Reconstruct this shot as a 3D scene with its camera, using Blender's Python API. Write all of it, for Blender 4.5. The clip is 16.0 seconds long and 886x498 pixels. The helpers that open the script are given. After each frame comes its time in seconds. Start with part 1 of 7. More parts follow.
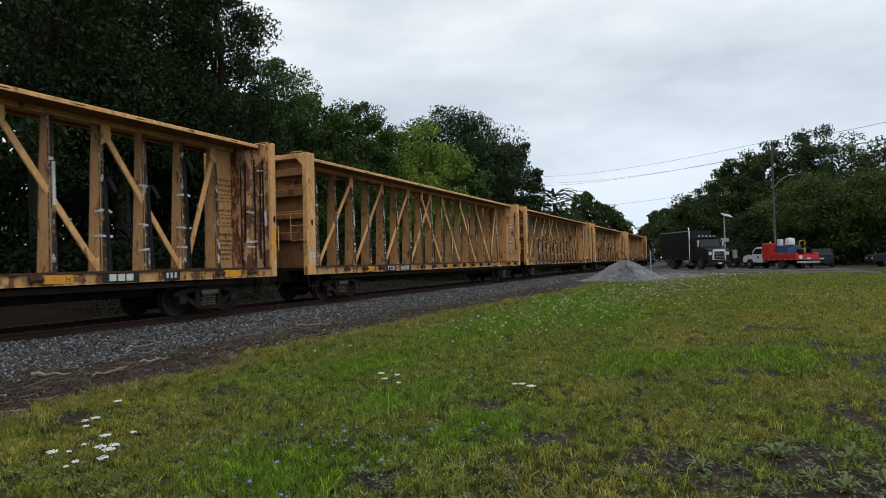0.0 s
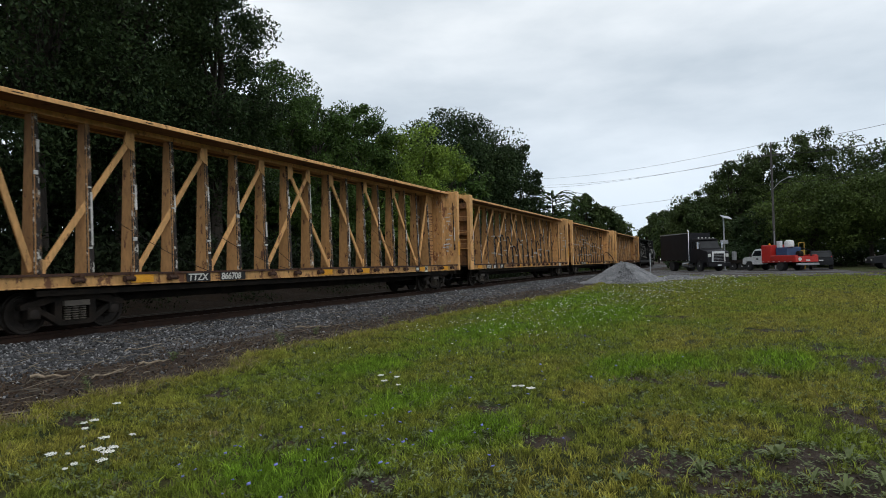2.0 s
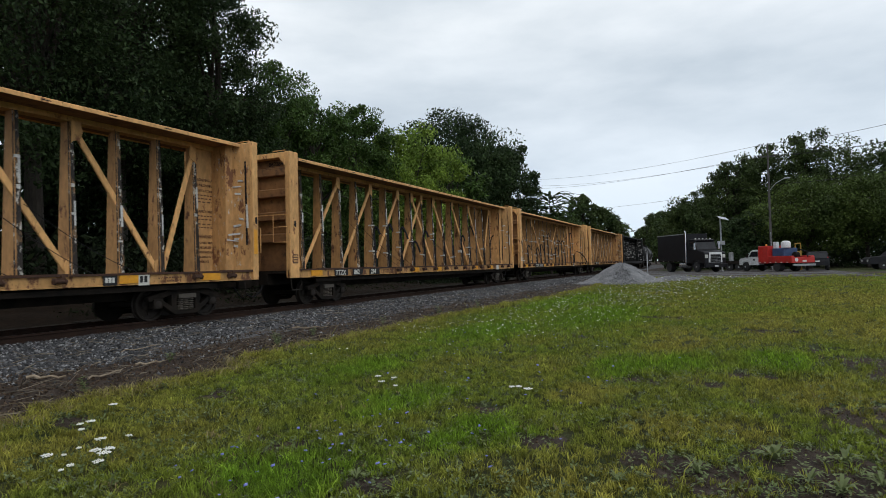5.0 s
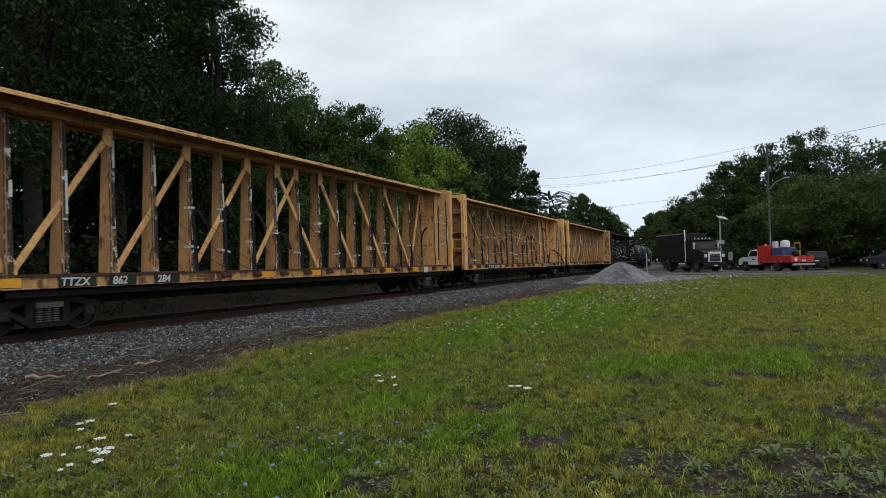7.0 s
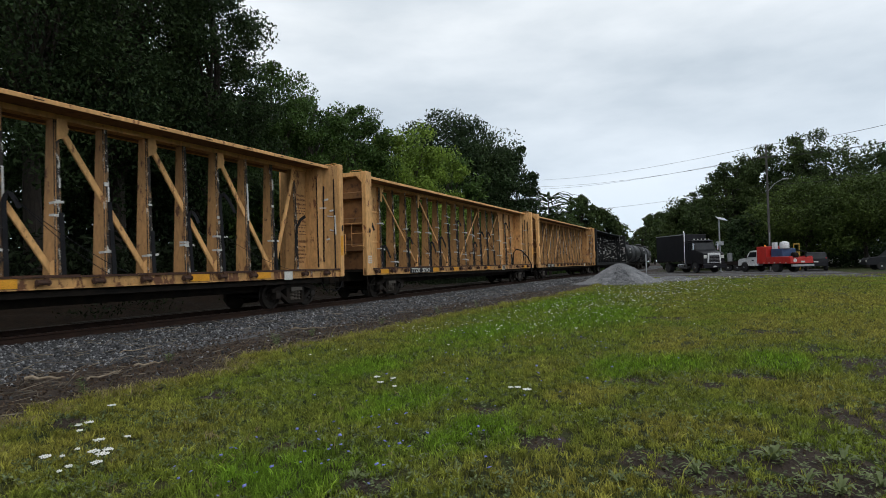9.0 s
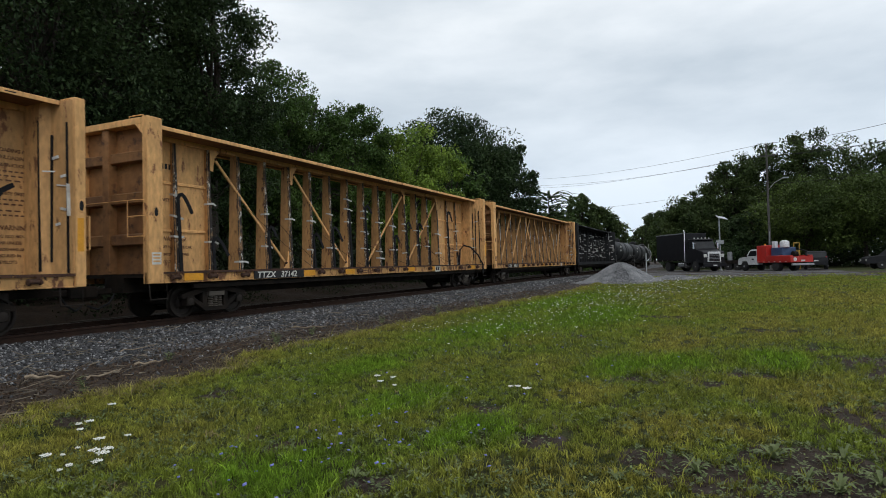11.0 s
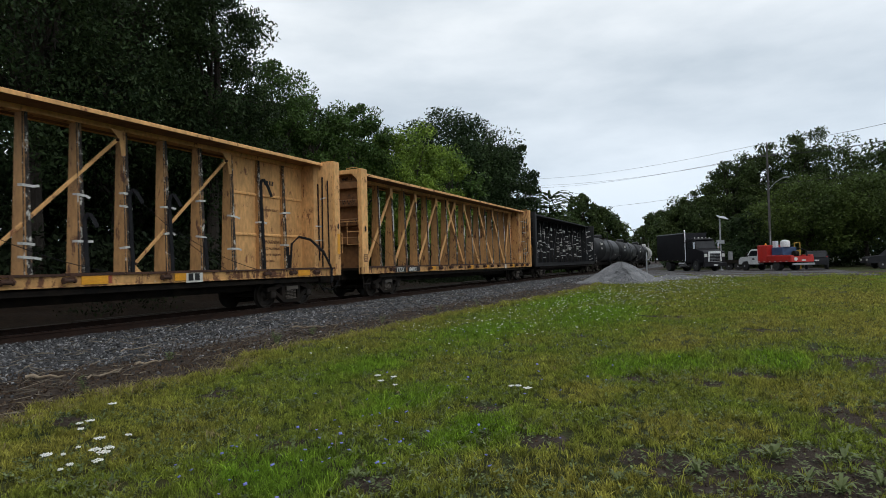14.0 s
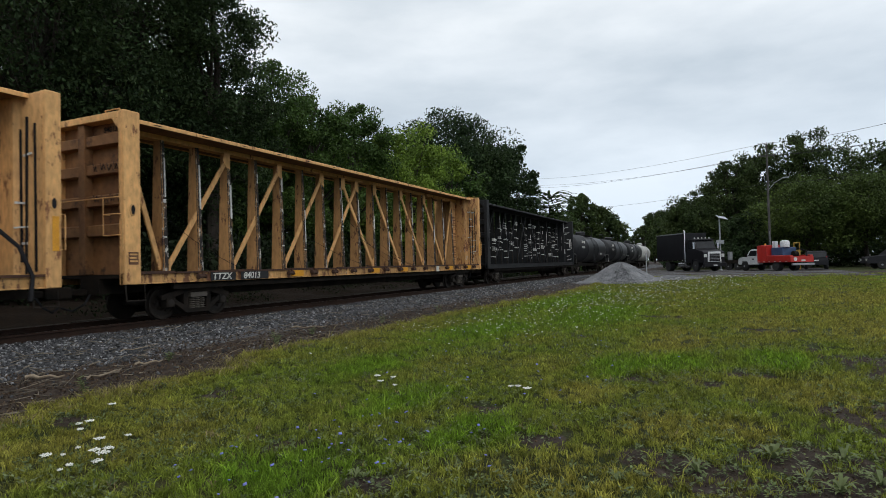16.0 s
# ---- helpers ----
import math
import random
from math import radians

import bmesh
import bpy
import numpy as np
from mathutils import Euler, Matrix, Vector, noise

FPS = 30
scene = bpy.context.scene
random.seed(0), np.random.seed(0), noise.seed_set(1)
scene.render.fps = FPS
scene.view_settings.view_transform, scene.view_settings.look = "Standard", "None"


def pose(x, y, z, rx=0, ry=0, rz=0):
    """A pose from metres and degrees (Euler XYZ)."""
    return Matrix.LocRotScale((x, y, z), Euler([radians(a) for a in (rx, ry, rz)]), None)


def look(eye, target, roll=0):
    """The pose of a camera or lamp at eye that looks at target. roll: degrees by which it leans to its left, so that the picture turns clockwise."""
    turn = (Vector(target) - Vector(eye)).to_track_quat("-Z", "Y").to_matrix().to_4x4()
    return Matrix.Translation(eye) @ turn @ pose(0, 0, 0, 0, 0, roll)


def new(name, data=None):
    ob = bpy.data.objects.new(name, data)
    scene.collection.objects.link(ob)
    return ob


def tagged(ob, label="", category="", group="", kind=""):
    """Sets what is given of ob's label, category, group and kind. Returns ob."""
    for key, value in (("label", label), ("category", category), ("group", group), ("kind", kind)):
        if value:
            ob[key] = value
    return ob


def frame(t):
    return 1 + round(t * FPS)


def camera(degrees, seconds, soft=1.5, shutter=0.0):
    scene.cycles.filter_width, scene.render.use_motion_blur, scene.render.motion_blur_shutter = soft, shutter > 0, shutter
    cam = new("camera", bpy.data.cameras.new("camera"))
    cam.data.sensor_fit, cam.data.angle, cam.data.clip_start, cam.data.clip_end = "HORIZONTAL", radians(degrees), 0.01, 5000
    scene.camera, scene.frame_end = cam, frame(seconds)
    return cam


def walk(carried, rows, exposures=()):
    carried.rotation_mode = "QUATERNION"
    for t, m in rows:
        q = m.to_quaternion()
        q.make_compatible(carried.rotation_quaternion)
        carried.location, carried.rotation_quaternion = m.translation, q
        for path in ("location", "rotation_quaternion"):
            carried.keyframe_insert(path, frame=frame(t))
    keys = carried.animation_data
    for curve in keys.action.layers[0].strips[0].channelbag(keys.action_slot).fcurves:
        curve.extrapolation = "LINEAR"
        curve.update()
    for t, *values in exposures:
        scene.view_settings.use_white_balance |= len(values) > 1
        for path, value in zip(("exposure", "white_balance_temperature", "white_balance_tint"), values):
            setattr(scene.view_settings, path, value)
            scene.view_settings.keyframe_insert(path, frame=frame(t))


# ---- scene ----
cam = camera(73.38, 16.0, soft=0.5, shutter=0.2)
EYE = (0.0, 0.0, 1.241)
YAW, PITCH, ROLL, FOCAL = 25.34, 1.334, -1.355, 1052.3
# small sway of the held camera: seconds, sideways and upward drift
SWAY = [(0, 0, 0), (0.5, 0, 1.5), (1.5, 0, 1.7), (2, -1, 3.5), (3, -3.2, 3), (3.5, -3, 1.7), (4, -4, 3), (6.5, -6.4, 4.8),
        (7, -6.5, 3.9), (8, -7, 4.6), (9, -7.5, 5.7), (11.5, -7.3, 3.5), (12.5, -7, 6), (13, -7.3, 4.5), (13.5, -6.5, 2.5),
        (14.5, -6.5, 4), (15.5, -6.5, 2.8), (16, -7, 3.5)]


def camera_pose(dx, dy):
    a, b = radians(YAW) + math.atan(dx / FOCAL), radians(PITCH) + math.atan(dy / FOCAL)
    way = Vector((math.cos(a) * math.cos(b), math.sin(a) * math.cos(b), math.sin(b)))
    return look(EYE, Vector(EYE) + way * 10, ROLL)


walk(cam, [(t, camera_pose(dx, dy)) for t, dx, dy in SWAY], exposures=[(0.0, 0.0), (16.0, 0.0)])

# ---- sky and light: a bright overcast day ----
SUN_EL, SUN_AZ = radians(48), radians(150)
world = bpy.data.worlds.new("overcast_sky")
scene.world = world
world.use_nodes = True
wn, wl = world.node_tree.nodes, world.node_tree.links
wn.clear()
w_out = wn.new("ShaderNodeOutputWorld")
w_bg = wn.new("ShaderNodeBackground")
w_sky = wn.new("ShaderNodeTexSky")
w_sky.sky_type = "NISHITA"
w_sky.sun_disc = False
w_sky.sun_elevation, w_sky.sun_rotation = SUN_EL, SUN_AZ
w_scale = wn.new("ShaderNodeVectorMath")
w_scale.operation = "SCALE"
w_scale.inputs["Scale"].default_value = 0.11
w_co = wn.new("ShaderNodeTexCoord")
w_map = wn.new("ShaderNodeMapping")
w_map.inputs["Scale"].default_value = (1.0, 1.0, 3.2)
w_noise = wn.new("ShaderNodeTexNoise")
w_noise.inputs["Scale"].default_value = 1.7
w_noise.inputs["Detail"].default_value = 7.0
w_noise.inputs["Roughness"].default_value = 0.52
w_ramp = wn.new("ShaderNodeValToRGB")
w_ramp.color_ramp.elements[0].position, w_ramp.color_ramp.elements[0].color = 0.30, (0.66, 0.735, 0.80, 1)
w_ramp.color_ramp.elements[1].position, w_ramp.color_ramp.elements[1].color = 0.66, (1.16, 1.20, 1.23, 1)
w_mix = wn.new("ShaderNodeMix")
w_mix.data_type = "RGBA"
w_mix.inputs["Factor"].default_value = 0.93
wl.new(w_sky.outputs["Color"], w_scale.inputs[0])
wl.new(w_co.outputs["Generated"], w_map.inputs["Vector"])
wl.new(w_map.outputs["Vector"], w_noise.inputs["Vector"])
wl.new(w_noise.outputs["Fac"], w_ramp.inputs["Fac"])
wl.new(w_scale.outputs["Vector"], w_mix.inputs[6])
wl.new(w_ramp.outputs["Color"], w_mix.inputs[7])
# the cloud deck is bluer and a little darker towards the horizon
w_sep = wn.new("ShaderNodeSeparateXYZ")
w_up = wn.new("ShaderNodeMapRange")
w_up.inputs["From Min"].default_value, w_up.inputs["From Max"].default_value = 0.02, 0.38
w_low = wn.new("ShaderNodeMix")
w_low.data_type, w_low.blend_type = "RGBA", "MULTIPLY"
w_low.inputs[7].default_value = (0.64, 0.72, 0.81, 1)
w_inv = wn.new("ShaderNodeMath")
w_inv.operation = "SUBTRACT"
w_inv.inputs[0].default_value = 1.0
wl.new(w_co.outputs["Generated"], w_sep.inputs[0])
wl.new(w_sep.outputs["Z"], w_up.inputs["Value"])
wl.new(w_up.outputs[0], w_inv.inputs[1])
wl.new(w_inv.outputs[0], w_low.inputs["Factor"])
wl.new(w_mix.outputs[2], w_low.inputs[6])
wl.new(w_low.outputs[2], w_bg.inputs["Color"])
wl.new(w_bg.outputs["Background"], w_out.inputs["Surface"])
sun = new("sun", bpy.data.lights.new("sun", "SUN"))
sun.data.energy, sun.data.angle, sun.data.color = 0.55, radians(25), (1.0, 0.96, 0.9)
sun.matrix_world = look((-40, -30, 60), (0, 10, 0))

# ---- materials ----


def material(name, base, other=None, scale=3.0, rough=0.8, metal=0.0, bump=0.0, bump_scale=60.0, fine=(0.8, 1.2), rust=None,
             rust_amount=0.5, rust_scale=4.0, stretch=(1, 1, 1), coords="Object", vary=0.0, leaf=False, shine=0.5):
    """Two scales of colour noise, optional rust, bump and variation from object to object."""
    mat = bpy.data.materials.new(name)
    mat.use_nodes = True
    n, l = mat.node_tree.nodes, mat.node_tree.links
    bsdf = n["Principled BSDF"]
    bsdf.inputs["Roughness"].default_value = rough
    bsdf.inputs["Metallic"].default_value = metal
    bsdf.inputs["Specular IOR Level"].default_value = shine
    tc = n.new("ShaderNodeTexCoord")
    mp = n.new("ShaderNodeMapping")
    mp.inputs["Scale"].default_value = stretch
    l.new(tc.outputs[coords], mp.inputs["Vector"])
    if vary:
        info = n.new("ShaderNodeObjectInfo")
        mul = n.new("ShaderNodeMath")
        mul.operation = "MULTIPLY"
        mul.inputs[1].default_value = 37.0
        l.new(info.outputs["Random"], mul.inputs[0])
        comb = n.new("ShaderNodeCombineXYZ")
        for i in range(3):
            l.new(mul.outputs[0], comb.inputs[i])
        l.new(comb.outputs[0], mp.inputs["Location"])
    big = n.new("ShaderNodeTexNoise")
    big.inputs["Scale"].default_value, big.inputs["Detail"].default_value = scale, 6.0
    l.new(mp.outputs[0], big.inputs["Vector"])
    small = n.new("ShaderNodeTexNoise")
    small.inputs["Scale"].default_value, small.inputs["Detail"].default_value = scale * 11, 4.0
    l.new(mp.outputs[0], small.inputs["Vector"])
    ramp = n.new("ShaderNodeValToRGB")
    ramp.color_ramp.elements[0].position, ramp.color_ramp.elements[1].position = 0.36, 0.66
    ramp.color_ramp.elements[0].color = (*base, 1)
    ramp.color_ramp.elements[1].color = (*(other or base), 1)
    l.new(big.outputs["Fac"], ramp.inputs["Fac"])
    rng = n.new("ShaderNodeMapRange")
    rng.inputs["From Min"].default_value, rng.inputs["From Max"].default_value = 0.3, 0.7
    rng.inputs["To Min"].default_value, rng.inputs["To Max"].default_value = fine
    l.new(small.outputs["Fac"], rng.inputs["Value"])
    mix = n.new("ShaderNodeVectorMath")
    mix.operation = "SCALE"
    l.new(ramp.outputs["Color"], mix.inputs[0])
    l.new(rng.outputs[0], mix.inputs["Scale"])
    colour = mix.outputs[0]
    if vary or leaf:
        src = n.new("ShaderNodeNewGeometry").outputs["Random Per Island"] if leaf else info.outputs["Random"]
        vr = n.new("ShaderNodeMapRange")
        span = 0.55 if leaf else vary
        vr.inputs["To Min"].default_value, vr.inputs["To Max"].default_value = 1 - span, 1 + span
        l.new(src, vr.inputs["Value"])
        m2 = n.new("ShaderNodeVectorMath")
        m2.operation = "SCALE"
        l.new(colour, m2.inputs[0])
        l.new(vr.outputs[0], m2.inputs["Scale"])
        colour = m2.outputs[0]
    if rust:
        rn = n.new("ShaderNodeTexNoise")
        rn.inputs["Scale"].default_value, rn.inputs["Detail"].default_value = rust_scale, 9.0
        rn.inputs["Roughness"].default_value = 0.68
        l.new(mp.outputs[0], rn.inputs["Vector"])
        rr = n.new("ShaderNodeValToRGB")
        rr.color_ramp.elements[0].position = 0.62 - 0.25 * rust_amount
        rr.color_ramp.elements[1].position = 0.74 - 0.2 * rust_amount
        l.new(rn.outputs["Fac"], rr.inputs["Fac"])
        m3 = n.new("ShaderNodeMix")
        m3.data_type = "RGBA"
        m3.inputs[7].default_value = (*rust, 1)
        l.new(rr.outputs["Color"], m3.inputs["Factor"])
        l.new(colour, m3.inputs[6])
        colour = m3.outputs[2]
    l.new(colour, bsdf.inputs["Base Color"])
    if bump:
        bn = n.new("ShaderNodeTexNoise")
        bn.inputs["Scale"].default_value, bn.inputs["Detail"].default_value = bump_scale, 5.0
        l.new(mp.outputs[0], bn.inputs["Vector"])
        bp = n.new("ShaderNodeBump")
        bp.inputs["Strength"].default_value, bp.inputs["Distance"].default_value = min(1.0, bump), 0.02
        l.new(bn.outputs["Fac"], bp.inputs["Height"])
        l.new(bp.outputs["Normal"], bsdf.inputs["Normal"])
    if leaf:
        bsdf.inputs["Transmission Weight"].default_value = 0.0
        tr = n.new("ShaderNodeBsdfTranslucent")
        ms = n.new("ShaderNodeMixShader")
        ms.inputs[0].default_value = 0.25
        l.new(colour, tr.inputs["Color"])
        l.new(bsdf.outputs[0], ms.inputs[1])
        l.new(tr.outputs[0], ms.inputs[2])
        l.new(ms.outputs[0], n["Material Output"].inputs["Surface"])
    return mat



def scuffed(name, base, rust, rust_at, pale_at):
    """Yellow paint torn to rust in ragged upright streaks, with pale scraped flecks."""
    mat = material(name, base, tuple(q * 0.75 for q in base), 1.0, 0.75, bump=0.3, bump_scale=25, stretch=(1, 1, 0.4), vary=0.06)
    n, l = mat.node_tree.nodes, mat.node_tree.links
    bsdf = n["Principled BSDF"]
    colour = bsdf.inputs["Base Color"].links[0].from_socket
    mp = [q for q in n if q.type == "MAPPING"][0]
    for col, at, scale in ((rust, rust_at, 4.2), (tuple(q * 0.35 for q in rust), rust_at + 0.09, 7.0), ((0.55, 0.53, 0.48), pale_at, 9.0)):
        tex = n.new("ShaderNodeTexNoise")
        tex.inputs["Scale"].default_value, tex.inputs["Detail"].default_value, tex.inputs["Roughness"].default_value = scale, 8.0, 0.7
        l.new(mp.outputs[0], tex.inputs["Vector"])
        edge = n.new("ShaderNodeMapRange")
        edge.inputs["From Min"].default_value, edge.inputs["From Max"].default_value = at, at + 0.05
        l.new(tex.outputs["Fac"], edge.inputs["Value"])
        mx = n.new("ShaderNodeMix")
        mx.data_type = "RGBA"
        mx.inputs[7].default_value = (*col, 1)
        l.new(edge.outputs[0], mx.inputs["Factor"])
        l.new(colour, mx.inputs[6])
        colour = mx.outputs[2]
    l.new(colour, bsdf.inputs["Base Color"])
    return mat


YELLOW = scuffed("weathered_yellow_paint", (0.72, 0.395, 0.148), (0.22, 0.088, 0.036), 0.585, 0.72)
YELLOW_POST = scuffed("worn_yellow_paint", (0.50, 0.265, 0.10), (0.12, 0.05, 0.025), 0.575, 0.70)
# rusty yellow of the car ends, darkened in colour for their recessed shade
SHADED_PAINT = material("shaded_rusty_end_paint", (0.27, 0.13, 0.046), (0.155, 0.072, 0.029), 0.55, 0.8, bump=0.2, bump_scale=30, rust=(0.06, 0.028, 0.016), rust_amount=0.3, rust_scale=2.4, vary=0.12)
YELLOW_OLD = scuffed("faded_yellow_panel", (0.60, 0.33, 0.128), (0.19, 0.08, 0.034), 0.58, 0.70)
SCUFF_HEAVY = scuffed("torn_rusty_yellow_paint", (0.50, 0.27, 0.11), (0.12, 0.038, 0.018), 0.475, 0.60)
SCUFF_LIGHT = scuffed("scuffed_yellow_paint", (0.58, 0.31, 0.115), (0.18, 0.07, 0.028), 0.54, 0.61)
EDGE_WORN = scuffed("scuffed_post_edge", (0.24, 0.135, 0.06), (0.022, 0.015, 0.012), 0.43, 0.56)
SILL_PAINT = scuffed("stained_yellow_sill", (0.56, 0.31, 0.11), (0.13, 0.052, 0.022), 0.51, 0.66)
RUST_LIP = material("rusty_deck_edge", (0.045, 0.019, 0.011), (0.08, 0.034, 0.016), 2.5, 0.9, bump=0.4, bump_scale=40, rust=(0.03, 0.018, 0.012), rust_amount=0.4, rust_scale=9.0)
DARK_STEEL = material("grimy_dark_steel", (0.010, 0.009, 0.008), (0.024, 0.018, 0.014), 3.0, 0.85, bump=0.2, bump_scale=40, shine=0.12)
BLACK_PAINT = material("black_car_paint", (0.016, 0.017, 0.019), (0.028, 0.028, 0.029), 1.0, 0.6, bump=0.1, bump_scale=30, shine=0.15)
WHEEL_STEEL = material("worn_wheel_steel", (0.015, 0.012, 0.010), (0.028, 0.022, 0.018), 5.0, 0.65, shine=0.2)
RAIL_STEEL = material("rusty_rail_steel", (0.034, 0.019, 0.013), (0.022, 0.013, 0.010), 4.0, 0.8, bump=0.2, shine=0.15)
RAIL_TOP = material("worn_rail_head", (0.12, 0.10, 0.085), (0.07, 0.055, 0.045), 5.0, 0.45, metal=0.8)
TIE = material("old_timber_tie", (0.032, 0.024, 0.018), (0.016, 0.013, 0.010), 3.0, 0.95, bump=0.5, stretch=(4, 0.6, 4), vary=0.25)
STRAP = material("black_rubber_strap", (0.010, 0.010, 0.012), (0.017, 0.017, 0.019), 3.0, 0.7, shine=0.15)
WHITE_TAPE = material("white_banding", (0.62, 0.62, 0.60), (0.42, 0.41, 0.39), 3.0, 0.6)
WHITE_PAINT = material("white_stencil_paint", (0.62, 0.62, 0.58), (0.5, 0.49, 0.45), 5.0, 0.7)
BROWN_PAINT = material("faded_brown_stencil", (0.10, 0.04, 0.02), (0.16, 0.07, 0.03), 5.0, 0.7)
ORANGE = material("orange_reflector", (0.72, 0.33, 0.012), (0.62, 0.27, 0.012), 5.0, 0.45)

# ---- mesh helpers ----


class Shape:
    """Collects vertices and faces for one mesh."""

    def __init__(self):
        self.v, self.f = [], []

    def add(self, verts, faces):
        k = len(self.v)
        self.v += [tuple(p) for p in verts]
        self.f += [tuple(i + k for i in q) for q in faces]
        return self

    def box(self, x0, x1, y0, y1, z0, z1, m=None):
        p = [Vector((x, y, z)) for z in (z0, z1) for y in (y0, y1) for x in (x0, x1)]
        if m is not None:
            p = [m @ q for q in p]
        return self.add(p, [(0, 2, 3, 1), (4, 5, 7, 6), (0, 1, 5, 4), (2, 6, 7, 3), (0, 4, 6, 2), (1, 3, 7, 5)])

    def prism(self, outline, a, b, axis="y"):
        """An outline of 2D points (counted round) drawn out from a to b along an axis."""
        def at(p, d):
            return {"y": (p[0], d, p[1]), "x": (d, p[0], p[1]), "z": (p[0], p[1], d)}[axis]
        n = len(outline)
        vs = [at(p, a) for p in outline] + [at(p, b) for p in outline]
        fs = [tuple(range(n))[::-1], tuple(range(n, 2 * n))] + [(i, (i + 1) % n, n + (i + 1) % n, n + i) for i in range(n)]
        return self.add(vs, fs)

    def beam(self, p, q, w, h, up=(0, 0, 1), w1=None, h1=None):
        p, q = Vector(p), Vector(q)
        d = (q - p).normalized()
        s = d.cross(Vector(up)).normalized()
        u = s.cross(d)
        w1, h1 = w1 or w, h1 or h
        vs = [c + s * (a * ww / 2) + u * (b * hh / 2) for c, ww, hh in ((p, w, h), (q, w1, h1)) for a, b in ((-1, -1), (1, -1), (1, 1), (-1, 1))]
        return self.add(vs, [(0, 3, 2, 1), (4, 5, 6, 7), (0, 1, 5, 4), (1, 2, 6, 5), (2, 3, 7, 6), (3, 0, 4, 7)])

    def ribbon(self, pts, w, h, up=(0, 0, 1)):
        """One unbroken flat band along a line of points."""
        pts, k = [Vector(p) for p in pts], len(self.v)
        for i, p in enumerate(pts):
            d = (pts[min(i + 1, len(pts) - 1)] - pts[max(i - 1, 0)]).normalized()
            a = d.cross(Vector(up)).normalized()
            b = a.cross(d)
            self.v += [tuple(p + a * (e * w / 2) + b * (g * h / 2)) for e, g in ((-1, -1), (1, -1), (1, 1), (-1, 1))]
        m = len(pts) - 1
        self.f += [(k + 4 * i + j, k + 4 * i + (j + 1) % 4, k + 4 * i + 4 + (j + 1) % 4, k + 4 * i + 4 + j) for i in range(m) for j in range(4)]
        self.f += [(k + 3, k + 2, k + 1, k), (k + 4 * m, k + 4 * m + 1, k + 4 * m + 2, k + 4 * m + 3)]
        return self

    def tube(self, pts, r, n=8, r1=None):
        pts = [Vector(p) for p in pts]
        r1 = r if r1 is None else r1
        k = len(self.v)
        for i, p in enumerate(pts):
            d = (pts[min(i + 1, len(pts) - 1)] - pts[max(i - 1, 0)]).normalized()
            s = d.cross(Vector((0.31, 0.17, 0.93)) if abs(d.z) < 0.9 else Vector((1, 0.1, 0))).normalized()
            u = s.cross(d)
            rr = r + (r1 - r) * i / max(1, len(pts) - 1)
            self.v += [tuple(p + (s * math.cos(2 * math.pi * j / n) + u * math.sin(2 * math.pi * j / n)) * rr) for j in range(n)]
        for i in range(len(pts) - 1):
            self.f += [(k + i * n + j, k + i * n + (j + 1) % n, k + (i + 1) * n + (j + 1) % n, k + (i + 1) * n + j) for j in range(n)]
        self.f += [tuple(k + j for j in range(n))[::-1], tuple(k + (len(pts) - 1) * n + j for j in range(n))]
        return self

    def lathe(self, profile, n=24, axis="y", centre=(0, 0, 0)):
        """profile: (distance along the axis, radius)."""
        k, c = len(self.v), centre
        for d, r in profile:
            for j in range(n):
                a, b = math.cos(2 * math.pi * j / n) * r, math.sin(2 * math.pi * j / n) * r
                p = {"x": (d, a, b), "y": (a, d, b), "z": (a, b, d)}[axis]
                self.v.append((p[0] + c[0], p[1] + c[1], p[2] + c[2]))
        m = len(profile)
        for i in range(m - 1):
            self.f += [(k + i * n + j, k + i * n + (j + 1) % n, k + (i + 1) * n + (j + 1) % n, k + (i + 1) * n + j) for j in range(n)]
        self.f += [tuple(k + j for j in range(n)), tuple(k + (m - 1) * n + j for j in range(n))[::-1]]
        return self

    def mesh(self, name, mat, bevel=0.0, smooth=False):
        bm = bmesh.new()
        vs = [bm.verts.new(p) for p in self.v]
        for q in self.f:
            try:
                bm.faces.new([vs[i] for i in q])
            except ValueError:
                pass
        bmesh.ops.recalc_face_normals(bm, faces=bm.faces)
        if bevel:
            bmesh.ops.bevel(bm, geom=list(bm.edges), offset=bevel, segments=1, affect="EDGES", clamp_overlap=True)
        me = bpy.data.meshes.new(name)
        bm.to_mesh(me)
        bm.free()
        me.materials.append(mat)
        if smooth:
            for p in me.polygons:
                p.use_smooth = True
            me.set_sharp_from_angle(angle=radians(35))
        return me


def part(name, shape, mat, parent, label="", m=None, bevel=0.0, smooth=False):
    """One mesh object under a thing or a part; shape may be a Shape or a finished mesh."""
    me = shape.mesh(name, mat, bevel, smooth) if isinstance(shape, Shape) else shape
    ob = new(name, me)
    ob.parent = parent
    if m is not None:
        ob.matrix_basis = m
    return tagged(ob, label)


def thing(name, label, category, group="", m=None, kind=""):
    ob = new(name)
    if m is not None:
        ob.matrix_basis = m
    return tagged(ob, label, category, group, kind)


def solid(name, shape, mat, label, category="", group="", m=None, bevel=0.0, smooth=False, kind=""):
    ob = new(name, shape.mesh(name, mat, bevel, smooth))
    if m is not None:
        ob.matrix_basis = m
    return tagged(ob, label, category, group, kind)


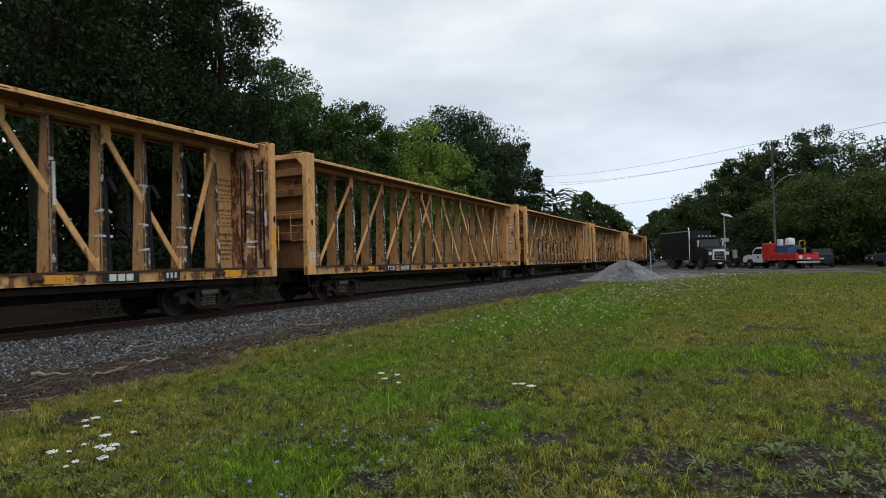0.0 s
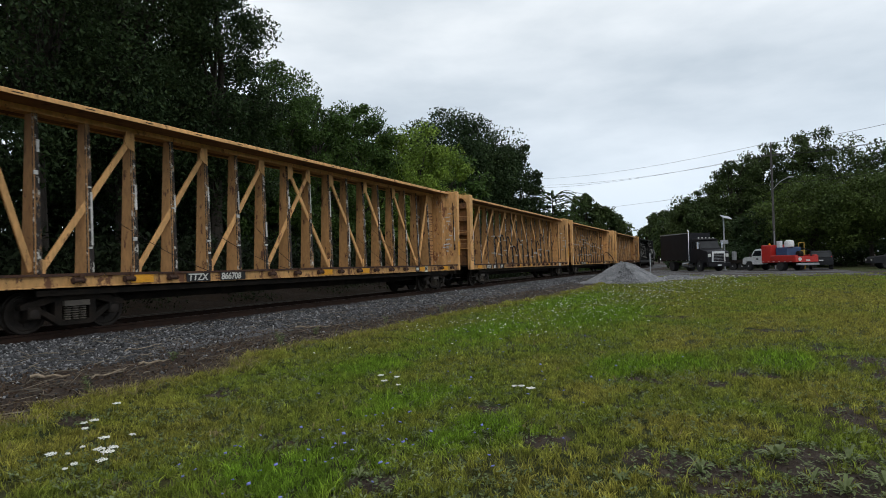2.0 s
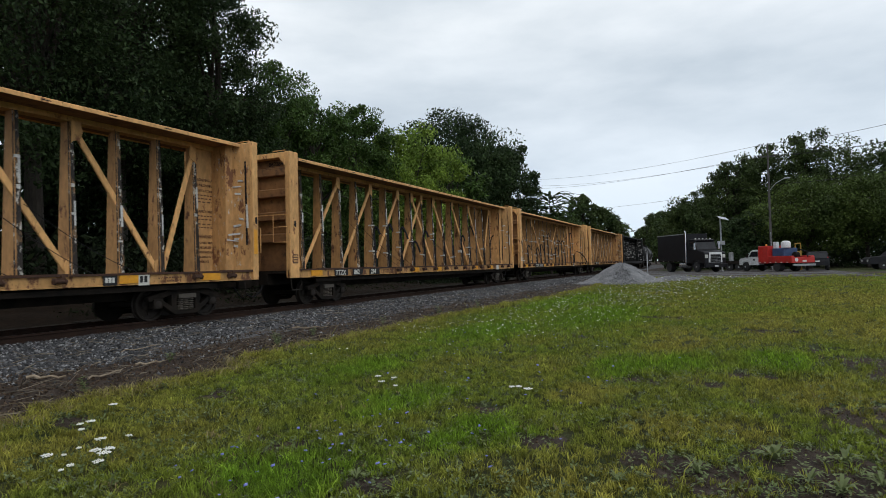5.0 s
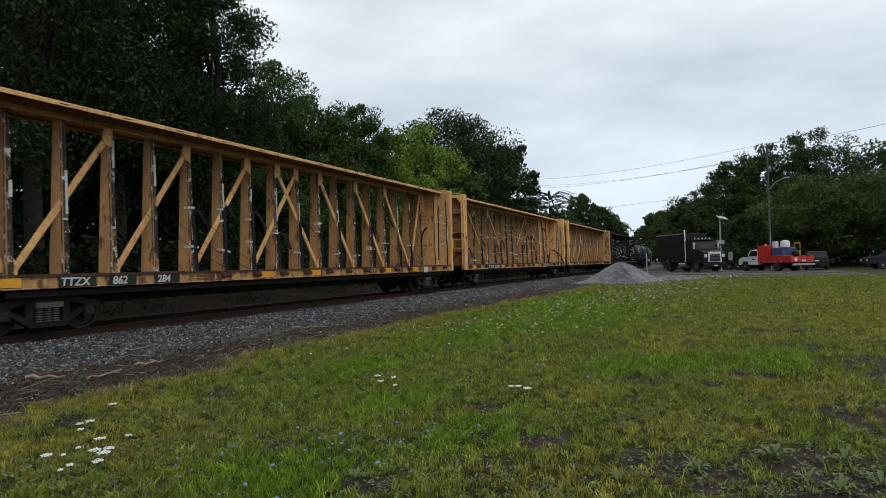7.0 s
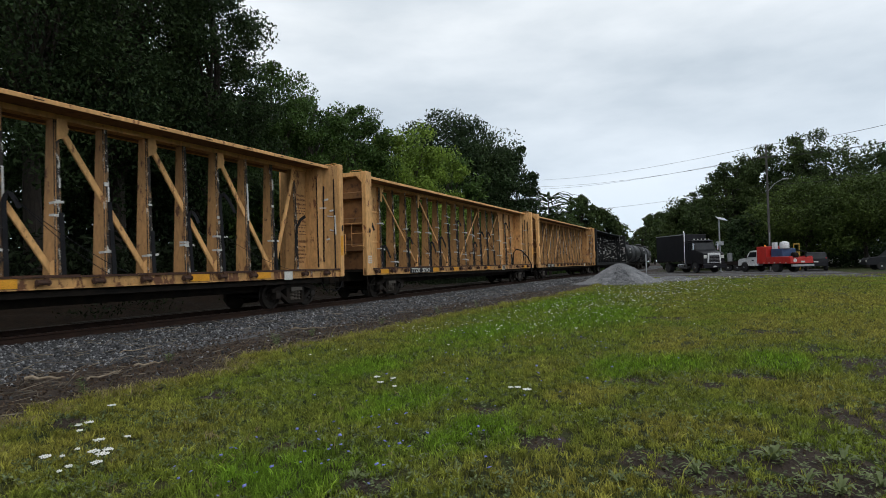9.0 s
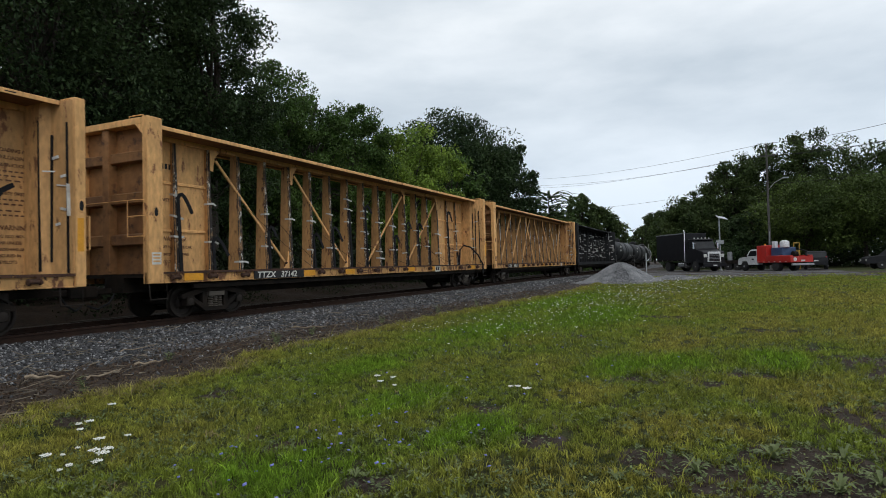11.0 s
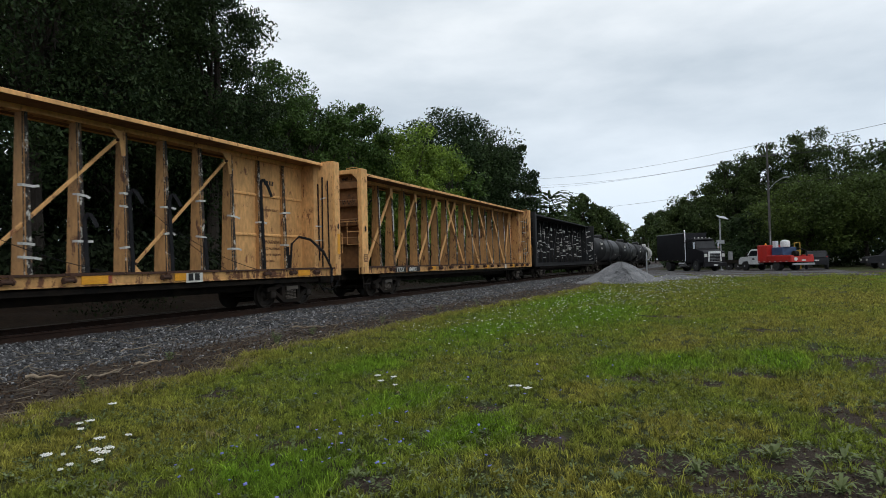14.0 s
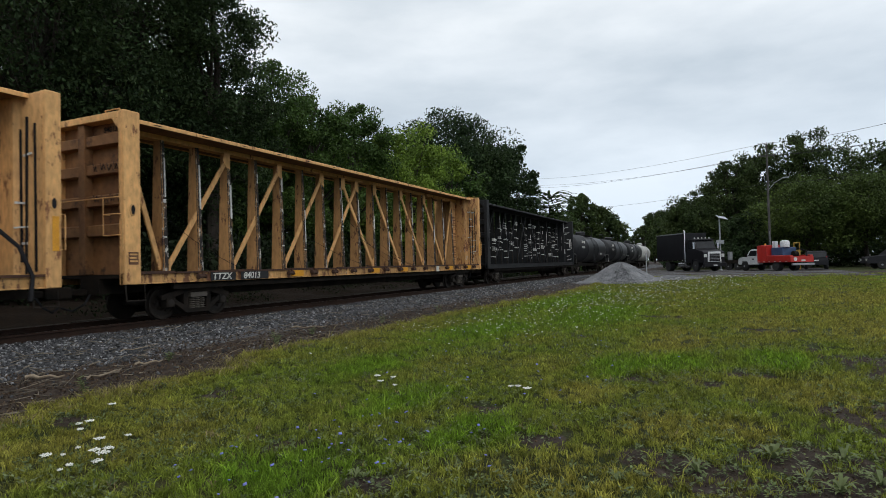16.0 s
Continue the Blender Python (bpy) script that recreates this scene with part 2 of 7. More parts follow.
def fast_mesh(name, verts, faces, mat):
    """A large mesh from numpy arrays with faces of one size."""
    me = bpy.data.meshes.new(name)
    n, k = faces.shape
    me.vertices.add(len(verts))
    me.vertices.foreach_set("co", np.ascontiguousarray(verts, np.float32).ravel())
    me.loops.add(n * k)
    me.loops.foreach_set("vertex_index", np.ascontiguousarray(faces, np.int32).ravel())
    me.polygons.add(n)
    me.polygons.foreach_set("loop_start", np.arange(0, n * k, k, dtype=np.int32))
    me.update(calc_edges=True)
    me.materials.append(mat)
    return me


def lettering(name, text, size, mat, parent, m, label="", wide=1.0, bold=0.012, slant=0.0):
    """Raised lettering in the built-in font, as a mesh in the plane x-z that faces -y."""
    cu = bpy.data.curves.new(name, "FONT")
    cu.body, cu.size, cu.extrude, cu.offset, cu.shear = text, size, 0.003, size * bold, slant
    tmp = bpy.data.objects.new(name, cu)
    scene.collection.objects.link(tmp)
    bpy.context.view_layer.update()
    me = bpy.data.meshes.new_from_object(tmp.evaluated_get(bpy.context.evaluated_depsgraph_get()))
    bpy.data.objects.remove(tmp)
    me.materials.clear()
    me.materials.append(mat)
    me.transform(Matrix.Rotation(radians(90), 4, "X") @ Matrix.Diagonal((wide, 1, 1, 1)))
    ob = new(name, me)
    ob.parent = parent
    ob.matrix_basis = m
    return tagged(ob, label)

# ---- ground: one sheet with the track bed, grass and the bank behind the track ----
TRACK_Y = 14.015
CURVE_X, CURVE_R = 112.0, 300.0


def track_at(s):
    """The track's middle line: place and heading, s metres along it; straight, then a bend to the left."""
    if s <= CURVE_X:
        return s, TRACK_Y, 0.0
    a = (s - CURVE_X) / CURVE_R
    return CURVE_X + CURVE_R * math.sin(a), TRACK_Y + CURVE_R * (1 - math.cos(a)), a


def across(x, y):
    """Signed distance from the track's middle line, negative on the camera's side."""
    bend = np.where(x > CURVE_X, CURVE_R - np.sqrt(np.maximum(1.0, (x - CURVE_X) ** 2 * np.sign(300 + CURVE_X - x).clip(0, 1) + (TRACK_Y + CURVE_R - y) ** 2)), y - TRACK_Y)
    return bend


def waves(x, y):
    return (np.sin(x * 0.9 + 1.3 * np.sin(y * 0.7)) * np.sin(y * 1.1 + 0.8 * np.sin(x * 0.5)) * 0.5
            + 0.5 * np.sin(x * 2.3 + y * 1.7 + 2 * np.sin(y * 0.9)) * np.sin(y * 2.9 - x * 1.1))


EDGE_X = (0, 3.8, 4.1, 4.8, 5.5, 6.2, 7.5, 9.0, 10.0, 11.1, 13.8, 17.1, 25.3, 40.0, 60.0)
EDGE_Y = (7.2, 7.2, 6.95, 7.5, 7.65, 7.3, 7.5, 8.05, 8.0, 7.9, 7.95, 8.05, 7.6, 7.2, 7.15)


def grass_edge(x):
    """Where the track bed's gravel meets the grass, as y."""
    return np.interp(x, EDGE_X, EDGE_Y) + 0.09 * np.sin(x * 3.1 + 0.6) + 0.07 * np.sin(x * 7.3 + 1.0)


def height(x, y):
    x, y = np.asarray(x, float), np.asarray(y, float)
    d = across(x, y)
    lot = np.clip((x - 28) / 26, 0, 1)
    lot = lot * lot * (3 - 2 * lot)
    low = -0.40 + 0.36 * lot
    near = np.interp(d, [-30, -7.2, -5.6, -3.2, -1.75, 1.75, 2.6, 3.3, 4.2, 5.6, 9, 30], [0, 0, 0.03, 0.45, 1, 1, 0.55, 0.45, 1.3, 3.0, 3.6, 4.0])
    z = low + (-0.19 - low) * near
    rough = np.interp(d, [-9, -7, -2, 2, 4, 30], [0.022, 0.05, 0.03, 0.03, 0.12, 0.2])
    far = np.clip(1 - np.hypot(x, y) / 160, 0, 1)
    return z + waves(x, y) * rough * far


def axis_steps(a, b, fine0, fine1, step, grow=1.18):
    out, x, s = [], fine1, step
    out += list(np.arange(fine0, fine1, step))
    while x < b:
        out.append(x)
        s *= grow
        x += s
    out.append(b)
    x, s = fine0, step
    while x > a:
        s *= grow
        x -= s
        out.append(max(x, a))
    return np.array(sorted(set(np.round(out, 4))))


def ground_material():
    mat = bpy.data.materials.new("ground_soil_grass_gravel")
    mat.use_nodes = True
    n, l = mat.node_tree.nodes, mat.node_tree.links
    bsdf = n["Principled BSDF"]
    bsdf.inputs["Roughness"].default_value = 0.95
    bsdf.inputs["Specular IOR Level"].default_value = 0.2
    tc = n.new("ShaderNodeTexCoord")

    def noise_node(scale, detail=6.0, rough=0.6):
        q = n.new("ShaderNodeTexNoise")
        q.inputs["Scale"].default_value, q.inputs["Detail"].default_value, q.inputs["Roughness"].default_value = scale, detail, rough
        l.new(tc.outputs["Object"], q.inputs["Vector"])
        return q

    def ramp(src, stops):
        q = n.new("ShaderNodeValToRGB")
        q.color_ramp.elements[0].position, q.color_ramp.elements[0].color = stops[0][0], (*stops[0][1], 1)
        q.color_ramp.elements[1].position, q.color_ramp.elements[1].color = stops[-1][0], (*stops[-1][1], 1)
        for pos, col in stops[1:-1]:
            q.color_ramp.elements.new(pos).color = (*col, 1)
        l.new(src, q.inputs["Fac"])
        return q.outputs["Color"]

    def mixed(fac, a, b):
        q = n.new("ShaderNodeMix")
        q.data_type = "RGBA"
        l.new(fac, q.inputs["Factor"])
        l.new(a, q.inputs[6])
        l.new(b, q.inputs[7])
        return q.outputs[2]

    # lawn ground painted dark, as shade in the gaps between blades
    grass = ramp(noise_node(0.35).outputs["Fac"], [(0.32, (0.062, 0.058, 0.02)), (0.5, (0.038, 0.046, 0.013)), (0.68, (0.025, 0.042, 0.009))])
    grain = ramp(noise_node(34.0, 5).outputs["Fac"], [(0.3, (0.35, 0.35, 0.35)), (0.7, (1.35, 1.35, 1.35))])
    gm = n.new("ShaderNodeMix")
    gm.data_type, gm.blend_type = "RGBA", "MULTIPLY"
    gm.inputs["Factor"].default_value = 1.0
    l.new(grass, gm.inputs[6])
    l.new(grain, gm.inputs[7])
    # brown bank earth, its colour darkened for shade from train and trees
    shaded_earth = ramp(noise_node(4.0, 8, 0.7).outputs["Fac"], [(0.3, (0.007, 0.005, 0.0035)), (0.6, (0.024, 0.015, 0.009)), (0.8, (0.045, 0.031, 0.018))])
    soil = ramp(noise_node(5.0, 8, 0.7).outputs["Fac"], [(0.3, (0.020, 0.014, 0.011)), (0.55, (0.050, 0.037, 0.029)), (0.75, (0.12, 0.098, 0.078))])
    gravel = ramp(noise_node(22.0, 4, 0.7).outputs["Fac"], [(0.32, (0.03, 0.03, 0.032)), (0.5, (0.085, 0.086, 0.09)), (0.68, (0.20, 0.20, 0.21))])
    zone = n.new("ShaderNodeVertexColor")
    zone.layer_name = "zone"
    sep = n.new("ShaderNodeSeparateColor")
    l.new(zone.outputs["Color"], sep.inputs[0])
    bare = noise_node(0.9, 7, 0.65)

    def patchy(channel, amount=0.55):
        a = n.new("ShaderNodeMath")
        a.operation = "MULTIPLY_ADD"
        l.new(bare.outputs["Fac"], a.inputs[0])
        a.inputs[1].default_value = amount
        l.new(channel, a.inputs[2])
        b = n.new("ShaderNodeMapRange")
        b.inputs["From Min"].default_value, b.inputs["From Max"].default_value = 0.5 + amount * 0.42, 0.5 + amount * 0.58
        l.new(a.outputs[0], b.inputs["Value"])
        return b.outputs[0]

    c = mixed(patchy(sep.outputs[0]), gm.outputs[2], soil)
    c = mixed(patchy(sep.outputs[1]), c, gravel)
    c = mixed(sep.outputs[2], c, shaded_earth)
    l.new(c, bsdf.inputs["Base Color"])
    bp = n.new("ShaderNodeBump")
    bp.inputs["Strength"].default_value, bp.inputs["Distance"].default_value = 0.8, 0.04
    l.new(noise_node(26.0, 6, 0.7).outputs["Fac"], bp.inputs["Height"])
    l.new(bp.outputs["Normal"], bsdf.inputs["Normal"])
    return mat


BARE = [(5.23, 0.62, 0.22, 0.3), (4.95, 0.17, 0.4, 0.45), (5.59, -0.56, 0.4, 0.5), (5.11, -0.84, 0.55, 0.5), (4.5, -0.5, 0.5, 0.6), (7.22, -1.06, 0.5, 0.28), (9.23, -0.32, 0.3, 0.55), (12.2, -1.3, 0.3, 0.5),
        (11.0, -2.0, 0.6, 0.5), (13.0, 3.06, 0.3, 0.5), (6.28, 2.46, 0.2, 0.3), (8.5, 1.08, 0.3, 0.35), (8.54, 0.17, 0.25, 0.3), (5.34, 1.49, 0.25, 0.28), (4.3, 3.66, 0.3, 0.2), (3.83, 2.43, 0.25, 0.22),
        (5.9, 6.08, 0.3, 0.22), (4.2, 6.5, 0.22, 0.3), (9.64, 7.6, 0.4, 0.25), (15, -1, 0.4, 1.0), (18, 1.5, 0.5, 0.9), (6.3, -1.5, 0.8, 0.3), (7.6, -1.7, 0.6, 0.35), (9.6, -2.1, 0.8, 0.45)]
# patches of lush green and of yellowed grass: place and radii
LUSH = [(6.24, 3.49, 0.9, 0.5), (10.0, 0.7, 1.0, 0.6), (10.5, -0.8, 1.1, 0.5), (5.42, 2.2, 0.7, 0.5), (9.4, 1.4, 0.9, 0.5), (3.67, 3.2, 0.6, 0.7), (24, 5.6, 7, 1.3), (18, 3.5, 4.5, 1.4), (13.5, 5.2, 3, 1.1), (8.2, 5.2, 1.2, 0.6)]
YELLOWED = [(6.2, 0.6, 0.6, 0.4), (6.3, -0.15, 0.5, 0.3), (4.4, 1.2, 0.6, 0.7), (16.5, -2.9, 4, 1.2), (16, -1, 3, 0.8), (12.9, 0.84, 2, 0.6), (8.2, -1.0, 1.0, 0.6), (3.5, 5.6, 0.8, 0.8), (7.4, 1.6, 0.7, 0.4), (27, -4, 6, 2)]


def patches(x, y, places):
    """How much a place belongs to any of the patches, 0 to 1, with ragged borders."""
    out = np.zeros_like(np.asarray(x, float))
    for px, py, rx, ry in places:
        q = np.hypot((x - px) / rx, (y - py) / ry) + 0.28 * np.sin(x * 5.1 + y * 3.3) * np.sin(y * 6.7 - x * 2.4)
        out = np.maximum(out, np.clip(1.5 - q, 0, 1))
    return out


def bare(x, y):
    """Where the lawn is worn down to the soil, 0 to 1."""
    out = np.zeros_like(np.asarray(x, float))
    for bx, by, rx, ry in BARE:
        q = np.hypot((x - bx) / rx, (y - by) / ry) + 0.25 * np.sin(x * 9 + y * 5) * np.sin(y * 11 - x * 4)
        out = np.maximum(out, np.clip(1.6 - q * 1.1, 0, 1))
    return out


def zones(x, y):
    """How bare (soil) and how stony each place of the ground is."""
    d = across(x, y)
    e = y - grass_edge(x)
    on_bed = (e > 0) & (d < 6)
    soil = np.where(on_bed, 1.0, 0.02)
    soil = np.maximum(soil, 0.85 * bare(x, y))
    soil = np.where(d > 2.5, 0.85, soil)
    gravel = np.where((d > -4.1) & (d < 0.8), 0.9, 0.0)
    gravel = np.where((d > -5.2) & (d <= -4.1), 0.4, gravel)
    lot = (x > 47 + 0.10 * y) & (x < 76) & (d < 0) & (y > -9.5)
    gravel = np.where(lot, 0.52 + 0.16 * np.sin(x * 0.9) * np.sin(y * 0.7), gravel)
    soil = np.where(lot, 0.8, soil)
    soil = np.where((x > 40 - 0.2 * y) & (x < 60) & (y <= -9.5), 0.5 + 0.12 * np.sin(x * 0.8 + y), soil)
    return soil, gravel


def make_ground():
    xs = axis_steps(-1500, 3000, 1, 46, 0.16, 1.13)
    ys = axis_steps(-1500, 1500, -9, 20, 0.16, 1.16)
    gx, gy = np.meshgrid(xs, ys, indexing="ij")
    gz = height(gx, gy)
    verts = np.stack([gx, gy, gz], -1).reshape(-1, 3)
    i = np.arange(len(xs) * len(ys)).reshape(len(xs), len(ys))
    faces = np.stack([i[:-1, :-1], i[1:, :-1], i[1:, 1:], i[:-1, 1:]], -1).reshape(-1, 4)
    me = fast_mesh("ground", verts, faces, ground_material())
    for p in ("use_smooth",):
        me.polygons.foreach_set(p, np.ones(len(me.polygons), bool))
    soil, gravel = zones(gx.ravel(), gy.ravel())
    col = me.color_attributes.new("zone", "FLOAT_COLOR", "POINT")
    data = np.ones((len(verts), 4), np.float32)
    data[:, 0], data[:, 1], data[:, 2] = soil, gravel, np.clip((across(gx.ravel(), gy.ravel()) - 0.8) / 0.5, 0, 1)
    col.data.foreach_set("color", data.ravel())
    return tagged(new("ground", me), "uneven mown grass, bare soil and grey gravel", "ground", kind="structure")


make_ground()

# ---- rails and ties ----


def rail_shape(side):
    prof = [(-0.068, -0.175), (0.068, -0.175), (0.068, -0.162), (0.012, -0.145), (0.010, -0.05), (0.036, -0.04), (0.036, -0.006), (0.03, 0.0),
            (-0.03, 0.0), (-0.036, -0.006), (-0.036, -0.04), (-0.010, -0.05), (-0.012, -0.145), (-0.068, -0.162)]
    sh, n = Shape(), len(prof)
    stations = [-60, -20, 20, 60, 90, CURVE_X] + [CURVE_X + 6 * k for k in range(1, 26)]
    for s in stations:
        x, y, a = track_at(s)
        for p, z in prof:
            o = p + side * 0.7525
            sh.v.append((x - math.sin(a) * o, y + math.cos(a) * o, z))
    for i in range(len(stations) - 1):
        sh.f += [(i * n + j, i * n + (j + 1) % n, (i + 1) * n + (j + 1) % n, (i + 1) * n + j) for j in range(n)]
    return sh


railway = thing("railway_track", "single railway track with rusty rails on timber ties", "railway", kind="structure")
for side in (-1, 1):
    part("rail", rail_shape(side), RAIL_STEEL, railway, "rusty steel rail")
    top = Shape()
    for s in [-60, 60, CURVE_X] + [CURVE_X + 8 * k for k in range(1, 19)]:
        x, y, a = track_at(s)
        for o in (side * 0.7525 - 0.024, side * 0.7525 + 0.024):
            top.v.append((x - math.sin(a) * o, y + math.cos(a) * o, 0.003))
    top.f = [(2 * i, 2 * i + 1, 2 * i + 3, 2 * i + 2) for i in range(len(top.v) // 2 - 1)]
    part("running_surface", top, RAIL_TOP, railway, "polished steel running surface")
tie_mesh = Shape().box(-0.115, 0.115, -1.3, 1.3, -0.335, -0.172).mesh("tie", TIE, 0.008)
for k in range(230):
    s = -4 + k * 0.53
    x, y, a = track_at(s)
    part("tie", tie_mesh, TIE, railway, m=pose(x, y + random.uniform(-0.03, 0.03), random.uniform(-0.01, 0.01), 0, 0, math.degrees(a) + random.uniform(-1, 1)))


# ---- loose ballast stones, twigs and timbers in place of the earth wall behind the track ----
STONE = material("crushed_grey_ballast", (0.10, 0.10, 0.105), (0.17, 0.17, 0.175), 0.8, 0.85, leaf=False, fine=(0.7, 1.3))
STONE_MIX = STONE.node_tree
_g = STONE_MIX.nodes.new("ShaderNodeNewGeometry")
_r = STONE_MIX.nodes.new("ShaderNodeValToRGB")
_r.color_ramp.elements[0].color, _r.color_ramp.elements[1].color = (0.008, 0.008, 0.009, 1), (0.33, 0.33, 0.335, 1)
_e = _r.color_ramp.elements.new(0.8)
_e.color = (0.078, 0.079, 0.085, 1)
STONE_MIX.links.new(_g.outputs["Random Per Island"], _r.inputs["Fac"])
STONE_MIX.links.new(_r.outputs["Color"], STONE_MIX.nodes["Principled BSDF"].inputs["Base Color"])


def stones(name, gen, px, py, pz, size, mat):
    """Angular stones, each an uneven eight-faced lump."""
    n = len(px)
    base = np.array([(1, 0, 0), (-1, 0, 0), (0, 1, 0), (0, -1, 0), (0, 0, 1), (0, 0, -1)], float)
    v = base[None] * (0.55 + 0.75 * gen.random((n, 6, 1))) + gen.normal(size=(n, 6, 3)) * 0.22
    q = gen.normal(size=(n, 4))
    q /= np.linalg.norm(q, axis=1)[:, None]
    a, b, c, d = q.T
    rot = np.stack([1 - 2 * (c * c + d * d), 2 * (b * c - a * d), 2 * (b * d + a * c), 2 * (b * c + a * d), 1 - 2 * (b * b + d * d), 2 * (c * d - a * b), 2 * (b * d - a * c), 2 * (c * d + a * b),
                    1 - 2 * (b * b + c * c)], 1).reshape(n, 3, 3)
    v = np.einsum("nij,nkj->nki", rot, v) * np.asarray(size)[:, None, None] + np.stack([px, py, pz], 1)[:, None]
    tri = np.array([(0, 2, 4), (2, 1, 4), (1, 3, 4), (3, 0, 4), (2, 0, 5), (1, 2, 5), (3, 1, 5), (0, 3, 5)])
    f = (tri[None] + 6 * np.arange(n)[:, None, None]).reshape(-1, 3)
    return fast_mesh(name, v.reshape(-1, 3), f, mat)


def make_ballast():
    gen = np.random.default_rng(5)
    n = 85000
    x = 3.5 + 56 * gen.random(n) ** 1.7
    y = gen.uniform(8.2, 15.0, n)
    keep = (gen.random(n) < np.clip((y - 9.6 - 0.5 * np.sin(x * 0.7) - 0.3 * np.sin(x * 2.3)) / 1.6, 0.06, 1.0)) & (np.abs(np.abs(y - TRACK_Y) - 0.7525) > 0.09)
    x, y = x[keep], y[keep]
    s = gen.uniform(0.013, 0.033, len(x)) * (1 + x / 50)
    z = height(x, y) + s * 0.25
    tagged(new("ballast_stones", stones("ballast_stones", gen, x, y, z, s, STONE)), "crushed grey ballast stones beside the rails", "gravel", kind="stuff")


make_ballast()

TWIG = material("dry_twigs", (0.22, 0.185, 0.14), (0.10, 0.08, 0.06), 3.0, 0.9, leaf=True)
STRAW = material("dead_grass_straw", (0.27, 0.22, 0.11), (0.18, 0.14, 0.07), 2.0, 0.9, leaf=True)


def leaf_cloud(gen, centres, radii, per, size, flat=0.75):
    """Folded leaves scattered through clumps; returns vertices and quads."""
    n = len(centres) * per
    c = np.repeat(centres, per, 0)
    r = np.repeat(radii, per)[:, None]
    d = gen.normal(size=(n, 3))
    d /= np.linalg.norm(d, axis=1)[:, None] + 1e-9
    d *= (gen.random((n, 1)) ** 0.45)
    p = c + d * r * np.array([1, 1, flat])
    u = gen.normal(size=(n, 3))
    u[:, 2] -= 0.35
    u /= np.linalg.norm(u, axis=1)[:, None]
    w = np.cross(u, gen.normal(size=(n, 3)) + np.array([0, 0, 1.2]))
    w /= np.linalg.norm(w, axis=1)[:, None] + 1e-9
    s = (size * (0.6 + 0.8 * gen.random((n, 1))))
    v = np.stack([p - u * s, p - w * s * 0.45, p + u * s, p + w * s * 0.45], 1).reshape(-1, 3)
    return v, np.arange(4 * n).reshape(n, 4)


LITTER = material("brown_leaf_litter", (0.10, 0.065, 0.04), (0.05, 0.034, 0.024), 3.0, 0.9, leaf=True)


def blades(gen, x, y, z, tall, wide, lean):
    n = len(x)
    a = gen.uniform(0, 2 * math.pi, n)
    b = gen.uniform(0, 2 * math.pi, n)
    p = np.stack([x, y, z], 1)
    off = np.stack([np.cos(a), np.sin(a), np.zeros(n)], 1) * (lean * tall)[:, None]
    side = np.stack([np.cos(b), np.sin(b), np.zeros(n)], 1) * (wide / 2)[:, None]
    up = np.stack([np.zeros(n), np.zeros(n), tall], 1)
    mid = p + off * 0.3 + up * 0.5
    v = np.stack([p - up * 0.1, mid - side, p + off + up * (1 - 0.25 * lean[:, None]), mid + side], 1).reshape(-1, 3)
    return v, np.arange(4 * n).reshape(n, 4)


def make_litter():
    gen = np.random.default_rng(8)
    n = 1100
    x = 3.5 + 34 * gen.random(n) ** 1.6
    y = grass_edge(x) + gen.uniform(0.05, 4.6, n)
    ln, a = gen.uniform(0.06, 0.5, n), gen.uniform(-0.7, 0.7, n) + np.where(gen.random(n) < 0.3, 1.2, 0)
    dx, dy = np.cos(a) * ln / 2, np.sin(a) * ln / 2
    w = gen.uniform(0.003, 0.009, n)
    z = height(x, y) + 0.05
    tilt = gen.normal(size=n) * 0.03
    pts = []
    for ex, sg in ((-1, -1), (1, 1)):
        cx, cy, cz = x + ex * dx, y + ex * dy, z + sg * tilt
        for ox, oz in ((0, 1), (0.87, -0.5), (-0.87, -0.5)):
            pts.append(np.stack([cx - np.sin(a) * ox * w, cy + np.cos(a) * ox * w, cz + oz * w], 1))
    v = np.stack(pts, 1).reshape(-1, 3)
    quad = np.array([(0, 1, 4, 3), (1, 2, 5, 4), (2, 0, 3, 5)])
    f = (quad[None] + 6 * np.arange(n)[:, None, None]).reshape(-1, 4)
    tagged(new("dry_twigs", fast_mesh("dry_twigs", v, f, TWIG)), "dry broken twigs scattered over the ballast", "twigs", kind="stuff")
    n = 16000
    x = 3.3 + 30 * gen.random(n) ** 1.5
    y = grass_edge(x) + gen.uniform(-0.1, 1.0, n) ** 1.0 * 2.6
    lv, lf = leaf_cloud(gen, np.stack([x, y, height(x, y) + 0.012], 1), np.full(n, 0.012), 1, 0.028)
    tagged(new("leaf_litter", fast_mesh("leaf_litter", lv, lf, LITTER)), "brown leaf litter and bark scraps on the soil", "leaf litter", kind="stuff")
    n = 9000
    x = 3.3 + 36 * gen.random(n) ** 1.5
    y = grass_edge(x) + gen.normal(0.02, 0.22, n)
    clump = np.sin(x * 2.1) * np.sin(x * 5.3 + 1) > -0.1
    x, y = x[clump], y[clump]
    n = len(x)
    v, f = blades(gen, x, y, height(x, y), gen.uniform(0.06, 0.2, n), gen.uniform(0.006, 0.014, n), gen.uniform(0.5, 2.0, n))
    tagged(new("dead_grass", fast_mesh("dead_grass", v, f, STRAW)), "straw-coloured dead grass along the gravel edge", "grass", kind="stuff")


make_litter()


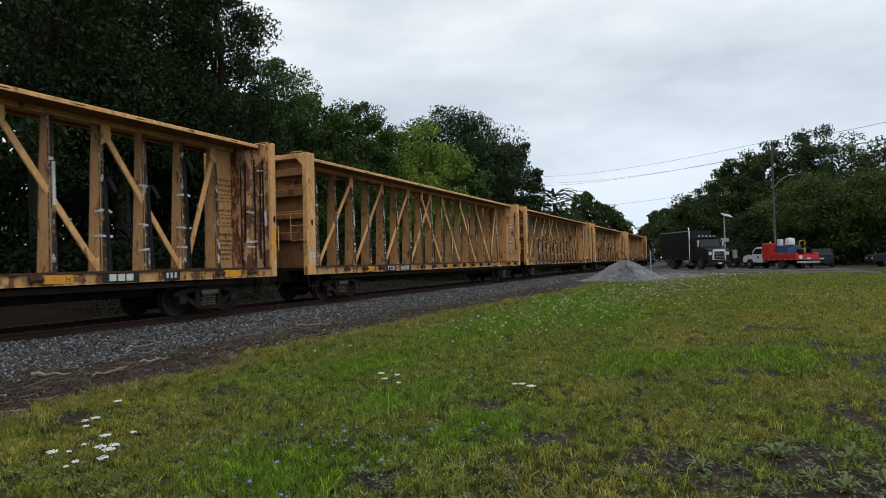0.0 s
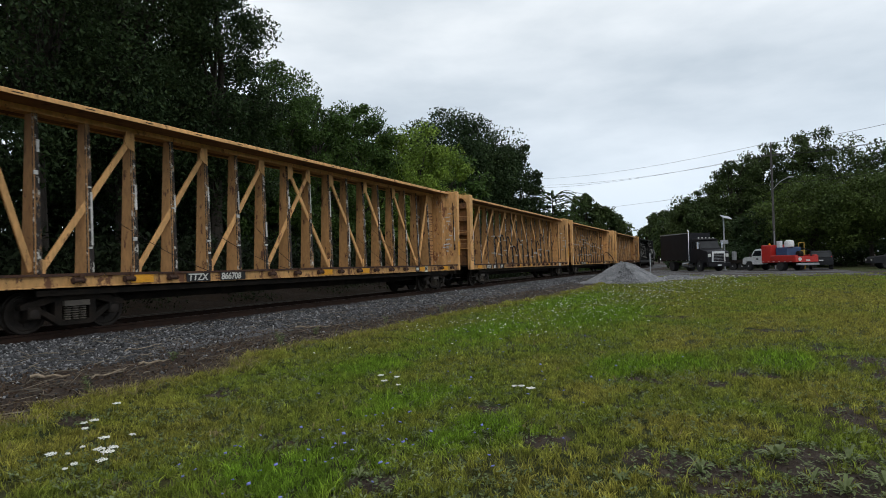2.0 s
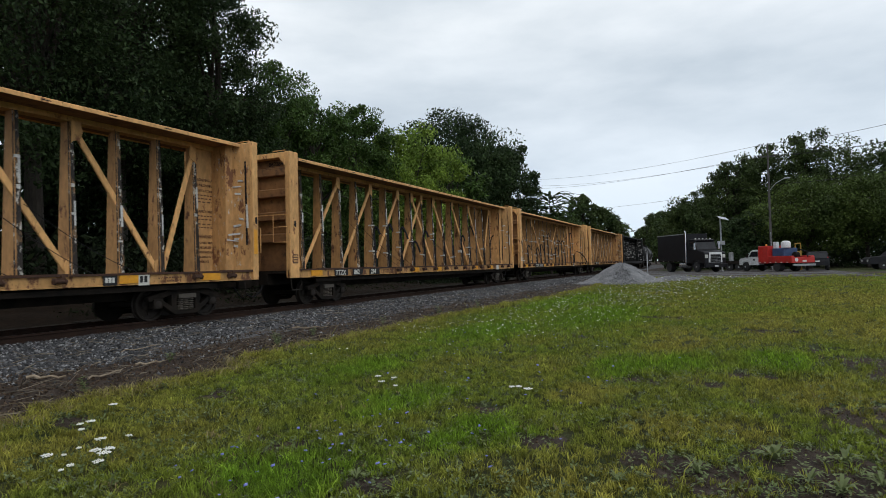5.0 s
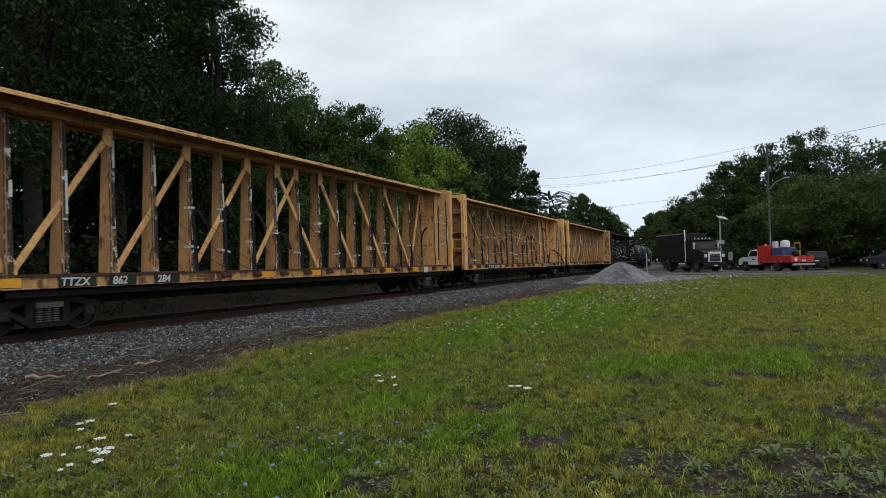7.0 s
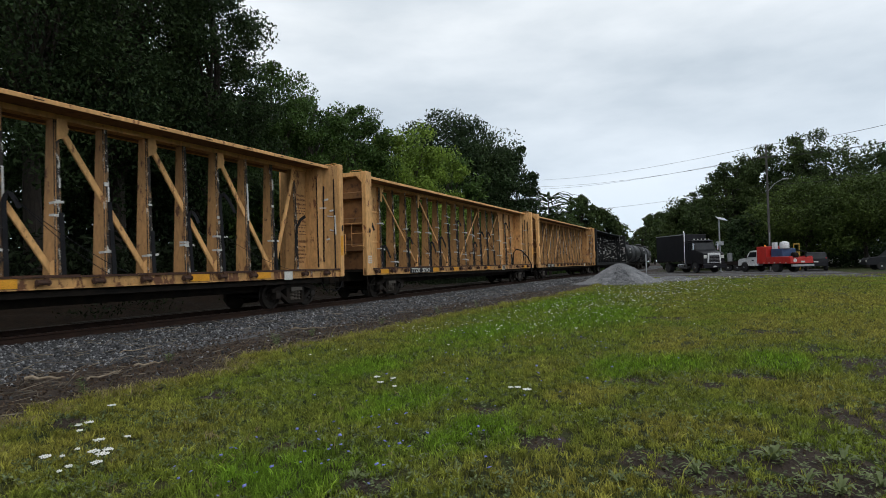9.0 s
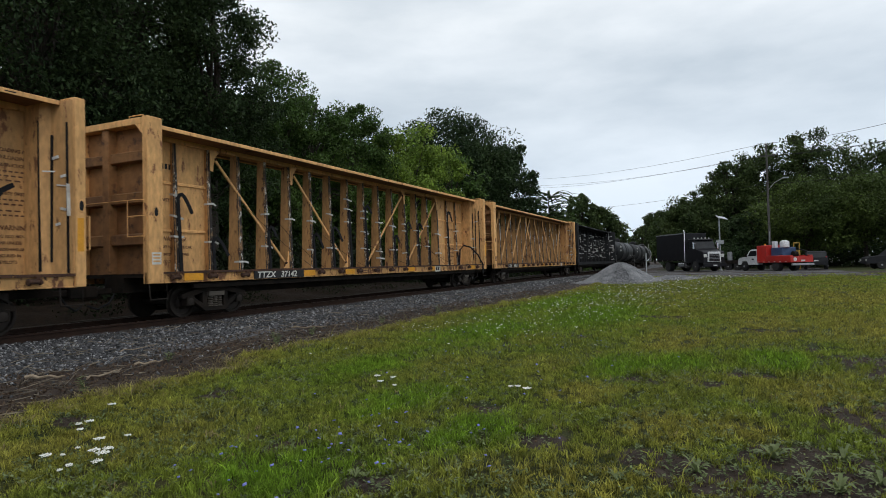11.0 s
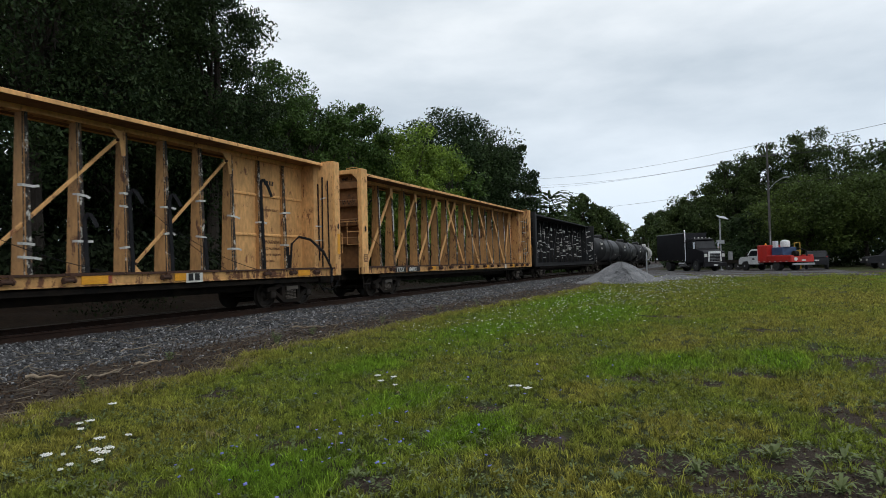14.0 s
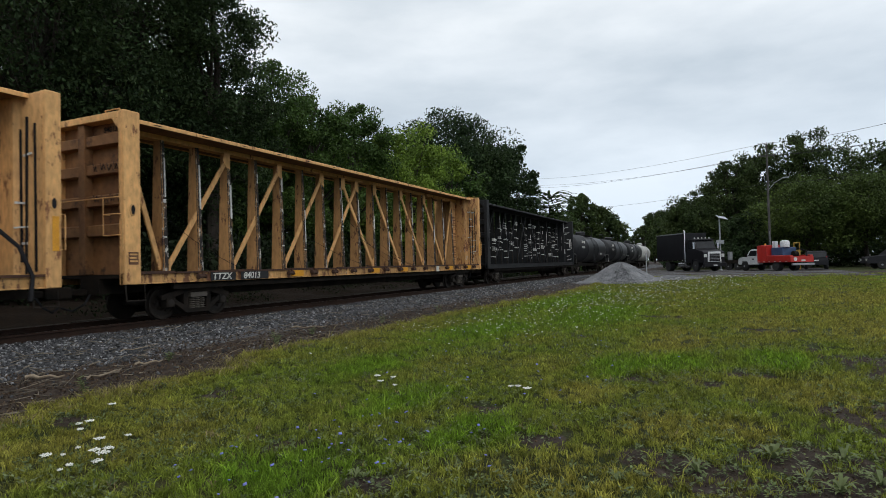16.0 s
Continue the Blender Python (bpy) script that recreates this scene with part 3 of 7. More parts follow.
def make_clods():
    gen = np.random.default_rng(14)
    x, y = gen.uniform(3, 19, 60000), gen.uniform(-3, 7.4, 60000)
    keep = gen.random(60000) < bare(x, y) * 0.6
    x, y = x[keep], y[keep]
    s = gen.uniform(0.004, 0.016, len(x))
    tagged(new("soil_clods", stones("soil_clods", gen, x, y, height(x, y) + s * 0.3, s, LITTER)), "small clods and pebbles on the bare soil", "soil", kind="stuff")


make_clods()


def fallen_branch(x, y, turn, length, r):
    gen = random.Random(int(x * 100))
    pts = [(length * (k / 6 - 0.5), 0.06 * math.sin(k * 1.3) * length, 0.03 + 0.02 * math.sin(k * 2.1)) for k in range(7)]
    return solid("fallen_branch", Shape().tube(pts, r, 7, r * 0.45), material("pale_bare_wood", (0.30, 0.24, 0.17), (0.20, 0.15, 0.10), 6.0, 0.9), "pale barkless branch lying on the gravel", "branch",
                 "fallen branches", pose(x, y, float(height(x, y)) + 0.03, 0, 0, turn), smooth=True)


for bx, by, turn, ln, r in ((5.62, 9.3, -60, 0.55, 0.028), (7.2, 9.0, -12, 0.5, 0.022), (12.4, 9.6, -50, 0.9, 0.02), (6.2, 8.7, 20, 0.9, 0.016), (8.3, 10.6, 15, 1.2, 0.012)):
    fallen_branch(bx, by, turn, ln, r)

# dark timbers added in place of the rough earth wall at the bank's foot
for k in range(15):
    s = 4 + k * 4.9
    solid("bank_timber", Shape().box(-2.4, 2.4, -0.13, 0.13, -0.3, 0.10), TIE, "dark timber standing in for the earth wall along the bank", "timber", "timbers along the bank",
          pose(s, 17.45 + 0.04 * math.sin(k), float(height(s, 17.4)), 0, 0, 0.6 * math.sin(k * 2.1)), bevel=0.03)
# ---- the train ----
HALF = 1.37          # half the cars' width
PITCH_L = 24.4       # from car to car
MESHES = {}


def cached(key, make):
    if key not in MESHES:
        MESHES[key] = make()
    return MESHES[key]


def wheelset_mesh():
    sh = Shape()
    for side in (-1, 1):
        c = side * 0.755
        prof = [(c - side * 0.065, 0.10), (c - side * 0.065, 0.30), (c - side * 0.06, 0.36), (c - side * 0.066, 0.43), (c - side * 0.066, 0.455),
                (c - side * 0.04, 0.455), (c - side * 0.03, 0.427), (c + side * 0.065, 0.42), (c + side * 0.065, 0.36), (c + side * 0.02, 0.34),
                (c + side * 0.01, 0.20), (c + side * 0.07, 0.14), (c + side * 0.07, 0.10)]
        sh.lathe(prof, 28)
        for k in range(3):
            a = k * 2.094
            sh.box(-0.02, 0.02, c + side * 0.03, c + side * 0.05, 0.19, 0.27, Matrix.Rotation(a, 4, "Y"))
    sh.lathe([(-1.08, 0.07), (1.08, 0.07)], 12)
    for side in (-1, 1):
        sh.lathe([(side * 1.05, 0.10), (side * 1.12, 0.10), (side * 1.13, 0.06)], 10)
    return sh.mesh("wheelset", WHEEL_STEEL, 0, True)


def side_frame_mesh():
    sh = Shape()
    y0, y1 = -0.09, 0.09
    # arched cast frame: top member, slanted tension members, columns
    sh.prism([(-1.15, 0.50), (-1.15, 0.62), (-0.95, 0.68), (-0.45, 0.80), (0.45, 0.80), (0.95, 0.68), (1.15, 0.62), (1.15, 0.50), (0.9, 0.52), (0.42, 0.66),
              (-0.42, 0.66), (-0.9, 0.52)], y0, y1)
    sh.prism([(-0.95, 0.54), (-0.80, 0.56), (-0.28, 0.24), (0.28, 0.24), (0.80, 0.56), (0.95, 0.54), (0.36, 0.12), (-0.36, 0.12)], y0, y1)
    sh.box(-0.46, -0.30, y0, y1, 0.22, 0.70).box(0.30, 0.46, y0, y1, 0.22, 0.70)
    sh.box(-1.02, -0.76, -0.12, 0.10, 0.31, 0.56).box(0.76, 1.02, -0.12, 0.10, 0.31, 0.56)
    return sh.mesh("side_frame", DARK_STEEL, 0.012)


def spring_mesh():
    sh = Shape()
    for cx in (-0.17, 0.0, 0.17):
        for k in range(6):
            sh.lathe([(0.235 + k * 0.05, 0.055), (0.245 + k * 0.05, 0.075), (0.262 + k * 0.05, 0.075), (0.272 + k * 0.05, 0.055)], 10, "z", (cx, -0.03, 0))
    sh.box(-0.28, 0.28, -0.12, 0.06, 0.54, 0.66)
    return sh.mesh("spring", material("dull_spring_steel", (0.09, 0.075, 0.06), (0.06, 0.05, 0.04), 6, 0.6), 0, True)


def bogie(car, x):
    """A two-axle freight truck with its wheelsets; returns the wheelsets."""
    b = part("bogie", Shape().box(-0.2, 0.2, -1.0, 1.0, 0.45, 0.72), DARK_STEEL, car, "grimy black two-axle freight truck", pose(x, 0, 0), bevel=0.02)
    frame_me = cached("side_frame", side_frame_mesh)
    spring_me = cached("spring", spring_mesh)
    for side in (-1, 1):
        part("side_frame", frame_me, DARK_STEEL, b, m=pose(0, side * 1.0, 0, 0, 0, 0 if side < 0 else 180))
        part("spring", spring_me, DARK_STEEL, b, m=pose(0, side * 1.02, 0, 0, 0, 0 if side < 0 else 180))
    part("brake_beam", Shape().beam((-0.5, -0.7, 0.35), (-0.5, 0.7, 0.35), 0.1, 0.12).beam((0.5, -0.7, 0.35), (0.5, 0.7, 0.35), 0.1, 0.12), DARK_STEEL, b)
    sets = []
    for dx in (-0.89, 0.89):
        w = part("wheelset", cached("wheelset", wheelset_mesh), WHEEL_STEEL, b, "worn steel wheels on an axle", pose(dx, 0, 0.42))
        sets.append((w, dx))
    return sets


WHEELS = []


def coupler(car, x, way):
    sh = Shape().box(min(x, x + way * 0.5), max(x, x + way * 0.5), -0.08, 0.08, 0.70, 0.86)
    sh.box(min(x + way * 0.42, x + way * 0.76), max(x + way * 0.42, x + way * 0.76), -0.16, 0.16, 0.64, 0.92)
    part("coupler", sh, DARK_STEEL, car, "rusty knuckle coupler", bevel=0.03)
    part("air_hose", Shape().tube([(x + way * 0.1, -0.3, 0.72), (x + way * 0.25, -0.32, 0.5), (x + way * 0.5, -0.25, 0.36), (x + way * 0.7, -0.15, 0.45)], 0.025, 6), STRAP, car,
         smooth=True)


def post_half(z):
    """Half width and half depth of a truss post at the height z."""
    u = (z - 1.19) / 3.74
    return 0.095 - 0.035 * u, 0.235 - 0.105 * u


def band(car, s, z, rng, end=0.0):
    """White plastic banding wrapped round a post, with a torn end that sticks out."""
    w, d = post_half(z)
    tilt = rng.uniform(-0.05, 0.03)
    pts = [(s - w - 0.014, -d * 0.2, z - tilt * 1.5), (s - w - 0.014, -d - 0.022, z - tilt), (s + w + 0.05, -d - 0.03, z)]
    if end:
        pts.append((s + w + 0.05 + end, -d - 0.06, z + rng.uniform(-0.07, 0.02)))
    sh = Shape().ribbon(pts, 0.014, 0.058)
    part("banding", sh, WHITE_TAPE, car, "torn white plastic banding")


def hung_strap(car, s, z1, curl, rng, lean=0.0):
    """A flat black rubber strap that stands against a post and may curl over at its top."""
    pts = []
    for k in range(6):
        z = 1.22 + (z1 - 1.22) * k / 5
        w, d = post_half(z)
        pts.append((s + w * 0.7 + lean * (1 - k / 5), -d - 0.035 - 0.01 * (k % 2), z))
    if curl:
        a0, y = pts[-1][0], pts[-1][1]
        for k in range(1, 6):
            u = k / 5
            pts.append((a0 + abs(curl) * (0.15 * u + 0.55 * u * u), y - 0.12 * u, z1 + 0.24 * math.sin(u * 2.6) - (0.55 if curl > 0.5 else 0.28) * u * u))
    part("strap", Shape().ribbon(pts, 0.10, 0.02, (0.15, 1, 0.01)), STRAP, car, "black rubber edge strap hanging from a post")


def straps(car, rng, posts, amount, bands=2, scraps=0.5):
    """Black edge straps, white banding and paper left hanging on the posts."""
    for s in posts:
        if rng.random() < scraps:
            z, ln = rng.uniform(2.8, 4.6), rng.uniform(0.2, 1.3)
            w, d = post_half(z)
            part("paper_scrap", Shape().beam((s + w * 0.75, -post_half(z - ln)[1] - 0.012, z - ln), (s + w * 0.75, -d - 0.012, z), rng.uniform(0.03, 0.08), 0.012, (0, 1, 0)), WHITE_TAPE, car, "torn white wrapping paper stuck to a post")
        for k in range(rng.choice((0, 1, 1, 2))):
            z = rng.uniform(1.5, 4.4)
            w, d = post_half(z)
            part("paper_scrap", Shape().box(s - w * rng.uniform(0.2, 0.9), s + w * rng.uniform(0.4, 1), -d - 0.03, -d - 0.012, z, z + rng.uniform(0.03, 0.1)), WHITE_TAPE, car, "torn white wrapping paper stuck to a post")
        if rng.random() > amount:
            continue
        z1 = rng.uniform(2.3, 3.6)
        hung_strap(car, s, z1, rng.choice((0, 0.35, 0.45, 0.7)), rng, rng.uniform(0, 0.1))
        for k in range(rng.choice((1, 2, 2, 3)) + bands - 2):
            band(car, s, rng.uniform(1.6, max(z1, 4.4 if bands > 2 else z1 + 0.4)), rng, rng.choice((0, 0, 0.08, 0.16)))


def centerbeam(kind, seed, skip=(), inner=None):
    """An empty centerbeam lumber flatcar; kind a: fine truss with crossed braces, b: long panels at the ends, c: painted black."""
    rng = random.Random(seed)
    body = {"a": 22.82, "b": 23.1, "c": 23.05}[kind]
    paint, post_paint, old = (BLACK_PAINT,) * 3 if kind == "c" else (YELLOW, YELLOW_POST, YELLOW_OLD)
    label = {"a": "empty yellow centerbeam lumber railcar with rusty truss posts", "b": "empty yellow centerbeam railcar with plated ends and few braces",
             "c": "black centerbeam railcar hung with torn white banding"}[kind]
    car = thing("centerbeam_railcar", label, "railcar", "cars of the freight train")
    th, ztop, h = 0.46, 5.05, HALF
    inner = inner or paint
    # deck and sills
    part("deck", Shape().box(0.1, body - 0.1, -h + 0.06, h - 0.06, 1.10, 1.19).box(0.1, body - 0.1, -0.35, 0.35, 0.72, 1.1), DARK_STEEL, car, "grimy steel deck and centre sill")
    for sy in (-1, 1):
        sill = Shape()
        o = [(sy * (h - 0.10), 1.22), (sy * h, 1.22), (sy * h, 1.195), (sy * (h - 0.03), 1.185), (sy * (h - 0.03), 0.975), (sy * h, 0.965), (sy * h, 0.945), (sy * (h - 0.10), 0.945)]
        sill.prism(o, 0.0, body, "x")
        part("side_sill", sill, SILL_PAINT if kind != "c" else paint, car, "rust-stained steel side sill")
    part("under_rail", Shape().box(1.5, body - 1.5, -h + 0.12, -h + 0.2, 0.78, 0.9).box(3.5, body - 3.5, -0.5, 0.5, 0.55, 0.75), DARK_STEEL, car)
    if kind != "c":
        lip = Shape()
        for k in range(16):
            a, b = 0.05 + k * (body - 0.1) / 16, 0.05 + (k + 1) * (body - 0.1) / 16
            lip.box(a, b - 0.02, -h - 0.014, -h + 0.07, 1.185, 1.23 + rng.uniform(0, 0.025))
        part("deck_edge", lip, RUST_LIP, car, "rusty deck edge with bent stake pockets")
    posts = [2.12 + 1.2155 * k for k in range(17)] if kind != "b" else [0.65 + 1.225 * k for k in range(18)]

    # posts: closed, tapered upwards, deeper than wide, with a scuffed wearing strip on the front
    def post_mesh():
        sh = Shape()
        for z in (1.19, 3.0, 4.93):
            w, d = post_half(z)
            o = [(-w, -d + 0.012), (-w + 0.012, -d), (w - 0.012, -d), (w, -d + 0.012), (w, d - 0.012), (w - 0.012, d), (-w + 0.012, d), (-w, d - 0.012)]
            sh.v += [(x, y, z) for x, y in o]
        sh.f = [(i * 8 + j, i * 8 + (j + 1) % 8, (i + 1) * 8 + (j + 1) % 8, (i + 1) * 8 + j) for i in range(2) for j in range(8)]
        sh.f += [tuple(range(8))[::-1], tuple(range(16, 24))]
        sh.box(-0.14, 0.14, -0.30, 0.30, 1.19, 1.215)
        return sh.mesh("post", post_paint)

    def strip_mesh():
        sh = Shape()
        for a, b in ((1.2, 3.0), (3.0, 4.9)):
            for lo, hi, out in ((-0.25, 0.98, 0.012), (-0.98, -0.72, 0.016)):
                pts = []
                for z in (a, b):
                    w, d = post_half(z)
                    pts += [(w * lo, -d - out, z), (w * hi, -d - out, z), (w * hi, -d + 0.004, z), (w * lo, -d + 0.004, z)]
                sh.add(pts, [(0, 3, 2, 1), (4, 5, 6, 7), (0, 1, 5, 4), (1, 2, 6, 5), (2, 3, 7, 6), (3, 0, 4, 7)])
        return sh.mesh("edge_guard", EDGE_WORN if kind != "c" else DARK_STEEL)

    pm, strip = cached("post" + kind, post_mesh), cached("edge_guard" + kind, strip_mesh)
    for s in posts:
        part("post", pm, post_paint, car, m=pose(s, 0, 0))
        part("edge_guard", strip, EDGE_WORN, car, "dark scuffed wearing strip on a post", pose(s, 0, 0))
        if kind != "c" and not any(a - 0.22 < s + 0.15 < b + 0.22 for a, b in skip):
            cleat = Shape().box(-0.10, 0.07, -h - 0.09, -h - 0.014, 1.03, 1.13).lathe([(-0.15, 0.035), (-0.14, 0.075), (-0.11, 0.075), (-0.10, 0.045), (0.08, 0.045), (0.09, 0.065), (0.12, 0.065), (0.15, 0.03)], 10, "x", (0, -h - 0.06, 1.06)).box(
                0.03, 0.12, -h - 0.06, -h - 0.014, 1.10, 1.2)
            part("winch", cached("winch", lambda: cleat.mesh("winch", RUST_LIP)), RUST_LIP, car, "rusty tie-down winch", pose(s + 0.15, 0, 0.03))
    # top chord
    ch = Shape()
    w = 0.98 if kind != "b" else 0.95
    ch.prism([(-w, 4.95), (-w, 5.04), (-w + 0.04, 5.06), (w - 0.04, 5.06), (w, 5.04), (w, 4.95), (w - 0.03, 4.95), (w - 0.04, 5.01), (-w + 0.04, 5.01), (-w + 0.03, 4.95)], 0.30, body - 0.28, "x")
    ch.box(th, body - th, -0.16, 0.16, 4.86, 5.0)
    part("top_chord", ch, paint, car, "yellow steel top chord" if kind != "c" else "black steel top chord")
    # added plate: the chord's underside with its shade put into the brown
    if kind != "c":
        part("chord_soffit", Shape().box(0.5, body - 0.5, -w + 0.05, -0.17, 4.985, 5.004).box(0.5, body - 0.5, 0.17, w - 0.05, 4.985, 5.004), SHADED_PAINT, car, "underside of the top chord, browned by rust and painted shade")

    # diagonal braces
    def brace(a, za, b, zb, wide=0.15, y=-0.15):
        part("brace", Shape().beam((a, y, za), (b, y, zb), wide, 0.06, (0, 1, 0)), paint, car, bevel=0.012)

    def gusset(s, top, way, big=0.42, y=-0.16):
        """A plate with a hollow outer edge that spreads from a post to the chord or the deck."""
        z, d = (4.88, -1) if top else (1.2, 1)
        if kind == "b":
            o = [(s, z), (s + way * big * 1.05, z)] + [(s + way * big * (1.05 - 0.75 * math.sin(q * 1.57)), z + d * big * 1.7 * (1 - math.cos(q * 1.57)) * 0.9 + d * 0.05) for q in (0.2, 0.4, 0.6, 0.8, 1.0)] + [(s, z + d * big * 1.6)]
        else:
            o = [(s, z), (s + way * big * 0.8, z)] + [(s + way * big * 0.95 * math.cos(q), z + d * (0.25 + big * 0.8 * math.sin(q))) for q in (0.0, 0.5, 1.0, 1.4)] + [(s, z + d * (0.3 + big * 0.8))]
        part("gusset", Shape().prism(o, y - 0.045, y - 0.02), paint, car, bevel=0.005)

    P = posts
    if kind != "b":
        for i in (0, 2, 4, 6):
            brace(P[i] + 0.10, 1.3, P[i + 2] - 0.10, 4.65)
            gusset(P[i + 2] + 0.02, True, -1, 0.30)
            gusset(P[i] + 0.02, False, 1, 0.20)
            j = 15 - i
            brace(P[j] - 0.10, 1.3, P[j - 2] + 0.10, 4.65)
            gusset(P[j - 2] - 0.02, True, 1, 0.30)
            gusset(P[j] - 0.02, False, -1, 0.20)
        brace(P[0] - 0.10, 1.3, 0.95, 4.75)
        brace(P[15] + 0.10, 1.3, P[16] - 0.06, 4.7)
        gusset(P[16] + 0.02, True, -1, 0.26)
    else:
        for a, b, up in ((2, 5, False), (5, 8, False), (9, 12, True), (12, 15, True)):
            za, zb = (1.45, 4.62) if up else (4.62, 1.45)
            brace(P[a] + 0.24, za, P[b] - 0.24, zb, 0.085)
            gusset(P[a] + 0.03, not up, 1, 0.40)
            gusset(P[b] - 0.03, up, -1, 0.40)
            for x, z in ((P[a] + 0.24, za), (P[b] - 0.24, zb)):
                part("pin", Shape().lathe([(-0.235, 0.03), (-0.20, 0.045), (-0.17, 0.045)], 10, "y", (x, 0, z)), RUST_LIP, car, "rusty brace pin")

    # plated panels at the ends of the centre wall
    def panel(a, b):
        pn = part("panel", Shape().box(a, b, -0.06, 0.06, 1.19, 4.9), old if kind == "a" else paint, car, "plated panel of the centre wall with faded stencils", bevel=0.01)
        if kind == "b":
            for z in (2.35, 3.68):
                part("rib", Shape().prism([(-0.105, z), (-0.105, z + 0.05), (-0.058, z + 0.09), (-0.058, z - 0.01)], a + 0.02, b - 0.02, "x"), paint, pn)
        return pn
    right = panel(P[16] if kind != "b" else P[15], body - 0.48)
    panel(th, 0.95 if kind != "b" else P[2])
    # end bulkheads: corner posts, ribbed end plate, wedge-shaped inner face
    end_mat = SHADED_PAINT if kind != "c" else paint
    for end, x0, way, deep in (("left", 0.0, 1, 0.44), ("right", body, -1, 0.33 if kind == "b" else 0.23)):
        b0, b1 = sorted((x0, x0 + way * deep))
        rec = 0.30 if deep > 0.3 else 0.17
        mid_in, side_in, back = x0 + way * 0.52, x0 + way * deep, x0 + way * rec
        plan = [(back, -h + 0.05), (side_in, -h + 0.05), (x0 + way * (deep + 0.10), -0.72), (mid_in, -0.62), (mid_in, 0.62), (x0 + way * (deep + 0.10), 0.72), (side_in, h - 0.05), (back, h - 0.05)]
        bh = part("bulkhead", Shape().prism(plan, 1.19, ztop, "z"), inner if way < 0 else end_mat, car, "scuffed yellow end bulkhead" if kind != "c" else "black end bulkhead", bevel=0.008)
        for sy in (-1, 1):
            q = Shape().box(b0, b1, sy * h - (0.04 if sy < 0 else 0.16), sy * h + (0.16 if sy < 0 else 0.04), 0.945, ztop + 0.04)
            part("corner_post", q, paint, bh, bevel=0.018)
        ribs = (2.11, 2.84, 3.61, 4.32) if kind != "b" else (1.9, 2.95, 4.0)
        r0, r1 = x0 + way * (rec - 0.18 if rec > 0.2 else 0.04), x0 + way * (rec + 0.01)
        for z in ribs:
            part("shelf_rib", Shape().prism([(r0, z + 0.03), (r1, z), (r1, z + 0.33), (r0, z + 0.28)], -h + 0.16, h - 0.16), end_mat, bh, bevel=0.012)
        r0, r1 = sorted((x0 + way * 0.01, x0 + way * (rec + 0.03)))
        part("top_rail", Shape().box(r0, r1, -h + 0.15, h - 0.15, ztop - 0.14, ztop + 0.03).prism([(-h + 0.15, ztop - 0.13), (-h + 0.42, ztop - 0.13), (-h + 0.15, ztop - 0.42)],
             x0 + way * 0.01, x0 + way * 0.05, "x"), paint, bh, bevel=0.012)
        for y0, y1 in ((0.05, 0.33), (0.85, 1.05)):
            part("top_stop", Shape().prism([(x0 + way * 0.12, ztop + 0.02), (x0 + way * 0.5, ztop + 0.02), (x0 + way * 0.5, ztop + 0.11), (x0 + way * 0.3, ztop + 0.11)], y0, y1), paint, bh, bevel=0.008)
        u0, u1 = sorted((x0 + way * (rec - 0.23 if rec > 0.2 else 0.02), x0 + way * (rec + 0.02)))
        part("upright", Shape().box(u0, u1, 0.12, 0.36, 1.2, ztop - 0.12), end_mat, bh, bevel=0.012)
        for z, ya, yb in ((3.02, -h + 0.12, h - 0.15), (2.62, -h + 0.1, -h + 0.62), (2.12, -h + 0.1, -h + 0.62)):
            part("grab_iron", Shape().tube([(x0 + way * 0.02, ya, z), (x0 - way * 0.06, ya, z), (x0 - way * 0.06, yb, z), (x0 + way * 0.1, yb, z)], 0.014, 6), paint, bh)
        part("grab_iron", Shape().tube([(x0 - way * 0.06, -h + 0.62, 3.02), (x0 - way * 0.06, -h + 0.62, 2.12)], 0.014, 6), paint, bh)
        part("grab_iron", Shape().tube([(x0 - way * 0.0, -h + 0.0, 1.75), (x0 - way * 0.06, -h - 0.06, 1.75), (x0 - way * 0.06, -h - 0.06, 2.5), (x0, -h, 2.5)], 0.014, 6), paint, bh)
        part("top_grab", Shape().tube([(x0 + way * 0.08, -h + 0.2, ztop + 0.02), (x0 + way * 0.08, -h + 0.2, ztop + 0.10), (x0 + way * 0.08, -h + 0.7, ztop + 0.10), (x0 + way * 0.08, -h + 0.7, ztop + 0.02)], 0.014, 6), paint, bh)
        step = Shape().tube([(x0 + way * 0.06, -h + 0.02, 0.96), (x0 + way * 0.06, -h - 0.02, 0.56), (x0 + way * 0.56, -h - 0.02, 0.56), (x0 + way * 0.56, -h + 0.02, 0.96)], 0.018, 6)
        part("step", step, WHEEL_STEEL, car, "steel corner step")
        coupler(car, x0, -way)
        hx = x0 + way * deep * 0.5
        if kind != "c":
            ring = [(hx + 0.085 * math.cos(q), 2.72 + 0.15 * math.sin(q)) for q in np.linspace(0, 2 * math.pi, 17)[:-1]]
            part("lift_hole_rim", Shape().prism(ring, -h - 0.056, -h - 0.035), paint, bh, bevel=0.008)
        # black plate paints in the hole's shade; no opening is cut
        slot = Shape().prism([(hx + 0.052 * math.cos(q), 2.72 + 0.115 * math.sin(q)) for q in np.linspace(0, 2 * math.pi, 15)[:-1]], -h - 0.062, -h - 0.04)
        part("lift_hole", slot, STRAP, bh, "black oval plate painted as a dark hole")
    # bogies
    for bx in (2.42, body - 2.42):
        for wset, dx in bogie(car, bx):
            WHEELS.append(wset)
    return car, posts, rng, right, body




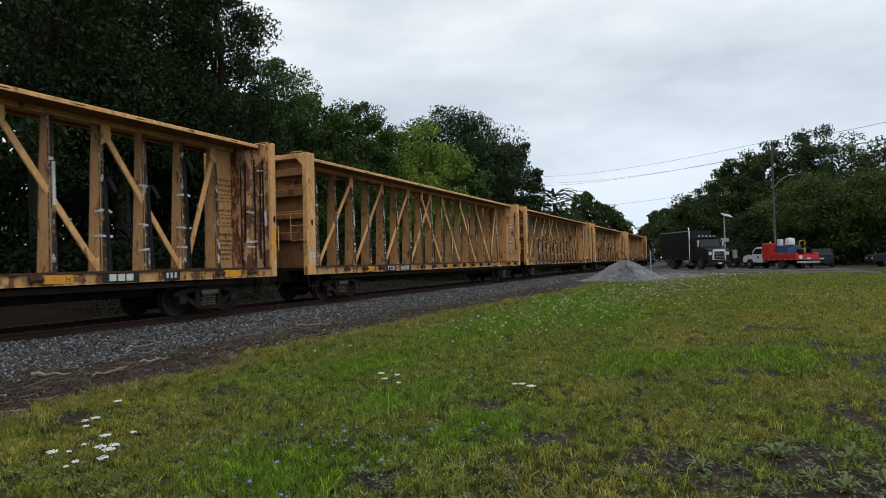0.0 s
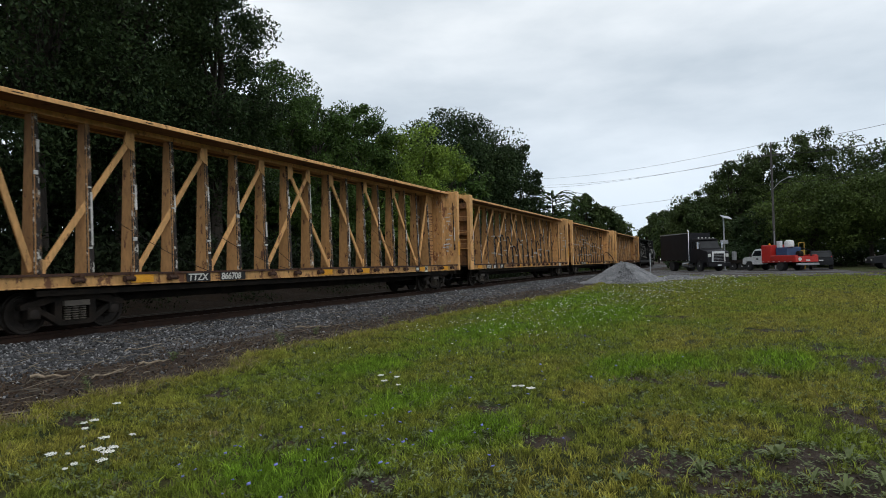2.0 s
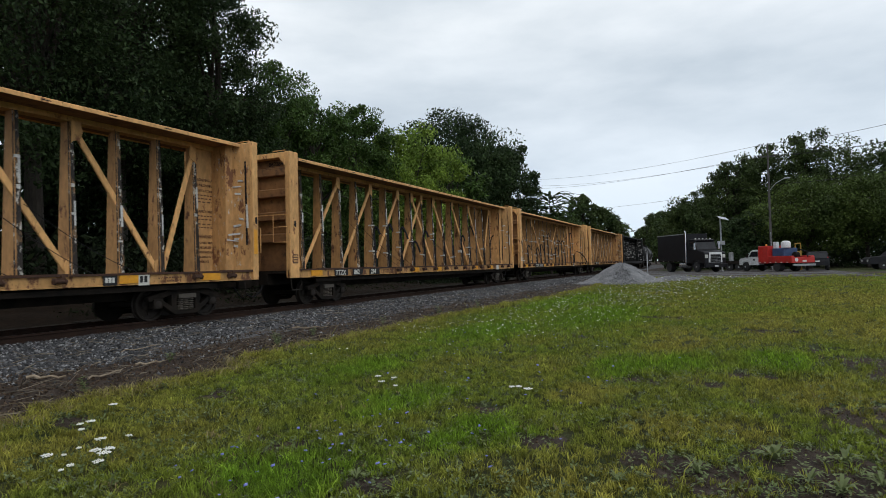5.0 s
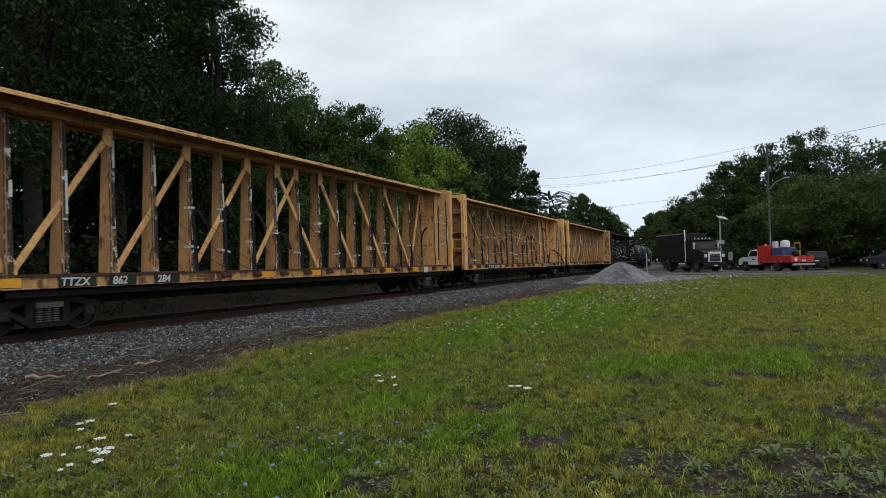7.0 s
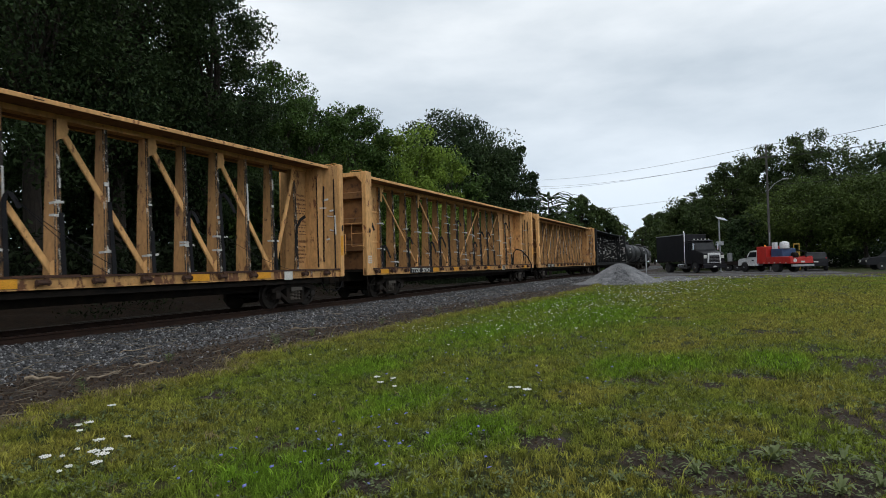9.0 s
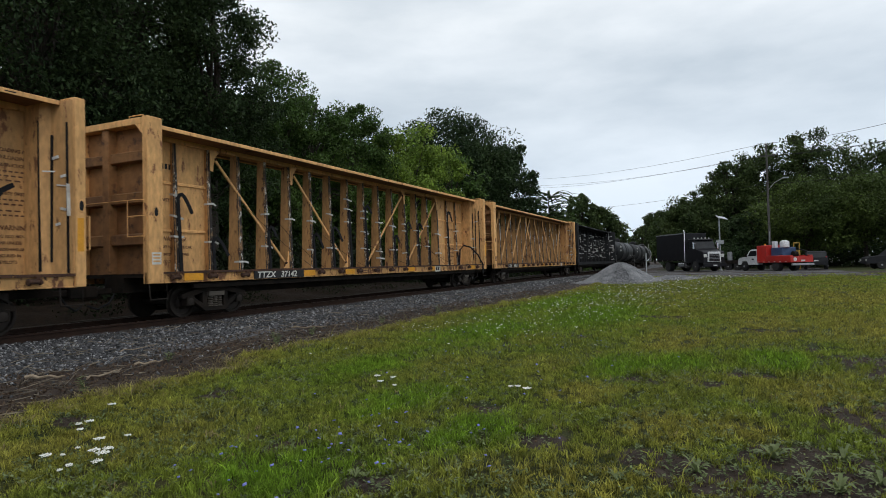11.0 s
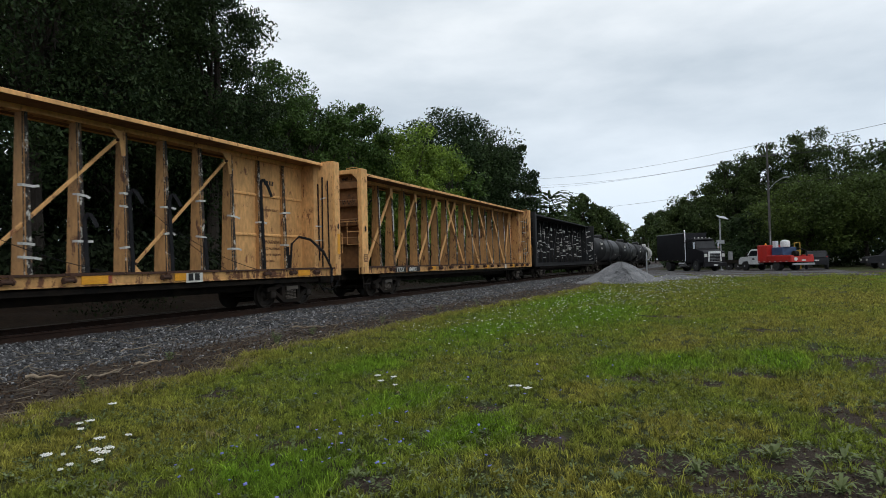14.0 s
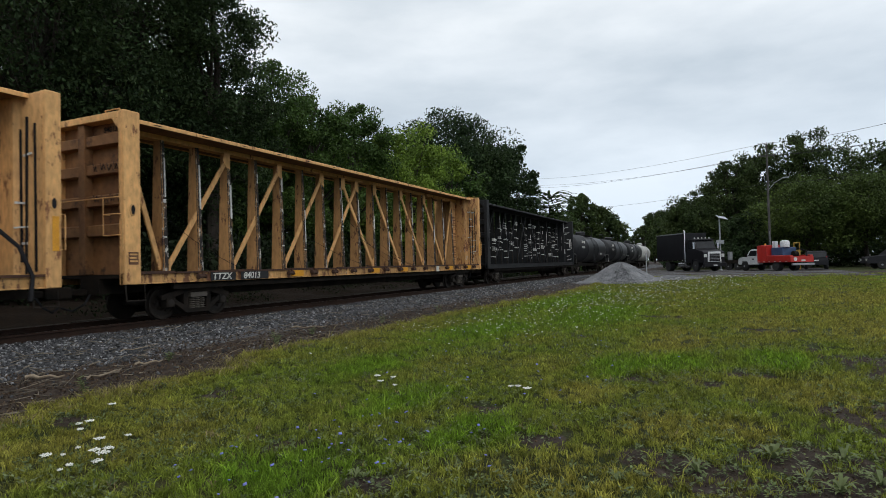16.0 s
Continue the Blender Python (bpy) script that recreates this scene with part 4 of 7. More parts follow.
def plate(car, s0, s1, mat=BLACK_PAINT, z0=0.955, z1=1.205, name="marking_plate", label="black painted marking field"):
    return part(name, Shape().box(s0, s1, -HALF - 0.007, -HALF + 0.002, z0, z1), mat, car, label)


def bars(name, parent, s0, s1, z0, z1, mat, count, y=-HALF - 0.012, gap=0.35):
    """Plain strokes in place of writing."""
    step = (s1 - s0) / count
    sh = Shape()
    for k in range(count):
        sh.box(s0 + k * step, s0 + (k + 1 - gap) * step, y, y + 0.004, z0, z1)
    return part(name, sh, mat, parent)


def text_on_sill(car, words, s, size, mat=WHITE_PAINT, z=0.99, y=-HALF - 0.0105, wide=1.15, slant=0.12):
    return lettering("lettering", words, size, mat, car, pose(s, y, z), wide=wide, bold=0.02, slant=slant)


def mark_car(i, car, posts, body, right):
    """Reporting marks, stencils, reflectors and placards along the sill and panels."""
    for k in range(9):
        s = 1.1 + k * 2.45
        if (k + i) % 3 != 1 and (i, k) not in ((1, 2), (2, 1), (4, 1)):
            part("reflector", Shape().box(s, s + 0.62, -HALF - 0.006, -HALF + 0.002, 0.99, 1.18), ORANGE, car, "orange reflective strip")
    for k, s in enumerate((posts[3] + 0.35, posts[7] + 0.4, posts[-3] + 0.4)):
        bars("stencil", car, s, s + 0.5, 1.08, 1.12, BROWN_PAINT, 6, y=-HALF - 0.004)
        bars("stencil", car, s + 0.03, s + 0.4, 1.0, 1.04, BROWN_PAINT, 5, y=-HALF - 0.004)
    if i == 0:
        plate(car, 17.1, 18.02)
        bars("logo", car, 17.25, 17.9, 1.0, 1.16, WHITE_PAINT, 3, gap=0.2)
        plate(car, 18.72, 19.2)
        bars("placard", car, 18.78, 19.15, 1.02, 1.16, WHITE_PAINT, 3, gap=0.5)
        text_on_sill(car, "H 76A", 16.25, 0.15, BROWN_PAINT, 1.02, -HALF - 0.004)
    if i == 1:
        plate(car, 5.15, 5.95)
        text_on_sill(car, "TTZX", 5.2, 0.25, wide=1.0)
        plate(car, 6.3, 7.25)
        text_on_sill(car, "866708", 6.33, 0.25, wide=0.98)
        plate(car, 17.85, 18.2)
        bars("logo", car, 17.9, 18.15, 1.02, 1.14, WHITE_PAINT, 3, gap=0.25)
        plate(car, 18.75, 19.05, WHITE_PAINT, 0.93, 1.22, "placard", "white service placard with dark marks")
        bars("placard_marks", car, 18.79, 19.02, 1.0, 1.16, BLACK_PAINT, 2, gap=0.3)
    if i == 2:
        plate(car, 2.45, 3.3)
        text_on_sill(car, "TTZX", 2.49, 0.25, wide=1.0)
        plate(car, 3.6, 4.3)
        text_on_sill(car, "862", 3.68, 0.25, wide=1.0)
        plate(car, 4.8, 5.55)
        text_on_sill(car, "284", 4.88, 0.25, wide=1.0)
        text_on_sill(car, "LD LMT 222200", 5.9, 0.105, BROWN_PAINT, 1.09, -HALF - 0.004)
        text_on_sill(car, "LT WT    63800", 5.9, 0.105, BROWN_PAINT, 0.985, -HALF - 0.004)
        plate(car, 19.5, 19.9, WHITE_PAINT, 0.92, 1.2, "placard", "white service placard with dark marks")
    if i == 3:
        plate(car, 3.65, 6.0)
        text_on_sill(car, "TTZX   37142", 3.78, 0.26, wide=1.2)
        text_on_sill(car, "TSH 75", 17.65, 0.14, BROWN_PAINT, 1.01, -HALF - 0.004)
        bars("logo", car, 13.6, 14.1, 1.0, 1.17, material("faded_red_paint", (0.30, 0.06, 0.03), (0.22, 0.05, 0.03), 5, 0.7), 3, y=-HALF - 0.004, gap=0.2)
        plate(car, 16.15, 16.7, WHITE_PAINT, 0.93, 1.22, "placard", "white service placard with dark marks")
        bars("placard_marks", car, 16.22, 16.64, 0.98, 1.17, BLACK_PAINT, 2, gap=0.25)
        for x0 in (1.5, 20.6):
            for k, words in enumerate(("WARNING!", "DO NOT MOVE CAR", "UNTIL TIEDOWNS", "SECURED")):
                lettering("lettering", words, 0.17 if k == 0 else 0.115, BROWN_PAINT, right, pose(x0, -0.068, 2.1 - 0.21 * k), wide=0.95)
            lettering("lettering", "SAFETY FIRST", 0.12, BROWN_PAINT, right, pose(x0 - 0.05, -0.068, 3.2))
            bars("stencil", right, x0, x0 + 0.5, 4.1, 4.25, BLACK_PAINT, 4, y=-0.066)
    if i == 4:
        plate(car, 2.62, 3.55)
        text_on_sill(car, "TTZX", 2.68, 0.25, wide=1.08)
        plate(car, 3.75, 4.9)
        text_on_sill(car, "84013", 3.85, 0.25, wide=1.1)
        plate(car, 16.9, 17.2, WHITE_PAINT, 0.93, 1.22, "placard", "white service placard with dark marks")
    if i in (0, 1, 2, 4):
        x0 = posts[-1] + 0.18
        for words, z, size in (("LOADING AND", 3.92, 0.115), ("UNLOADING", 3.76, 0.115), ("INSTRUCTIONS", 3.60, 0.10), ("SAFETY FIRST", 2.98, 0.105), ("WARNING", 2.22, 0.15), ("DO NOT MOVE", 2.05, 0.095),
                               ("CAR UNLESS", 1.91, 0.095), ("TIEDOWNS ARE", 1.77, 0.09), ("SECURED IN", 1.63, 0.095), ("KEYSLOTS", 1.49, 0.095)):
            lettering("lettering", words, size, BROWN_PAINT, right, pose(x0, -0.068, z), wide=0.92)
        for k in range(7):
            z = (3.48, 3.38, 3.28, 2.86, 2.76, 2.62, 2.52)[k]
            bars("stencil", right, x0, x0 + 0.72, z, z + 0.035, BROWN_PAINT, 6 - k % 3, y=-0.066)
    # writing on the end of the car
    r = lettering("lettering", "CAUTION", 0.13, BROWN_PAINT, car, Matrix.Identity(4), wide=1.3)
    r.matrix_basis = pose(0.014, 0.25, 4.92, 0, 0, -90)
    marks = {0: "", 1: "TTZX 866708", 2: "862284", 3: "", 4: "84013"}[i]
    if marks:
        r = lettering("car_number", marks, 0.19, STRAP, car, Matrix.Identity(4), wide=1.05, slant=0.1)
        r.matrix_basis = pose(0.29, -0.05 if i == 1 else -0.3, 4.08 if i == 1 else 4.70, 0, 0, -90)
    if i == 4:
        scrawl = Shape()
        for k, (y0, z0) in enumerate(((-0.2, 3.7), (-0.45, 3.72), (-0.7, 3.68), (-0.95, 3.7), (-0.2, 2.95), (-0.5, 2.92), (-0.8, 2.94), (-1.05, 2.92))):
            c = 0.5 + 0.2 * (k % 3)
            pts = [(0.092, y0 + 0.02, z0 + 0.2), (0.088, y0 - 0.06 * c, z0 + 0.02), (0.088, y0 - 0.16 * c, z0 + 0.16), (0.09, y0 - 0.24 * c, z0 + 0.01)]
            scrawl.tube(pts, 0.012, 4)
        part("graffiti", scrawl, STRAP, car, "scrawled black spray-paint lines")
    part("reflector", Shape().box(body - 0.20, body - 0.06, -HALF - 0.046, -HALF - 0.03, 1.72, 2.45), ORANGE, car, "orange reflective strip on the corner post")
    part("placard", Shape().box(0.10, 0.36, -HALF - 0.046, -HALF - 0.03, 1.42, 1.72), WHITE_PAINT if i % 2 else BROWN_PAINT, car, "small stencilled data panel")
    for z in (1.5, 1.58, 1.66):
        part("stencil", Shape().box(0.13, 0.33, -HALF - 0.049, -HALF - 0.045, z - 0.02, z + 0.02), YELLOW, car)
    # dark rubbing bars and torn banding on the inner face of the bulkhead
    def face(y):
        return body - (0.33 if i == 3 else 0.23) - 0.10 * (1.32 + y) / 0.6 if y < -0.72 else body - 0.50
    bars_at = {0: (-0.5, -0.62, -0.86, -1.02, -1.16), 1: (-1.2,), 2: (-0.62, -0.74, -1.2), 3: (-0.78, -0.90, -1.16), 4: (-0.9, -1.02, -1.2)}[i]
    for k, yy in enumerate(bars_at):
        z0, z1 = ((1.3, 4.4), (2.0, 4.5), (1.3, 4.6), (1.5, 4.3), (1.25, 4.55))[(k + i) % 5]
        part("rub_rail", Shape().beam((face(yy) - 0.012, yy, z0), (face(yy) - 0.012, yy + 0.03 * (-1) ** k, z1), 0.035, 0.05, (1, 0, 0)), STRAP, car, "black rubbing strip on the bulkhead")
    rng = random.Random(40 + i)
    for k in range((6, 9, 6, 4, 9)[i]):
        z, yy, ln = rng.uniform(1.8, 4.3), rng.uniform(-1.1, -0.75), rng.uniform(0.06, 0.16)
        part("banding", Shape().beam((face(yy - ln) - 0.02, yy - ln, z), (face(yy + ln) - 0.02, yy + ln, z + rng.uniform(-0.05, 0.05)), 0.015, rng.uniform(0.03, 0.07)), WHITE_TAPE, car, "torn white plastic banding")
    if i in (0, 1, 2):
        part("paper_scrap", Shape().beam((face(-1.22) - 0.016, -1.24, 2.5), (face(-1.22) - 0.016, -1.22, 3.2 if i else 2.95), 0.015, 0.11, (1, 0, 0)), WHITE_TAPE, car, "torn white wrapping paper stuck to the bulkhead")


TANK_BLACK = material("black_tank_paint", (0.015, 0.016, 0.018), (0.024, 0.024, 0.026), 0.6, 0.5, bump=0.05, shine=0.25)
TANK_WHITE = material("dirty_white_tank_paint", (0.55, 0.55, 0.53), (0.42, 0.41, 0.39), 0.8, 0.5)


def tank_car(pale):
    car = thing("tank_railcar", "dirty white cylindrical tank railcar" if pale else "black cylindrical tank railcar with white stencils", "railcar", "cars of the freight train")
    mat = TANK_WHITE if pale else TANK_BLACK
    body, r = 16.9, 1.48
    prof = [(0.25, 0.02), (0.28, 0.5), (0.42, 1.0), (0.62, 1.3), (0.9, r), (5.6, r), (5.62, r + 0.012), (5.7, r + 0.012), (5.72, r), (11.2, r), (11.22, r + 0.012), (11.3, r + 0.012), (11.32, r), (16.0, r), (16.28, 1.3),
            (16.48, 1.0), (16.62, 0.5), (16.65, 0.02)]
    part("tank", Shape().lathe(prof, 36, "x", (0, 0, 2.62)), mat, car, smooth=True)
    part("underframe", Shape().box(0.0, 16.9, -0.35, 0.35, 0.75, 1.08).box(0.9, 2.6, -1.3, 1.3, 1.0, 1.14).box(14.3, 16.0, -1.3, 1.3, 1.0, 1.14), DARK_STEEL, car, bevel=0.02)
    part("dome", Shape().lathe([(3.9, 0.0), (3.9, 0.55), (4.45, 0.55), (4.55, 0.35), (4.56, 0.0)], 20, "z", (8.45, 0, 0)), mat, car, smooth=True)
    for y in (-1.0, 1.0):
        part("platform_rail", Shape().tube([(7.2, y, 4.05), (7.2, y, 4.95), (9.7, y, 4.95), (9.7, y, 4.05)], 0.022, 6), mat, car)
    part("platform", Shape().box(7.2, 9.7, -1.05, 1.05, 4.02, 4.06), DARK_STEEL, car)
    lad = Shape()
    for x in (8.2, 8.7):
        lad.tube([(x, -1.05, 4.05), (x, -1.53, 2.9), (x, -1.53, 1.0)], 0.02, 6)
    for k in range(9):
        lad.tube([(8.2, -1.53, 1.1 + 0.22 * k), (8.7, -1.53, 1.1 + 0.22 * k)], 0.014, 5)
    part("ladder", lad, mat, car)
    for x0 in (0.1, 16.8):
        part("end_rail", Shape().tube([(x0, -1.3, 1.1), (x0, -1.3, 2.0), (x0, 1.3, 2.0), (x0, 1.3, 1.1)], 0.022, 6), WHITE_TAPE, car)
    if not pale:
        bars("stencil", car, 2.3, 3.9, 3.1, 3.35, WHITE_PAINT, 4, y=-1.45, gap=0.3)
        bars("stencil", car, 2.3, 3.6, 2.6, 2.8, WHITE_PAINT, 5, y=-1.495, gap=0.4)
        bars("stencil", car, 12.6, 13.4, 2.0, 2.3, WHITE_PAINT, 3, y=-1.40, gap=0.3)
    coupler(car, 0.0, -1)
    coupler(car, body, 1)
    for bx in (1.75, body - 1.75):
        for wset, dx in bogie(car, bx):
            WHEELS.append(wset)
    return car, body


def loose_ends(i, car, posts, body, rng):
    """Slack cables between the posts, curled straps and black dashes for slots along the top chord."""
    for k in range(6):
        j = rng.randrange(0, len(posts) - 3)
        a, b = (posts[j] + 0.1, -0.26, rng.uniform(2.2, 3.4)), (posts[j] + rng.uniform(1.6, 3.2), -HALF + 0.12, 1.22)
        pts = [Vector(a).lerp(Vector(b), u / 8) - Vector((0, 0, 0.5 * (u / 8) * (1 - u / 8))) for u in range(9)]
        part("cable", Shape().tube(pts, 0.009, 4), STRAP, car, "thin slack tie-down cable")
    for k in range({0: 0, 1: 0, 2: 1, 3: 0, 4: 0}[i]):
        s, z = body - rng.uniform(0.9, 3.2), rng.uniform(2.6, 4.1)
        pts = [(s, -0.2, 1.22), (s + 0.02, -0.22, z - 0.5), (s + 0.06, -0.25, z), (s + 0.2, -0.3, z + 0.28), (s + 0.42, -0.34, z + 0.42)]
        part("strap", Shape().ribbon(pts, 0.11, 0.022, (0, 1, 0.01)), STRAP, car, "black rubber edge strap curling off a panel")
    if i == 3:
        pts = [(21.6, -0.3, 1.22), (21.65, -0.34, 2.1), (21.85, -0.5, 2.35), (22.1, -0.8, 2.25), (22.4, -1.15, 1.8), (22.5, -HALF - 0.05, 1.2), (22.45, -HALF - 0.06, 0.7)]
        part("strap", Shape().tube(pts, 0.045, 6), STRAP, car, "black hose-like strap drooping over the sill", smooth=True)
    w = 0.9 if i == 3 else 0.98
    # dark dashes paint the slots' shade onto the chord edge
    for k in range(14):
        s = 1.3 + k * (body - 2.6) / 13
        part("chord_slot", Shape().box(s - 0.11, s + 0.11, -w - 0.003, -w + 0.01, 4.985, 5.005), STRAP, car)


TRAIN = []           # car, distance along the track of its left end at the start, length
S1 = 16.106
INNER = [SCUFF_HEAVY, SCUFF_LIGHT, YELLOW_OLD, YELLOW_OLD, SCUFF_LIGHT, None]
for i, (kind, left, amount) in enumerate([("a", S1 - PITCH_L, 0.6), ("a", S1 - 0.05, 0.0), ("a", 40.34, 0.75), ("b", 64.72, 0.6), ("a", 89.28, 0.0),
                                          ("c", 113.27, 0.9)]):
    skip = {0: [(17.1, 18.0), (18.7, 19.2), (16.2, 16.8)], 1: [(5.15, 7.25), (17.8, 19.1)], 2: [(2.45, 5.55), (5.9, 6.8), (19.5, 19.9)], 3: [(3.65, 6.0), (13.6, 14.1), (16.15, 16.7), (17.6, 18.2)],
            4: [(2.6, 4.9), (16.9, 17.2)], 5: []}[i]
    car, posts, rng, right, body = centerbeam(kind, 11 + i, skip, INNER[i])
    if i == 0:
        straps(car, rng, posts[:13], 0.5, scraps=0.8)
        for k, z1, curl, zs in ((13, 3.35, 0.3, (2.75, 2.1)), (14, 3.3, 0.35, (3.45, 2.4, 1.8)), (15, 4.2, 0.25, (3.35, 2.4, 1.85))):
            hung_strap(car, posts[k], z1, curl, rng, 0.08)
            for z in zs:
                band(car, posts[k], z, rng, rng.choice((0, 0.08)))
    elif i == 2:
        straps(car, rng, posts[:4], 0.0, scraps=0.9)
        straps(car, rng, posts[4:-1], 0.85)
    elif i == 3:
        # bands and straps post by post: strap height (0 none), curl, band heights
        for k, (z1, curl, zs) in enumerate(((3.55, 0.75, (3.2, 3.5, 2.1)), (3.3, 0.55, (3.35, 2.75, 2.2)), (2.1, 0.7, (3.25, 2.1)), (0, 0, (1.5,)), (2.5, 0.35, (3.1, 2.0)), (0, 0, (3.0,)), (2.4, 0.6, (3.0, 1.9)), (2.7, 0.7, (3.3, 2.0)),
                                            (3.6, 0, (4.0, 3.6, 3.1)), (3.7, 0.45, (3.65, 3.3, 2.7, 2.0)), (0, 0, (3.2, 1.9, 1.6)), (2.5, 0.35, (3.1, 2.0)), (3.2, 0.4, (3.25, 2.9, 1.9)), (3.2, 0.4, (3.0, 2.3)), (2.2, 0, (3.3, 2.2)), (0, 0, (2.9, 1.9)),
                                            (4.1, 0.55, (2.8,)), (2.0, 0, (3.2, 2.05)))):
            if z1:
                hung_strap(car, posts[k], z1, curl, rng, 0.04)
            for z in zs:
                band(car, posts[k], z, rng, rng.choice((0, 0.07, 0.12)))
    else:
        straps(car, rng, posts, amount, 8 if kind == "c" else 2, 0.95 if i in (1, 4) else 0.6)
    if kind != "c":
        mark_car(i, car, posts, body, right)
        loose_ends(i, car, posts, body, rng)
    else:
        for k in range(26):
            yy, z = rng.uniform(-1.3, -0.2), rng.uniform(1.5, 4.8)
            up = rng.random() < 0.35
            part("banding", Shape().beam((body - 0.49, yy, z), (body - 0.5, yy + (0.02 if up else rng.uniform(0.2, 0.5)), z + (rng.uniform(0.4, 1.2) if up else rng.uniform(-0.1, 0.1))), 0.03, 0.06), WHITE_TAPE, car,
                 "torn white plastic banding")
    TRAIN.append((car, left, body))
for k in range(4):
    car, body = tank_car(k == 3)
    TRAIN.append((car, 137.7 + 18.5 * k, body))
# ---- trees ----
BARK = material("tree_bark", (0.045, 0.036, 0.028), (0.025, 0.02, 0.016), 3.0, 0.95, bump=0.6, stretch=(4, 4, 1))
LEAF_DARK = material("dark_leaves", (0.040, 0.064, 0.024), (0.022, 0.040, 0.017), 0.25, 0.6, coords="Object", leaf=True, shine=0.10)
LEAF_MID = material("green_leaves", (0.068, 0.116, 0.027), (0.036, 0.070, 0.018), 0.2, 0.6, leaf=True, shine=0.12)
# undergrowth leaves, darkened in colour for the shade beneath the trees
LEAF_SHADED = material("shaded_undergrowth_leaves", (0.020, 0.030, 0.012), (0.012, 0.020, 0.009), 0.5, 0.7, leaf=True, shine=0.15)
LEAF_WIDE = material("bright_green_leaves", (0.078, 0.112, 0.026), (0.044, 0.068, 0.02), 0.2, 0.6, leaf=True, shine=0.12)
LEAF_LIGHT = material("fresh_green_leaves", (0.20, 0.29, 0.045), (0.12, 0.19, 0.035), 0.2, 0.6, leaf=True, shine=0.14)
LEAF_OLIVE = material("olive_leaves", (0.062, 0.088, 0.026), (0.036, 0.058, 0.02), 0.25, 0.6, leaf=True, shine=0.14)


def tree(x, y, h, rx, leaf_mat, seed, label, clumps=70, per=130, size=0.16, base=0.25, ry=None, trunk=0.22, clump=0.23, z=None):
    """A trunk with limbs and a crown of leaf clumps; base: the height at which the crown begins, as a share of h."""
    gen = np.random.default_rng(seed)
    ry = ry or rx
    z0 = float(height(x, y)) - 0.1 if z is None else z
    tr = thing("tree", label, "tree", m=pose(x, y, z0))
    mid, half = h * (1 + base) / 2, h * (1 - base) / 2
    d = gen.normal(size=(clumps, 3))
    d /= np.linalg.norm(d, axis=1)[:, None]
    k = (0.45 + 0.55 * gen.random((clumps, 1)) ** 0.5)
    lump = 1 + 0.22 * np.sin(d[:, :1] * 3.1 + seed) * np.cos(d[:, 1:2] * 2.7 + d[:, 2:] * 2)
    centres = d * k * lump * np.array([rx, ry, half]) * 0.86 + np.array([0, 0, mid])
    radii = clump * rx * (0.6 + 0.8 * gen.random(clumps))
    limbs = Shape()
    top = h * 0.82
    limbs.tube([(0, 0, -0.3), (gen.normal() * 0.1, gen.normal() * 0.1, h * 0.3), (gen.normal() * 0.3, gen.normal() * 0.3, h * 0.6), (gen.normal() * 0.4, gen.normal() * 0.4, top)], trunk, 9, trunk * 0.2)
    for c in centres[gen.permutation(clumps)[: min(clumps, 34)]]:
        f = gen.uniform(0.22, 0.6)
        a = Vector((0, 0, min(h * f, float(c[2]) * 0.85)))
        b = Vector([float(q) for q in c])
        m = a.lerp(b, 0.5) + Vector((0, 0, 0.06 * h))
        limbs.tube([a, m, b], trunk * 0.32, 5, trunk * 0.06)
    part("trunk", limbs, BARK, tr, "dark trunk and limbs", smooth=True)
    v, f = leaf_cloud(gen, centres, radii, per, size)
    part("crown", fast_mesh("crown", v, f, leaf_mat), leaf_mat, tr)
    return tr
TALL, BUSH = "tall dark broadleaf tree standing behind the track", "bushy green tree growing beside the railway"
